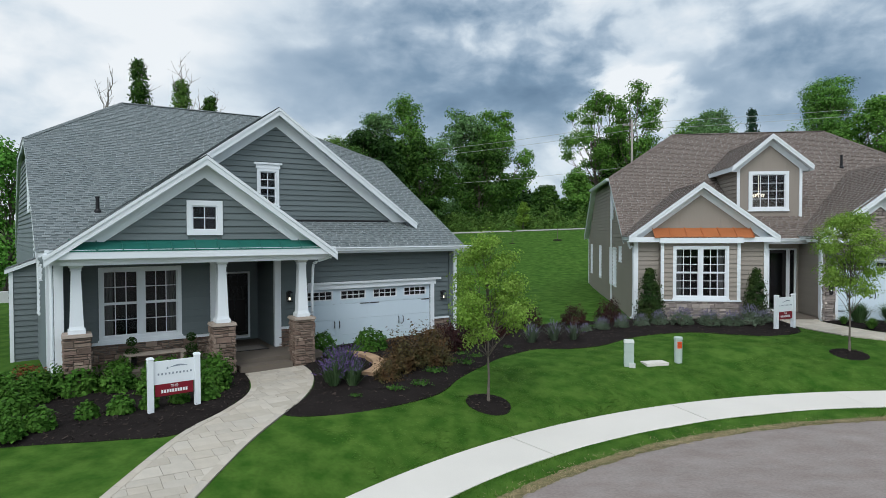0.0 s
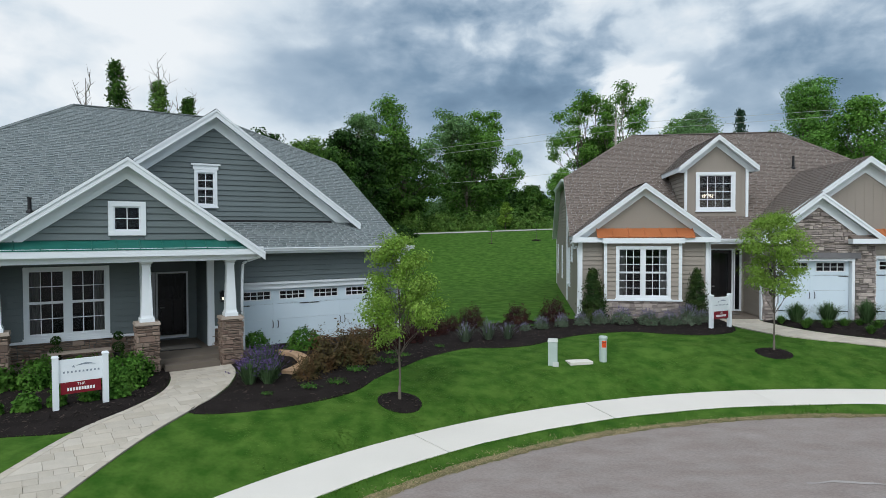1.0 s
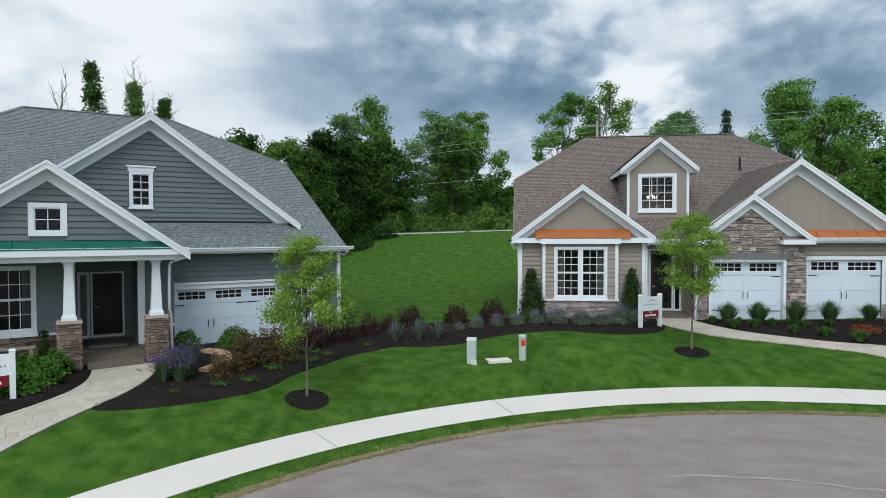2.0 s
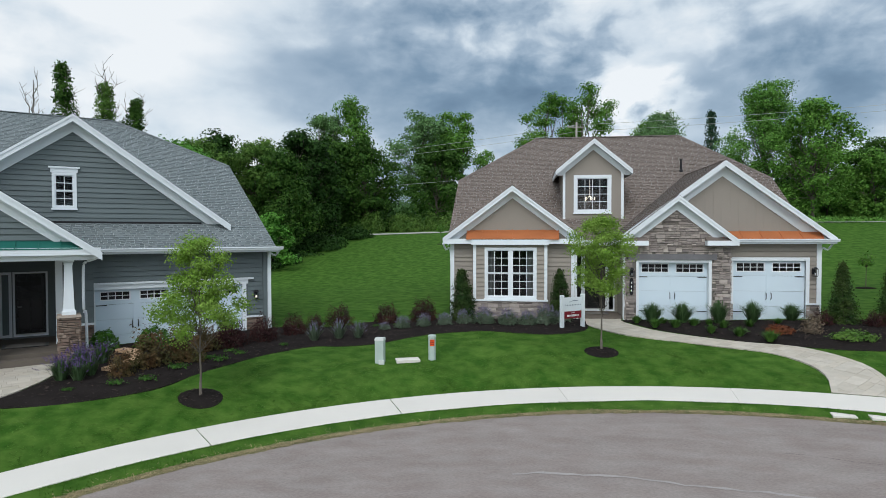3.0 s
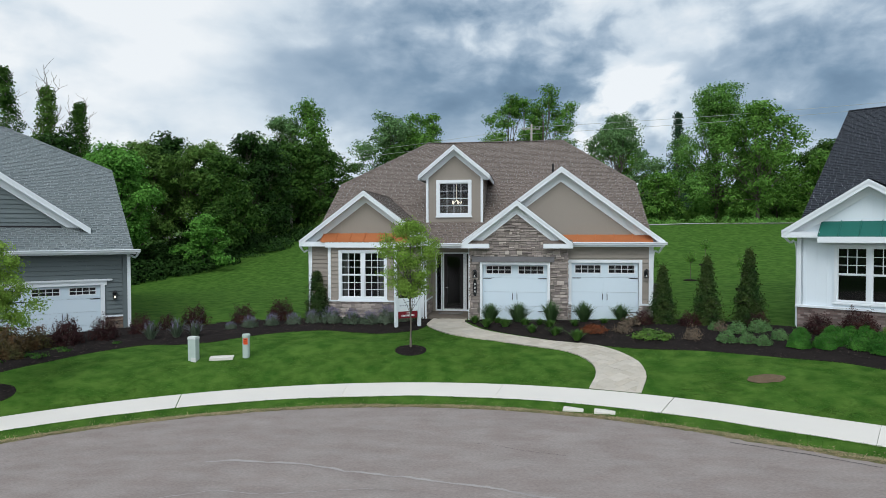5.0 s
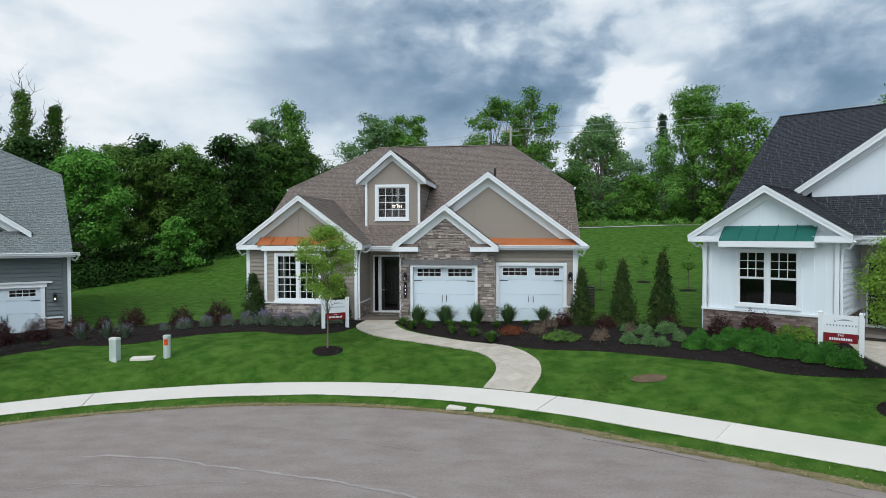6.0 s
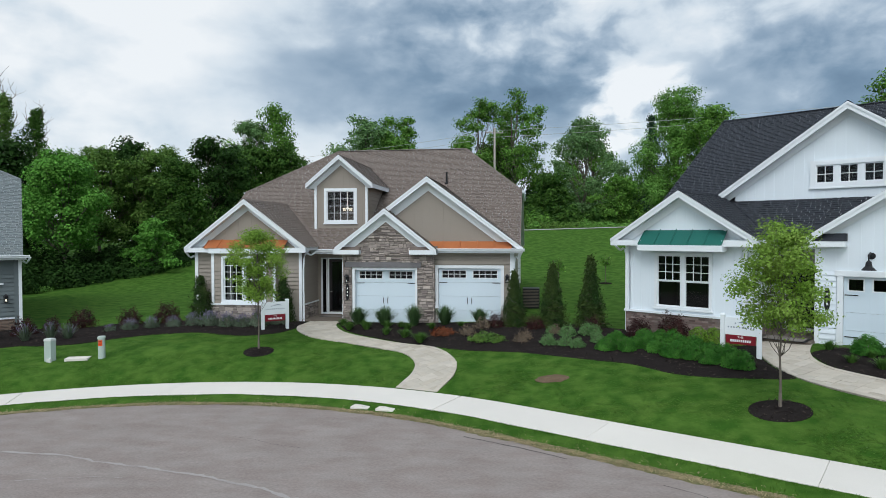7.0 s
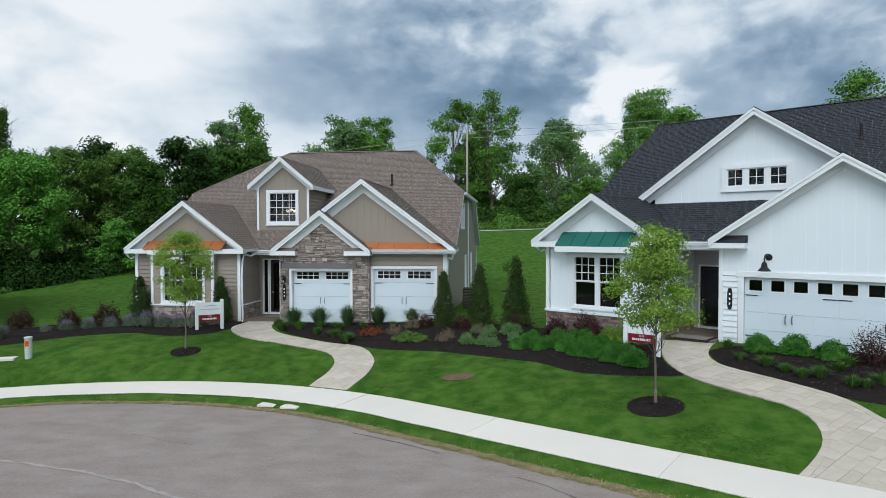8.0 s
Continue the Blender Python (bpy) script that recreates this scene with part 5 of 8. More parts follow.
    curtains(H, fb, 9.55, 11.4, 0.9, 2.85, 0.25)
    # wing's flank beside the entry, and the entry itself
    fs = right_side(13.0)
    w = wall(H, fs, [(zb, 21.0, 23.0), (3.1, 21.0, 23.0)], [], M["trim"], label="flank wall of the bay wing")
    siding(H, w, fs, [(0.8, 21.1, 23.0), (3.1, 21.1, 23.0)], [], M["taupe_siding"])
    stone_face(H, w, fs, [(zb, 21.05, 23.0), (0.78, 21.05, 23.0)], [], M["stone_grey"], 9)
    board(H, "water_table", fs, 21.0, 23.0, 0.77, 0.83, -0.08, 0.0, M["trim"])
    fe = front(22.9)
    opening = (13.22, 14.80, 0.18, 2.76)
    w = wall(H, fe, [(zb, 13.0, 14.95), (3.3, 13.0, 14.95)], [opening], M["taupe_siding"], label="entry wall")
    front_door(H, fe, 13.52, 14.50, 0.18, 2.78, "dark glazed front door in a white frame", glass=True)
    for a0, a1 in ((13.2, 13.5), (14.52, 14.82)):
        window(H, fe, a0, a1, 0.18, 2.78, 1, 1, (0,), trim=0.025, sill=False, label="narrow dark sidelight", name="sidelight")
    rooms(H, [(13.05, 14.9, 23.05, 26.0, 0.2, 2.9)])
    slab = Build()
    slab.box(13.0, 14.95, 20.95, 23.0, -0.2, 0.16)
    H.add("porch_slab", slab, M["slab"])
    board(H, "entry_fascia", front(22.08), 13.0, 14.95, 3.0, 3.2, 0.0, 0.05, M["trim"])
    b = Build()
    b.box(13.0, 14.95, 22.1, 23.0, 2.98, 3.02)
    H.add("entry_soffit", b, M["trim"])
    gutter(H, 13.2, 14.75, 22.08, 3.2)
    downspout(H, [(13.32, 21.95, 3.1), (13.2, 21.6, 2.95), (13.06, 21.06, 2.8), (13.06, 21.02, 0.3), (13.1, 20.9, 0.12)])

    # garage wing with its two doors
    d1, d2 = (15.43, 18.03, 0.08, 2.38), (18.99, 21.60, 0.08, 2.43)
    fg = front(21.0)
    prof = [(zb, 14.95, 22.1), (3.45, 14.95, 22.1), (6.05, 18.56, 18.56)]
    w = wall(H, fg, prof, [(15.33, 18.13, -1, 2.46), (d2[0], d2[1], -1, d2[3])], M["trim"], label="front wall of the garage wing")
    siding(H, w, fg, [(0.82, 18.8, 21.98), (3.1, 18.8, 21.98)], [(18.9, 21.7, -1, 2.5)], M["taupe_siding"])
    gp = Build()
    gp.prism([(15.4, 20.985, 3.5), (21.75, 20.985, 3.5), (18.56, 20.985, 5.9)], [(15.4, 21.0, 3.5), (21.75, 21.0, 3.5), (18.56, 21.0, 5.9)])
    gp = H.add("gable_panel", gp, M["taupe_panel"])
    battens(H, gp, front(20.985), [(3.6, 17.2, 21.6), (4.6, 16.9, 20.2), (5.75, 18.4, 18.7)], [], M["taupe_panel"])
    front_gable(H, 18.56, 3.95, 6.24, 0.745, 20.6, 22.2, sh, 31, frieze=0.56, ridge_back=26.75, eave_back=22.4, wall_v=20.985)
    seam_roof(H, fg, 18.5, 22.05, 3.27, 3.57, 0.42, M["copper"], 0.7, "copper pent roof with standing seams")
    gutter(H, 18.9, 22.58, 20.6, 3.27)
    board(H, "fascia", front(20.6), 18.8, 22.5, 3.08, 3.27, 0.0, 0.05, M["trim"])
    b = Build()
    b.box(18.8, 22.4, 20.62, 21.0, 3.08, 3.11)
    H.add("soffit", b, M["trim"])
    corner_board(H, fg, 21.98, 22.1, 0.82, 3.1)
    for a0, a1, sd in ((18.8, 18.99, 14), (21.6, 22.1, 15)):
        stone_face(H, w, front(20.98), [(zb, a0, a1), (0.76, a0, a1)], [], M["stone_grey"], sd)
        board(H, "water_table", front(20.98), a0 - 0.02, a1 + 0.03, 0.76, 0.82, -0.09, 0.02, M["trim"])
    b = Build()
    ring(b, fg, d2[0] - 0.13, d2[1] + 0.13, d2[2] - 0.5, d2[3] + 0.13, 0.13, -0.045, 0.06)
    H.add("door_casing", b, M["trim"])
    garage_door(H, front(21.02), *d2, 2, 4, 2, (20.3,), "white carriage-style garage door with two lights", light_gap=0.12)
    # stone gable before the first door
    fs = front(20.72)
    prof = [(zb, 14.95, 18.8), (3.2, 14.95, 18.8), (3.25, 15.3, 18.35), (4.62, 16.81, 16.81)]
    holes = [(15.33, 18.13, -1, 2.46)]
    w = wall(H, fs, prof, holes, M["mortar"], thick=0.26, label="stone veneered garage front")
    stone_face(H, w, fs, prof, [(15.33, 18.13, -1, 2.46), (15.02, 18.3, 2.44, 2.68)], M["stone_grey"], 7)
    board(H, "lintel", fs, 15.02, 18.3, 2.46, 2.68, -0.06, 0.0, M["lintel"], label="grey stone lintel")
    for frs, sd in ((left_side(14.95), 17), (right_side(18.8), 18)):
        w3 = wall(H, frs, [(zb, 20.72, 21.0), (3.15, 20.72, 21.0)], [], M["mortar"], thick=0.1)
        stone_face(H, w3, frs, [(zb, 20.70, 21.0), (3.15, 20.70, 21.0)], [], M["stone_grey"], sd)
    front_gable(H, 16.81, 2.19, 4.92, 0.78, 20.36, 21.0, sh, 41, frieze=0.54, ridge_back=21.3, eave_back=21.5, wall_v=20.66)
    for a0, a1 in ((14.62, 15.72), (17.86, 19.0)):
        board(H, "cornice_return", front(20.34), a0, a1, 3.02, 3.20, 0.0, 0.38, M["trim"])
        b = Build()
        b.prism([(a0, 20.34, 3.205), (a1, 20.34, 3.205), (a1, 20.72, 3.205), (a0, 20.72, 3.205)], [(a0, 20.70, 3.36), (a1, 20.70, 3.36), (a1, 20.72, 3.36), (a0, 20.72, 3.36)])
        H.add("return_flashing", b, sh)
    b = Build()
    ring(b, fs, 15.33, 18.13, zb - 0.4, 2.46, 0.10, 0.0, 0.3)
    H.add("door_casing", b, M["trim"])
    garage_door(H, front(20.92), *d1, 2, 4, 2, (16.73,), "white carriage-style garage door with two lights", light_gap=0.12)
    corner_board(H, left_side(14.95), 20.9, 21.1, zb, 3.1)
    board(H, "corner_post", fg, 14.86, 14.98, zb, 3.1, -0.2, 0.0, M["trim"])
    fs2 = left_side(14.95)
    w = wall(H, fs2, [(zb, 21.0, 23.0), (3.1, 21.0, 23.0)], [], M["trim"], label="flank wall of the garage wing")
    siding(H, w, fs2, [(zb, 21.1, 23.0), (3.1, 21.1, 23.0)], [], M["taupe_siding"])
    lantern(H, front(20.66), 15.14, 1.98, False, "black carriage lantern on stone")
    number_plaque(H, front(20.66), 15.14, 1.42)
    lantern(H, front(20.97), 21.87, 2.02, False, "black carriage lantern on siding")
    rooms(H, [(15.1, 22.0, 21.2, 24.5, 0.05, 2.9)])

    # dormer
    fd = front(23.5)
    win = (13.15, 14.75, 4.37, 6.03)
    prof = [(3.7, 12.7, 15.26), (6.3, 12.7, 15.26), (7.36, 13.98, 13.98)]
    w = wall(H, fd, prof, [hole_of(*win)], M["taupe_panel"], label="dormer front")
    battens(H, w, fd, prof, [win], M["taupe_panel"])
    for fs3 in (left_side(12.7), right_side(15.26)):
        w = wall(H, fs3, [(3.7, 23.5, 26.8), (6.25, 23.5, 26.8)], [], M["trim"], label="dormer cheek", thick=0.1)
        siding(H, w, fs3, [(3.7, 23.55, 26.8), (6.25, 23.55, 26.8)], [], M["taupe_siding"], single=False)
    front_gable(H, 13.98, 1.6, 7.55, 0.83, 23.12, 26.0, sh, 51, frieze=0.43, ridge_back=28.8, eave_back=26.8, wall_v=23.48, fascia=0.19)
    for a in (12.68, 15.16):
        corner_board(H, fd, a, a + 0.11, 3.9, 6.2)
    for u in (12.36, 15.55):
        board(H, "eave_fascia", front(23.12), u, u + 0.045, 6.02, 6.205, 0.0, 3.3, M["trim"])
    window(H, fd, *win, 1, 4, (4,), label="white square dormer window with sixteen panes", trim=0.13)
    rooms(H, [(12.85, 15.1, 23.7, 25.6, 4.3, 6.1)])
    chand = Build()
    for k in range(5):
        w = 2 * math.pi * k / 5
        chand.tube([(13.95, 24.6, 5.2), (13.95 + 0.22 * math.cos(w), 24.6 + 0.22 * math.sin(w), 5.0), (13.95 + 0.22 * math.cos(w), 24.6 + 0.22 * math.sin(w), 5.14)], [0.012, 0.012, 0.035], 6)
    chand.tube([(13.95, 24.6, 6.1), (13.95, 24.6, 5.15)], [0.01, 0.01], 6)
    H.add("chandelier", chand, M["lamp_glow"], label="lit chandelier behind the dormer window")
    vent_pipe(H, 18.51, 27.09, 3.2 + s * 4.99, 0.55)
    return H


M["lintel"] = material("slate_grey_lintel", (0.165, 0.16, 0.165), 0.85, 0.15, 4, 0.12, 40, bump=0.4)


def column(H, u, v, z0, z1, w0=0.148, w1=0.102):
    """A square tapered column on a base, with a cap."""
    b = Build()
    sq = lambda w, z: [(u - w, v - w, z), (u + w, v - w, z), (u + w, v + w, z), (u - w, v + w, z)]
    b.prism(sq(w0 + 0.04, z0), sq(w0 + 0.04, z0 + 0.10))
    b.prism(sq(w0 + 0.02, z0 + 0.10), sq(w0, z0 + 0.18))
    b.prism(sq(w0, z0 + 0.18), sq(w1, z1 - 0.14))
    b.prism(sq(w1 + 0.02, z1 - 0.14), sq(w1 + 0.02, z1 - 0.10))
    b.prism(sq(w1, z1 - 0.10), sq(w1 + 0.035, z1 - 0.05))
    b.prism(sq(w1 + 0.05, z1 - 0.05), sq(w1 + 0.05, z1))
    return H.add("porch_column", b, M["trim"], label="white square tapered porch column")


def pedestal(H, u, v, z0, z1, seed, half=0.25):
    b = Build()
    b.box(u - half, u + half, v - half, v + half, z0, z1)
    p = H.add("pedestal", b, M["mortar"], label="tan ledge stone column pedestal")
    for fr, a in ((front(v - half), u), (right_side(u + half), v), (left_side(u - half), v)):
        stone_face(H, p, fr, [(z0, a - half - 0.04, a + half + 0.04), (z1, a - half - 0.04, a + half + 0.04)], [], M["stone_warm"], seed)
        seed += 1
    c = Build()
    w = half + 0.075
    c.prism([(u - w, v - w, z1), (u + w, v - w, z1), (u + w, v + w, z1), (u - w, v + w, z1)], [(u - w + 0.02, v - w + 0.02, z1 + 0.075), (u + w - 0.02, v - w + 0.02, z1 + 0.075), (u + w - 0.02, v + w - 0.02, z1 + 0.075), (u - w + 0.02, v + w - 0.02, z1 + 0.075)])
    H.add("cap", c, M["stone_cap"], p)
    return p


def make_grey_house():
    H = House("house", 40, (6.0, 13.0, -0.4), "grey lap sided house with white porch columns and slate shingle roof")
    sh = M["grey_shingle"]
    gs = M["grey_siding"]
    zb = -0.75
    s = jerkin_roof(H, -0.17, 13.2, 13.42, 3.0, 23.3, 8.92, 19.6, 19.5, 2.67, 8.45, sh, 61, skew=0.07, skew_r=0.05)
    zc = 3.0 + s * 6.1 - 0.14
    for fr, u in ((left_side(0.2, 0.085, 13.3), -0.15), (right_side(13.0, 0.055, 13.9), 13.0)):
        prof = [(zb, 13.9, 32.7), (2.85, 13.9, 32.7), (2.8505, 14.0, 32.6), (zc, 19.8, 26.8)]
        wins = [(17.4, 18.1, 0.95, 2.65), (21.6, 22.4, 4.3, 5.8), (16.4, 16.95, 2.1, 2.55)] if u < 0 else [(20.0, 21.0, 0.6, 2.4)]
        holes = [hole_of(*w) for w in wins]
        w = wall(H, fr, prof, holes, M["trim"], label="gable end wall")
        siding(H, w, fr, prof, holes, gs, single=False)
        for q in wins:
            window(H, fr, *q, 1, 2, (2, 2) if q[3] - q[2] > 1 else (1,), trim=0.07, label="white side window")
        corner_board(H, fr, 13.82, 14.02, zb, 2.9, -0.12)
    wall(H, front(32.7), [(zb, -1.25, 11.97), (2.85, -1.25, 11.97)], [], gs)
    downspout(H, [(-0.55, 19.8, 6.4), (-0.38, 19.9, 6.0), (-0.36, 19.9, 0.0)])
    downspout(H, [(13.45, 13.65, 2.9), (13.3, 13.85, 2.65), (13.06, 14.1, 2.5), (13.06, 14.12, -0.3)])
    # lean-to chimney box on the left flank
    b = Build()
    b.box(-1.0, -0.1, 18.4, 20.4, zb, 2.25)
    b.prism([(-1.0, 18.4, 2.25), (-0.1, 18.4, 2.25), (-0.1, 18.4, 2.6)], [(-1.0, 20.4, 2.25), (-0.1, 20.4, 2.25), (-0.1, 20.4, 2.6)])
    box_ob = H.add("chimney_box", b, M["trim"], label="grey sided bump-out with a shed roof")
    siding(H, box_ob, front(18.4), [(zb, -0.92, -0.15), (2.25, -0.92, -0.15)], [], gs)
    siding(H, box_ob, left_side(-1.0), [(zb, 18.4, 20.4), (2.25, 18.4, 20.4)], [], gs, single=False)
    corner_board(H, front(18.4), -1.02, -0.91, zb, 2.25)
    b = Build()
    b.prism([(-1.12, 18.25, 2.2), (-0.1, 18.25, 2.62), (-0.1, 20.5, 2.62), (-1.12, 20.5, 2.2)], [(-1.12, 18.25, 2.32), (-0.1, 18.25, 2.74), (-0.1, 20.5, 2.74), (-1.12, 20.5, 2.32)])
    shed = H.add("shed_roof", b, M["trim"])
    shingle_field(H, shed, [(-1.12, 20.5, 2.325), (-1.12, 18.25, 2.325), (-0.1, 18.25, 2.745), (-0.1, 20.5, 2.745)], sh, 66)
    b = Build()
    b.box(-1.3, -1.0, 18.7, 19.1, 1.25, 1.6)
    H.add("vent_hood", b, M["plastic_lid"], label="grey wall vent hood")

    # porch
    pv = 11.55
    win = (3.17, 4.07, 3.42, 4.33)
    prof = [(3.0, 0.3, 6.94), (3.1, 0.3, 6.94), (5.28, 3.62, 3.62)]
    w = wall(H, front(pv), prof, [hole_of(*win)], M["trim"], label="porch gable")
    siding(H, w, front(pv), [(3.29, 0.75, 6.5), (5.05, 3.5, 3.74)], [hole_of(*win, 0.03)], gs)
    front_gable(H, 3.62, 3.58, 5.47, 0.712, 11.18, 13.6, sh, 71, frieze=0.54, ridge_back=17.7, eave_back=13.9, wall_v=pv - 0.02, fascia=0.23)
    window(H, front(pv), *win, 1, 2, (2,), trim=0.13, sill=False, label="small white square gable window")
    seam_roof(H, front(pv), 0.55, 6.7, 3.06, 3.30, 0.36, M["green_metal"], 0.55, "green standing-seam pent roof")
    board(H, "porch_fascia", front(11.2), 0.06, 7.16, 2.90, 3.08, 0.0, 0.1, M["trim"])
    b = Build()
    b.box(0.06, 7.16, 11.2, 11.9, 2.86, 2.90)
    b.box(0.36, 6.85, 11.42, 11.98, 2.70, 2.86)
    H.add("porch_beam", b, M["trim"])
    # out of view from the camera; its dark colour deepens the porch shade
    b = Build()
    b.box(0.3, 7.0, 11.9, 16.0, 2.72, 2.78)
    H.add("porch_ceiling", b, M["ceiling_bounce_cut"])
    for k, u in enumerate((0.68, 4.08, 6.32)):
        pedestal(H, u, 11.78, -0.6, 0.97, 80 + 5 * k)
        column(H, u, 11.78, 1.045, 2.70)
    fl = left_side(0.24)
    w = wall(H, fl, [(zb, 12.2, 13.9), (2.8, 12.2, 13.9)], [], M["trim"], label="low flank of the porch")
    siding(H, w, fl, [(zb, 12.3, 13.9), (2.8, 12.3, 13.9)], [], gs)
    board(H, "corner_post", front(12.2), 0.22, 0.42, zb, 2.75, -0.04, 0.12, M["trim"])
    downspout(H, [(0.08, 11.7, 2.98), (0.12, 11.95, 2.8), (0.16, 12.24, 2.6), (0.16, 12.24, -0.4)])
    fw = front(13.2)
    win = (1.22, 3.28, 0.58, 2.56)
    prof = [(zb, 0.3, 4.25), (2.75, 0.3, 4.25)]
    w = wall(H, fw, prof, [hole_of(*win)], M["trim"], label="porch wall")
    siding(H, w, fw, [(0.55, 0.3, 4.06), (2.72, 0.3, 4.06)], [hole_of(*win, 0.03)], gs)
    stone_face(H, w, fw, [(-0.5, 0.3, 4.2), (0.48, 0.3, 4.2)], [], M["stone_warm"], 97)
    board(H, "water_table", fw, 0.3, 4.25, 0.48, 0.55, -0.1, 0.0, M["trim"])
    corner_board(H, fw, 4.06, 4.27, 0.55, 2.72)
    window(H, fw, *win, 2, 3, (2, 2), label="large white twin porch window with curtains behind", trim=0.10, mull=0.15)
    rooms(H, [(0.6, 4.1, 13.4, 17.0, 0.0, 2.7)])
    curtains(H, fw, 1.3, 3.2, 0.6, 2.5, 0.3)
    # entry recess
    fs = right_side(4.25)
    wall(H, fs, [(zb, 13.2, 15.4), (2.72, 13.2, 15.4)], [], gs, label="recess wall")
    fs = left_side(6.05)
    w = wall(H, fs, [(zb, 13.3, 15.4), (2.72, 13.3, 15.4)], [], gs, label="recess wall")
    siding(H, w, fs, [(-0.1, 13.4, 15.4), (2.72, 13.4, 15.4)], [], gs)
    fe = front(15.3)
    w = wall(H, fe, [(zb, 4.25, 6.05), (2.72, 4.25, 6.05)], [], gs, label="entry wall")
    front_door(H, fe, 4.75, 5.75, -0.02, 2.2, "dark panelled front door with six small lights")
    window(H, fe, 4.36, 4.72, -0.02, 2.2, 1, 1, (0,), trim=0.05, sill=False, label="narrow sidelight", name="sidelight")
    fr2 = front(13.3)
    w = wall(H, fr2, [(zb, 6.05, 7.05), (2.75, 6.05, 7.05)], [], M["trim"], label="wall beside the entry")
    siding(H, w, fr2, [(0.55, 6.2, 7.05), (2.72, 6.2, 7.05)], [], gs)
    stone_face(H, w, fr2, [(-0.5, 6.1, 7.05), (0.48, 6.1, 7.05)], [], M["stone_warm"], 99)
    board(H, "water_table", fr2, 6.15, 7.08, 0.48, 0.55, -0.09, 0.0, M["trim"])
    board(H, "corner_post", fr2, 5.98, 6.18, -0.05, 2.72, -0.05, 0.1, M["trim"])
    wall(H, right_side(7.05), [(zb, 13.3, 14.05), (2.8, 13.3, 14.05)], [], gs)
    lantern(H, fr2, 6.42, 1.5, True, "lit black wall lantern")
    b = Build()
    b.box(0.3, 7.0, 11.9, 15.4, -0.7, -0.08)
    H.add("porch_slab", b, M["slab"])
    b = Build()
    b.box(4.5, 5.95, 11.5, 11.9, -0.7, -0.2)
    H.add("porch_step", b, M["slab"])
    downspout(H, [(7.2, 11.35, 2.9), (7.05, 11.5, 2.75), (6.78, 11.75, 2.62), (6.72, 11.9, 2.4), (6.72, 12.0, 1.15), (6.78, 12.15, 1.0), (6.8, 12.15, -0.2)])
    board(H, "cornice_return", front(11.18), 0.02, 0.35, 2.88, 3.0, 0.0, 0.5, M["trim"])

    # garage
    fg = front(14.0)
    d = (7.12, 12.05, -0.56, 1.57)
    w = wall(H, fg, [(zb, 6.9, 13.0), (2.85, 6.9, 13.0)], [(d[0], d[1], -1, d[3])], M["trim"], label="garage front wall")
    siding(H, w, fg, [(-0.5, 6.9, 12.85), (2.85, 6.9, 12.85)], [(6.95, 12.25, -1, 1.72), (12.2, 13.1, -1, 0.3)], gs)
    for a0, a1 in ((d[0] - 0.15, d[0]), (d[1], d[1] + 0.15)):
        board(H, "door_casing", fg, a0, a1, zb, d[3], -0.05, 0.06, M["trim"])
    board(H, "door_header", fg, d[0] - 0.2, d[1] + 0.22, d[3], 1.74, -0.055, 0.06, M["trim"])
    board(H, "header_cap", fg, d[0] - 0.28, d[1] + 0.42, 1.74, 1.81, -0.12, 0.0, M["trim"])
    garage_door(H, front(14.02), *d, 4, 4, 2, (8.35, 10.82), "white double carriage garage door with four lights", light_high=0.26, light_gap=0.14)
    stone_face(H, w, fg, [(zb, 12.2, 13.03), (0.26, 12.2, 13.03)], [], M["stone_warm"], 103)
    board(H, "water_table", fg, 12.2, 13.05, 0.26, 0.32, -0.09, 0.0, M["trim"])
    corner_board(H, fg, 12.85, 13.02, 0.32, 2.85)
    lantern(H, fg, 12.55, 1.15, True, "lit black wall lantern")
    gutter(H, 7.0, 13.45, 13.37, 3.0)
    board(H, "fascia", front(13.38), 6.9, 13.3, 2.82, 3.0, 0.0, 0.05, M["trim"])
    b = Build()
    b.box(6.9, 13.3, 13.42, 14.0, 2.8, 2.83)
    H.add("soffit", b, M["trim"])
    rooms(H, [(7.0, 12.3, 14.2, 17.5, -0.6, 2.6)])

    # big gable over the garage roof
    win = (5.92, 6.65, 4.36, 5.62)
    gv = 14.9
    prof = [(3.4, 2.0, 11.1), (3.95, 2.0, 11.1), (7.38, 6.56, 6.56)]
    w = wall(H, front(gv), prof, [hole_of(*win)], M["trim"], label="big gable")
    siding(H, w, front(gv), [(3.7, 2.2, 10.95), (7.05, 6.45, 6.67)], [hole_of(*win, 0.03)], gs)
    front_gable(H, 6.56, 5.2, 7.59, 0.722, 14.47, 15.0, sh, 111, frieze=0.55, ridge_back=21.2, eave_back=15.1, wall_v=gv - 0.02, fascia=0.24)
    board(H, "flashing", front(gv), 2.6, 10.75, 3.8, 3.94, -0.07, -0.03, M["black"])
    window(H, front(gv), *win, 1, 2, (2, 2), trim=0.09, label="white double-hung gable window with a moulded head")
    board(H, "window_head", front(gv), 5.88, 6.69, 5.62, 5.76, -0.07, 0.0, M["trim"])
    board(H, "window_head", front(gv), 5.82, 6.75, 5.76, 5.82, -0.11, 0.0, M["trim"])
    rooms(H, [(5.6, 7.0, 15.1, 16.6, 4.2, 5.8)])
    rooms(H, [(2.9, 4.4, 11.75, 13.0, 3.3, 4.5)])
    vent_pipe(H, 1.34, 15.28, 3.0 + s * 1.86)
    return H


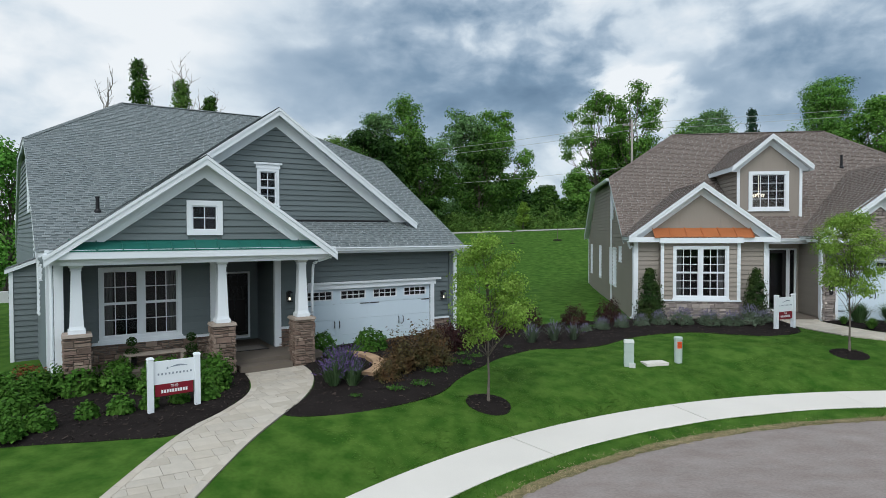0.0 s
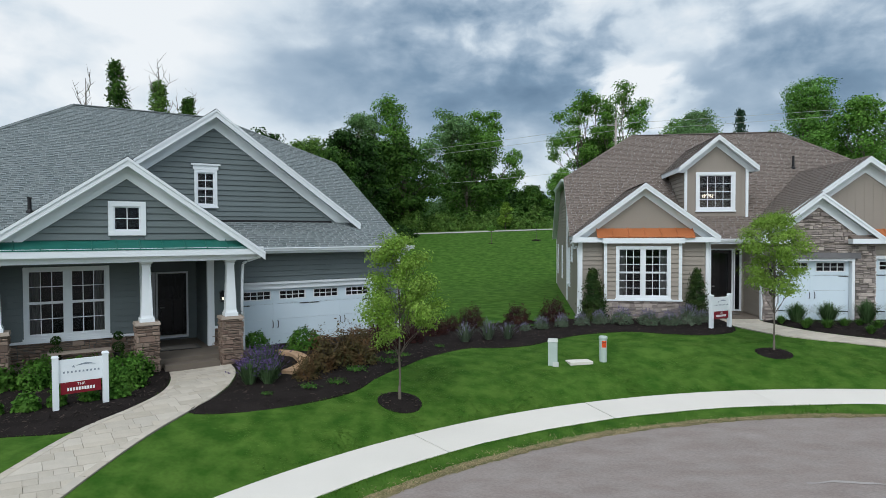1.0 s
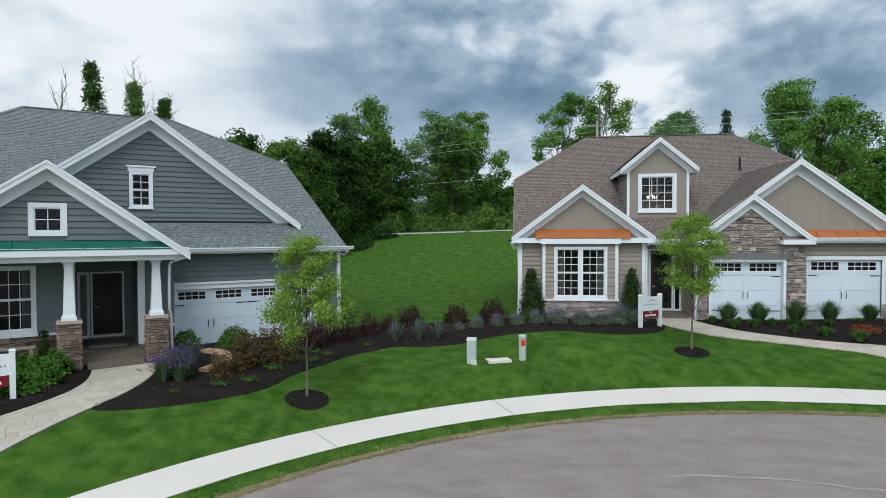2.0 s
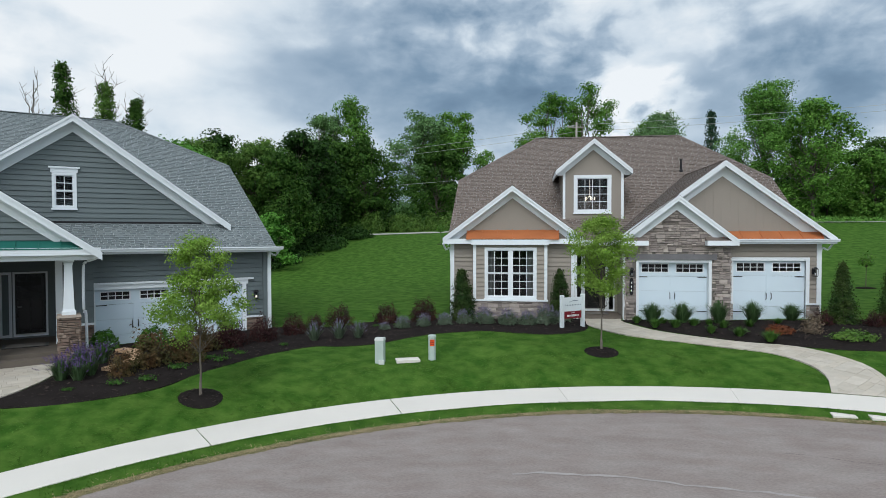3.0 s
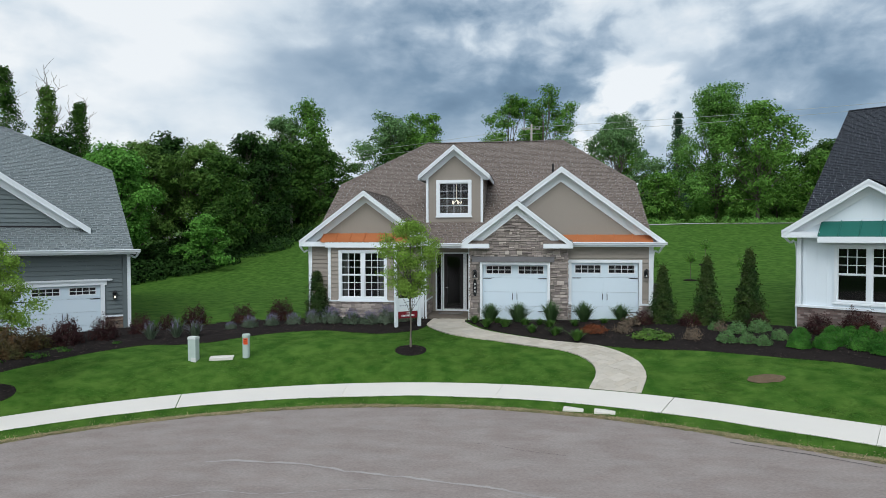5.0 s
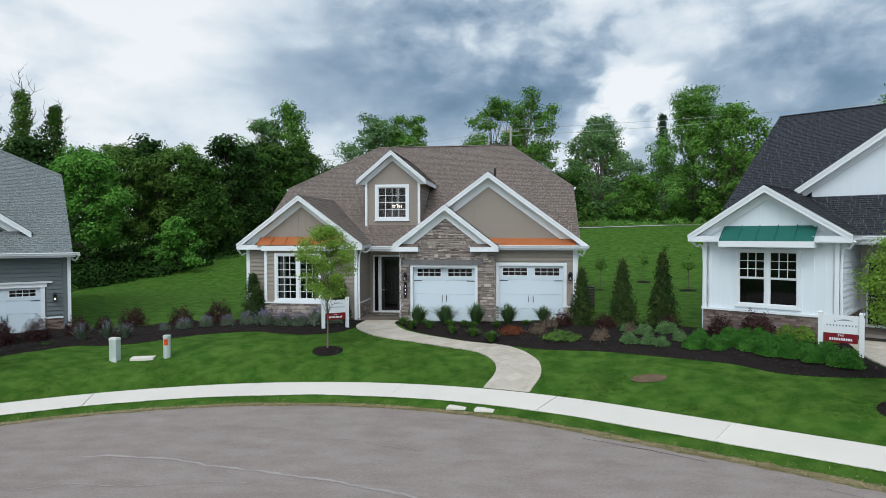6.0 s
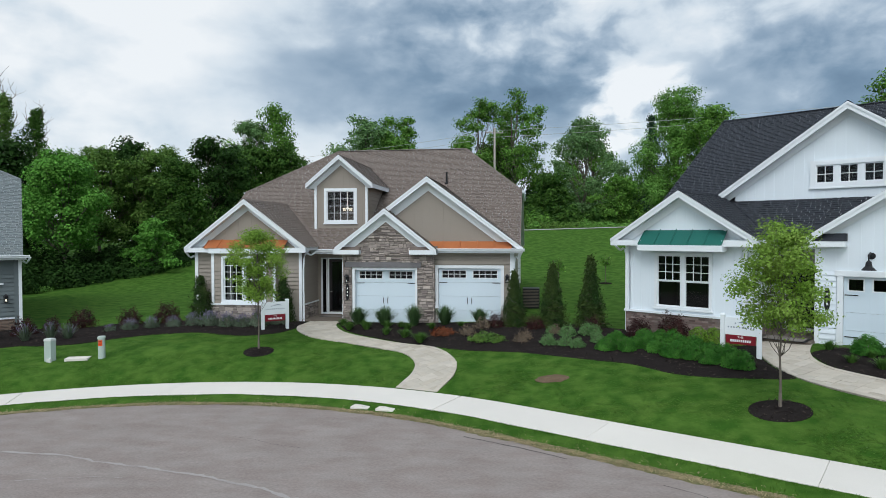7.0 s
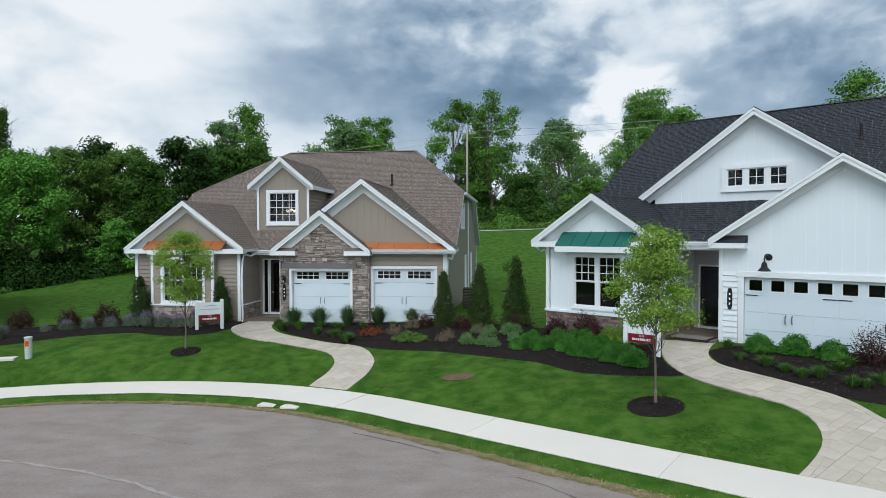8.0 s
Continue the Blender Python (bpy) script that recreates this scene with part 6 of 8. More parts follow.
def make_white_house():
    H = House("house", -35, (17.0, 31.0, 0.3), "white board-and-batten house with charcoal shingle roof and brick skirt")
    sh = M["dark_shingle"]
    ws = M["white_siding"]
    zb = 0.1
    s = jerkin_roof(H, 10.85, 25.9, 30.85, 3.65, 40.3, 9.25, 40.28, 40.28, 10.86, 25.89, sh, 121, notch=(16.76, 31.17))
    for fr in (left_side(11.22), right_side(25.5)):
        prof = [(zb, 29.6, 50.0), (3.5, 29.6, 50.0), (3.5005, 30.9, 49.7), (8.9, 40.0, 40.6)]
        w = wall(H, fr, prof, [], M["trim"], label="gable end wall")
        siding(H, w, fr, prof, [], ws, single=False)
    wall(H, front(50.0), [(zb, 11.22, 25.5), (3.5, 11.22, 25.5)], [], ws)
    meter = Build()
    meter.box(10.9, 11.2, 31.2, 31.7, 1.0, 1.5)
    H.add("meter_box", meter, M["plastic_lid"], label="grey utility meter on the side wall")

    # bay wing
    fr = front(29.6)
    win = (12.26, 14.15, 1.35, 3.22)
    prof = [(zb, 11.22, 15.18), (3.75, 11.22, 15.18), (5.08, 13.2, 13.2)]
    w = wall(H, fr, prof, [hole_of(*win)], ws, label="front wall of the bay wing")
    battens(H, w, fr, [(1.25, 11.3, 15.1), (3.3, 11.3, 15.1)], [win], ws)
    battens(H, w, fr, [(4.05, 11.9, 14.5), (4.85, 13.05, 13.35)], [], ws)
    front_gable(H, 13.2, 2.38, 5.25, 0.66, 29.2, 30.9, sh, 131, frieze=0.43, ridge_back=33.6, eave_back=31.0, wall_v=29.58)
    for a in (11.2, 15.07):
        corner_board(H, fr, a, a + 0.12, 1.23, 3.5)
    window(H, fr, *win, 2, 3, (0, 3), label="white twin window with divided upper sashes", trim=0.08, mull=0.12)
    seam_roof(H, fr, 11.9, 14.6, 3.5, 3.98, 0.56, M["green_metal"], 0.52, "green standing-seam pent roof")
    board(H, "fascia", front(29.02), 11.88, 14.62, 3.30, 3.49, 0.0, 0.5, M["trim"])
    for a0, a1 in ((10.84, 11.92), (14.55, 15.58)):
        board(H, "cornice_return", front(29.18), a0, a1, 3.46, 3.65, 0.0, 0.42, M["trim"])
    bricks(H, w, fr, 11.22, 15.18, zb, 1.16, 3)
    board(H, "water_table", fr, 11.17, 15.23, 1.16, 1.23, -0.09, 0.0, M["trim"])
    rooms(H, [(11.6, 14.9, 29.8, 33.0, 0.7, 3.4)])
    downspout(H, [(15.6, 29.35, 3.5), (15.45, 29.5, 3.3), (15.24, 29.65, 3.1), (15.24, 29.68, 1.25), (15.32, 29.6, 1.1)])
    downspout(H, [(10.84, 29.4, 3.5), (10.98, 29.55, 3.3), (11.16, 29.7, 3.1), (11.16, 29.72, 0.5)])
    # flank and entry
    fs = right_side(15.18)
    w = wall(H, fs, [(zb, 29.6, 33.2), (3.5, 29.6, 33.2)], [], ws, label="flank of the bay wing")
    siding(H, w, fs, [(1.23, 29.7, 33.2), (3.5, 29.7, 33.2)], [], ws)
    bricks(H, w, fs, 29.6, 33.2, zb, 1.16, 4)
    board(H, "water_table", fs, 29.55, 33.2, 1.16, 1.23, -0.08, 0.0, M["trim"])
    fe = front(33.0)
    w = wall(H, fe, [(zb, 15.18, 16.74), (3.6, 15.18, 16.74)], [(15.4, 16.45, 0.6, 2.8)], M["entry_shade"], label="entry wall")
    front_door(H, fe, 15.38, 16.48, 0.55, 2.82, "dark glazed storm door", glass=True)
    rooms(H, [(15.2, 16.7, 33.2, 36.0, 0.5, 3.2)])
    b = Build()
    b.box(15.18, 16.74, 30.4, 33.0, 0.0, 0.56)
    H.add("porch_slab", b, M["slab"])
    gutter(H, 15.4, 17.5, 30.8, 3.66)
    board(H, "entry_fascia", front(30.8), 15.2, 17.2, 3.42, 3.66, 0.0, 0.2, M["trim"])
    b = Build()
    b.box(15.18, 16.74, 30.9, 33.1, 3.38, 3.42)
    H.add("entry_ceiling", b, M["trim"])

    # garage
    fg = front(31.0)
    d = (17.46, 22.36, 0.42, 2.58)
    prof = [(zb, 16.74, 23.4), (3.75, 16.74, 23.4), (5.95, 20.07, 20.07)]
    w = wall(H, fg, prof, [(d[0], d[1], -1, d[3])], ws, label="garage front wall")
    battens(H, w, fg, [(2.8, 16.8, 23.3), (3.75, 16.8, 23.3), (5.7, 19.9, 20.2)], [], ws)
    siding(H, w, fg, [(zb, 16.84, 23.3), (2.72, 16.84, 23.3)], [(17.28, 22.55, -1, 2.75)], ws)
    corner_board(H, fg, 16.72, 16.84, zb, 3.5)
    front_gable(H, 20.07, 3.57, 6.12, 0.67, 30.62, 31.2, sh, 141, ridge_back=35.1, eave_back=31.3, wall_v=30.98)
    board(H, "cornice_return", front(30.62), 16.5, 17.55, 3.46, 3.62, 0.0, 0.38, M["trim"])
    b = Build()
    b.prism([(16.55, 30.62, 3.625), (17.55, 30.62, 3.625), (17.55, 31.0, 3.625), (16.55, 31.0, 3.625)], [(16.55, 30.95, 3.86), (17.55, 30.95, 3.86), (17.55, 31.0, 3.86), (16.55, 31.0, 3.86)])
    H.add("return_roof", b, sh)
    for a0, a1 in ((d[0] - 0.16, d[0]), (d[1], d[1] + 0.16)):
        board(H, "door_casing", fg, a0, a1, zb, d[3], -0.05, 0.06, M["trim"])
    board(H, "door_header", fg, d[0] - 0.22, d[1] + 0.22, d[3], 2.75, -0.06, 0.06, M["trim"])
    garage_door(H, front(31.02), *d, 8, 1, 1, (18.69, 21.13), "white double carriage garage door with a row of dark lights", light_high=0.33, light_gap=0.2, light_top=0.09)
    rooms(H, [(17.3, 22.5, 31.2, 34.0, 0.4, 2.9)])
    number_plaque(H, fg, 17.05, 1.87)
    # gooseneck barn lamp
    b = Build()
    u, z = 18.15, 3.2
    b.lathe(0, 0, [(0.10, 0), (0.10, 0.03), (0.03, 0.04)], 14)
    rows_ = [(x + u, 31.0 - zz, y + z) for x, y, zz in b.v]
    b.v = rows_
    arm = smooth_line([(u, 30.97, z), (u, 30.75, z + 0.10), (u, 30.52, z + 0.02), (u, 30.5, z - 0.12)], 6)
    b.tube(arm, [0.02] * len(arm), 8)
    b.lathe(u, 30.5, [(0.19, z - 0.40), (0.17, z - 0.37), (0.09, z - 0.28), (0.07, z - 0.16), (0.03, z - 0.12)], 18)
    H.add("barn_lamp", b, M["black"], label="black gooseneck barn lamp")

    # big gable behind
    gv = 33.15
    win = (16.10, 18.30, 5.38, 6.30)
    prof = [(4.2, 13.7, 20.7), (5.45, 13.7, 20.7), (7.9, 17.2, 17.2)]
    w = wall(H, front(gv), prof, [hole_of(*win)], ws, label="big gable")
    battens(H, w, front(gv), [(4.9, 13.9, 20.5), (5.4, 13.9, 20.5), (7.6, 17.1, 17.3)], [win], ws)
    front_gable(H, 17.2, 4.2, 8.10, 0.712, 32.78, 33.3, sh, 151, frieze=0.40, ridge_back=38.5, eave_back=33.7, wall_v=gv - 0.02, fascia=0.23)
    window(H, front(gv), *win, 3, 2, (2,), trim=0.16, mull=0.14, label="row of three small white gable windows")
    rooms(H, [(16.2, 18.3, 33.3, 34.8, 5.2, 6.4)])
    vent_pipe(H, 19.6, 36.99, 3.65 + s * 6.14, 0.5)
    return H


# the shade of the entry recess is put into this panel's grey
M["entry_shade"] = material("shaded_entry_panel", (0.42, 0.41, 0.40), 0.6, 0.06, 1, 0.03, 40)


def bricks(H, host, fr, a0, a1, z0, z1, seed):
    """Running-bond bricks with raked joints."""
    rng = random.Random(seed)
    board(H, "mortar_bed", fr, a0, a1, z0, z1, -0.03, 0.0, M["mortar"], host)
    b = Build()
    z, k = z0, 0
    while z < z1 - 0.03:
        a = a0 - (0.105 if k % 2 else 0)
        while a < a1:
            l, r = max(a, a0), min(a + 0.2, a1)
            if r - l > 0.03:
                p = 0.04 + rng.uniform(0, 0.006)
                slab_of(b, fr, z, min(z + 0.058, z1), l, l, r, r, -p, -p, -0.028)
            a += 0.21
        z += 0.068
        k += 1
    ob = H.add("bricks", b, M["brick"], host)
    ob["kind"] = "stuff"


# ---------------------------------------------------------------- plants
def leaf_at(b, p, size, rng, aim=None, fold=0.2):
    """One leaf, bent along its middle; aim is where its upper face looks."""
    n = Vector((rng.gauss(0, 1), rng.gauss(0, 1), rng.gauss(0, 1))).normalized()
    if aim is not None:
        n = n * 0.75 + aim
    n.normalize()
    d = n.orthogonal().normalized()
    d.rotate(Matrix.Rotation(rng.uniform(0, 6.28), 3, n))
    s = n.cross(d)
    l, w = size * rng.uniform(0.7, 1.3), size * rng.uniform(0.3, 0.5)
    k = len(b.v)
    b.v += [tuple(p - d * l * 0.5), tuple(p + s * w + n * fold * w), tuple(p + d * l * 0.5), tuple(p - s * w + n * fold * w)]
    b.f += [(k, k + 1, k + 2), (k, k + 2, k + 3)]


def ball(rng, flat=1.0):
    while True:
        q = Vector((rng.uniform(-1, 1), rng.uniform(-1, 1), rng.uniform(-1, 1)))
        if q.length < 1:
            return Vector((q.x, q.y, q.z * flat))


def limb(b, rng, p, q, r0, r1, wander=0.12, steps=5, sides=6):
    p, q = Vector(p), Vector(q)
    L = (q - p).length
    pts = []
    for i in range(steps + 1):
        t = i / steps
        off = Vector((rng.gauss(0, 1), rng.gauss(0, 1), rng.gauss(0, 0.5))) * wander * L * t * (1 - t)
        pts.append(p.lerp(q, t) + off)
    b.tube(pts, [r0 + (r1 - r0) * i / steps for i in range(steps + 1)], sides)
    return pts


def tree(name, m, label, seed, height, lobes, trunk_r, leaf_mat, leaf, count, bare=0.25, bark="bark", group="", twigs=2, shell=0.55, category="tree", puff=1.0, straight=False):
    """A tapered trunk, limbs that reach the lobes of the crown, and leaves gathered in those lobes with gaps between.
    lobes: rows of x, y, z, radius, flatness in parts of the height."""
    rng = random.Random(seed)
    ob = thing(name, m, label, category, group)
    b, c = Build(), Build()
    top = max(l[2] for l in lobes) * height
    lean_to = 0.0 if straight else height * 0.5
    spine = limb(b, rng, (0, 0, -0.25), (lobes[0][0] * lean_to, lobes[0][1] * lean_to, top * 0.86), trunk_r, trunk_r * 0.22, 0.012 if straight else 0.05, 8, 8)
    b.tube([(0, 0, -0.3), (0, 0, 0.05), (0, 0, 0.35)], [trunk_r * 1.7, trunk_r * 1.25, trunk_r], 8)
    weights = [l[3] ** 2 for l in lobes]
    total = sum(weights)
    for (x, y, z, r, fl), w in zip(lobes, weights):
        cen, rad = Vector((x, y, z)) * height, r * height
        start = spine[min(len(spine) - 2, max(2, int(len(spine) * (bare + 0.55 * max(0, (cen.z - rad * 0.6) / top - bare)))))]
        ends = limb(b, rng, start, cen + Vector((rng.gauss(0, 0.1), rng.gauss(0, 0.1), 0.1)) * rad, trunk_r * 0.28, trunk_r * 0.06, 0.14, 5, 5)
        for _ in range(twigs):
            d = Vector((rng.gauss(0, 1), rng.gauss(0, 1), rng.gauss(0.3, 0.7))).normalized()
            limb(b, rng, ends[3], cen + d * rad * 0.8, trunk_r * 0.12, trunk_r * 0.03, 0.12, 3, 4)
        # leaf sprays: tight clusters near the outside of the lobe, lit from above
        n = int(count * w / total)
        per = 26
        for _ in range(max(6, n // per)):
            d = Vector((rng.gauss(0, 1), rng.gauss(0, 1), rng.gauss(0.2, 1))).normalized()
            k = rng.uniform(shell, 1.0) * (1 + 0.3 * noise.noise(d * 1.7 + Vector((seed, x * 9, z * 9))))
            cc = cen + Vector((d.x, d.y, d.z * fl)) * rad * k
            spread = min(rad * 0.55 * puff, leaf * rng.uniform(1.6, 3.2) * puff)
            for _ in range(per):
                o = ball(rng, 0.6)
                leaf_at(c, cc + o * spread, leaf, rng, o * 0.9 + d * 0.5 + Vector((0, 0, 0.55)))
    b.make("trunk", M[bark], ob, smooth=True)
    crown = c.make("crown", leaf_mat, ob)
    crown["kind"] = "stuff"
    return ob


def crown_lobes(seed, n, low, high, wide, r0, r1, top_narrow=0.5, lean=0.0, uneven=0.5):
    """Scatters lobes over and through an uneven, domed crown."""
    rng = random.Random(seed)
    out = []
    for k in range(n):
        t = (k + 0.5) / n
        z = low + (high - low) * t
        a = k * 2.4 + rng.uniform(-0.6, 0.6)
        swell = 1 + uneven * noise.noise(Vector((math.cos(a) * 1.1 + seed, math.sin(a) * 1.1, t * 2.5)))
        ring_w = wide * swell * (1 - top_narrow * t * t) * max(0.15, math.sin(math.pi * (0.16 + 0.78 * t))) ** 0.55
        d = ring_w * rng.uniform(0.08, 1.0) ** 0.5
        out.append((d * math.cos(a) + lean * t, d * math.sin(a), z + rng.uniform(-0.04, 0.04), rng.uniform(r0, r1), rng.uniform(0.6, 0.95)))
    return out


def conifer(name, m, label, seed, height, width, leaf_mat, count, leaf, tiers=0, group="", bare=0.02, power=0.85):
    """A narrow evergreen: an upright trunk, short boughs and drooping sprays."""
    rng = random.Random(seed)
    ob = thing(name, m, label, "evergreen tree", group)
    b, c = Build(), Build()
    b.tube([(0, 0, -0.2), (0, 0, height * 0.5), (0, 0, height * 0.97)], [height * 0.022, height * 0.014, height * 0.003], 6)
    for k in range(count // 14):
        t = rng.random() ** 1.25
        if tiers:
            t = (math.floor(t * tiers) + 0.25 * rng.random()) / tiers
        z = height * (bare + (1 - bare) * t)
        a = rng.uniform(0, 6.28)
        reach = width * (1 - t) ** power * rng.uniform(0.65, 1.08) * (1 + 0.16 * noise.noise(Vector((math.cos(a) * 1.5, math.sin(a) * 1.5, z * 1.4 + seed))))
        tip = Vector((math.cos(a) * reach, math.sin(a) * reach, z - 0.12 * reach))
        if k % 5 == 0:
            b.tube([(0, 0, z), tip * 0.5 + Vector((0, 0, z * 0.5)), tip], [0.012 * height ** 0.5, 0.008, 0.004], 4)
        for j in range(14):
            u = 1 - 0.65 * rng.random() ** 1.6
            q = Vector((tip.x * u, tip.y * u, tip.z)) + Vector((rng.gauss(0, 1), rng.gauss(0, 1), rng.gauss(0, 1))) * leaf * 0.9
            leaf_at(c, q, leaf, rng, Vector((math.cos(a), math.sin(a), 0.3 if not tiers else -0.2)))
    b.make("trunk", M["bark"], ob)
    crown = c.make("foliage", leaf_mat, ob)
    crown["kind"] = "stuff"
    return ob


def shrub(name, label, seed, radius, high, leaf_mat, count, leaf, group, lumpy=0.25, loose=0.0, flowers=None, category="shrub"):
    """A low bush: many stems from the root and leaves over an uneven dome. Returns the first one, kept for copies."""
    rng = random.Random(seed)
    ob = thing(name, Matrix(), label, category, group)
    b, c = Build(), Build()
    for _ in range(14):
        a, k = rng.uniform(0, 6.28), rng.uniform(0.2, 0.85)
        limb(b, rng, (0.05 * math.cos(a), 0.05 * math.sin(a), -0.05), (radius * k * math.cos(a), radius * k * math.sin(a), high * rng.uniform(0.5, 0.95)), 0.014, 0.004, 0.15, 3, 4)
    for k in range(count):
        a, e = rng.uniform(0, 6.28), math.asin(rng.uniform(-0.05, 1.0))
        d = Vector((math.cos(a) * math.cos(e), math.sin(a) * math.cos(e), math.sin(e)))
        bulge = 1 + lumpy * noise.noise(d * 2.6 + Vector((seed, 0, 0))) + lumpy * 0.6 * noise.noise(d * 6 + Vector((0, seed, 0)))
        r = bulge * (1 - loose * rng.random()) * rng.uniform(0.72, 1.0) ** 0.5
        p = Vector((d.x * radius * r, d.y * radius * r, 0.04 + d.z * high * r))
        leaf_at(c, p, leaf, rng, d * 0.9 + Vector((0, 0, 0.35)))
    stems = b.make("stem", M["bark"], ob)
    stems["kind"] = "stuff"
    fol = c.make("foliage", leaf_mat, ob)
    fol["kind"] = "stuff"
    if flowers:
        f = Build()
        mat, n, size = flowers
        for _ in range(n):
            a, e = rng.uniform(0, 6.28), rng.uniform(0.6, 1.5)
            d = Vector((math.cos(a) * math.cos(e), math.sin(a) * math.cos(e), math.sin(e)))
            p = Vector((d.x * radius, d.y * radius, d.z * high)) * rng.uniform(0.85, 1.25)
            for j in range(4):
                leaf_at(f, p + d * size * 0.7 * j, size, rng, d)
        fl = f.make("bloom", mat, ob)
        fl["kind"] = "stuff"
    return ob


def spiky(name, label, seed, radius, high, leaf_mat, count, wide, group, flowers=None, category="ornamental grass", splay=0.5):
    """A fountain of narrow blades."""
    rng = random.Random(seed)
    ob = thing(name, Matrix(), label, category, group)
    c = Build()
    f = Build()
    for _ in range(count):
        a, lean = rng.uniform(0, 6.28), abs(rng.gauss(0, splay))
        r0 = rng.uniform(0, 0.25) * radius
        x0, y0 = r0 * math.cos(a), r0 * math.sin(a)
        h = high * rng.uniform(0.6, 1.1)
        tipr = r0 + radius * min(1.1, lean) * rng.uniform(0.7, 1.1)
        tip = Vector((tipr * math.cos(a), tipr * math.sin(a), h * (1 - 0.25 * min(1, lean))))
        mid = Vector((x0, y0, 0)).lerp(tip, 0.5) + Vector((0, 0, h * 0.16))
        s = Vector((-math.sin(a), math.cos(a), 0)) * wide
        k = len(c.v)
        c.v += [(x0 - s.x, y0 - s.y, -0.03), (x0 + s.x, y0 + s.y, -0.03), tuple(mid + s * 0.8), tuple(mid - s * 0.8), tuple(tip)]
        c.f += [(k, k + 1, k + 2, k + 3), (k + 3, k + 2, k + 4)]
        if flowers and rng.random() < 0.26:
            d = (tip - mid).normalized()
            for j in range(5):
                leaf_at(f, tip + d * 0.035 * (j - 1), flowers[1], rng, d)
    fol = c.make("foliage", leaf_mat, ob)
    fol["kind"] = "stuff"
    if flowers:
        fl = f.make("bloom", flowers[0], ob)
        fl["kind"] = "stuff"
    return ob


def scatter(proto, spots, seed, lift=0.09, low=0.85, high=1.15):
    """Copies of a plant at the given places: x, y and size."""
    rng = random.Random(seed)
    first = True
    for x, y, s in spots:
        m = place(x, y, rng.uniform(0, 360), lift, s * rng.uniform(0.96, 1.04)) @ Matrix.Diagonal((rng.uniform(low, high), rng.uniform(low, high), rng.uniform(0.92, 1.08), 1))
        if first:
            proto.matrix_basis = m
            first = False
        else:
            ob = copy_thing(proto, Matrix())
            ob.matrix_basis = m


# ---------------------------------------------------------------- small things of the gardens
def sign_board(x, y, rz, label, width=0.96):
    S = thing("model_sign", place(x, y, rz, 0.06), label, "sign", "house signs")
    for sx in (-1, 1):
        b = Build()
        px = sx * width / 2
        b.box(px - 0.06, px + 0.06, -0.06, 0.06, -0.25, 1.16)
        post = b.make("post", M["trim"], S, bevel=0.008)
        c = Build()
        c.prism([(px - 0.075, -0.075, 1.16), (px + 0.075, -0.075, 1.16), (px + 0.075, 0.075, 1.16), (px - 0.075, 0.075, 1.16)], [(px - 0.05, -0.05, 1.20), (px + 0.05, -0.05, 1.20), (px + 0.05, 0.05, 1.20), (px - 0.05, 0.05, 1.20)])
        c.make("cap", M["trim"], post)
    b = Build()
    b.box(-width / 2 + 0.06, width / 2 - 0.06, -0.022, 0.022, 0.60, 1.10)
    panel = b.make("panel", M["trim"], S, bevel=0.004)
    b = Build()
    b.box(-width / 2 + 0.09, width / 2 - 0.09, -0.022, 0.022, 0.34, 0.60)
    plate = b.make("name_plate", M["red"], S, "dark red plate with white print", bevel=0.003)
    # swoosh emblem and a row of small strokes stand for the maker's mark
    b = Build()
    prev = None
    for k in range(25):
        t = k / 24
        x0 = -0.10 + 0.38 * t
        z0 = 0.945 + 0.035 * math.sin(t * 3.0)
        th = 0.016 * math.sin(math.pi * t) + 0.002
        row = [(x0, -0.026, z0 - th), (x0, -0.026, z0 + th)]
        if prev:
            b.face([prev[0], row[0], row[1], prev[1]])
        prev = row
    pts = []
    for k in range(10):
        r = 0.034 if k % 2 == 0 else 0.015
        w = math.pi / 2 + k * math.pi / 5
        pts.append((-0.14 + r * math.cos(w), -0.026, 0.935 + r * math.sin(w)))
    b.face(pts)
    b.make("emblem", M["ink"], panel)
    for k in range(10):
        b = Build()
        xx = -0.34 + k * 0.074
        b.face([(xx, -0.026, 0.80), (xx + 0.034, -0.026, 0.80), (xx + 0.034, -0.026, 0.842), (xx, -0.026, 0.842)])
        b.make("bar", M["ink"], panel)
    words = bpy.data.curves.new("words", "FONT")
    words.body, words.size, words.align_x, words.extrude = "THE", 0.085, "CENTER", 0.001
    words.materials.append(M["white_ink"])
    t = new("words", words)
    t.parent = plate
    t.matrix_basis = pose(0, -0.026, 0.515, 90, 0, 0)
    for k in range(10):
        b = Build()
        x0 = -0.27 + 0.055 * k
        b.face([(x0, -0.026, 0.405), (x0 + 0.04, -0.026, 0.405), (x0 + 0.04, -0.026, 0.475), (x0, -0.026, 0.475)])
        b.make("bar", M["white_ink"], plate)
    return S


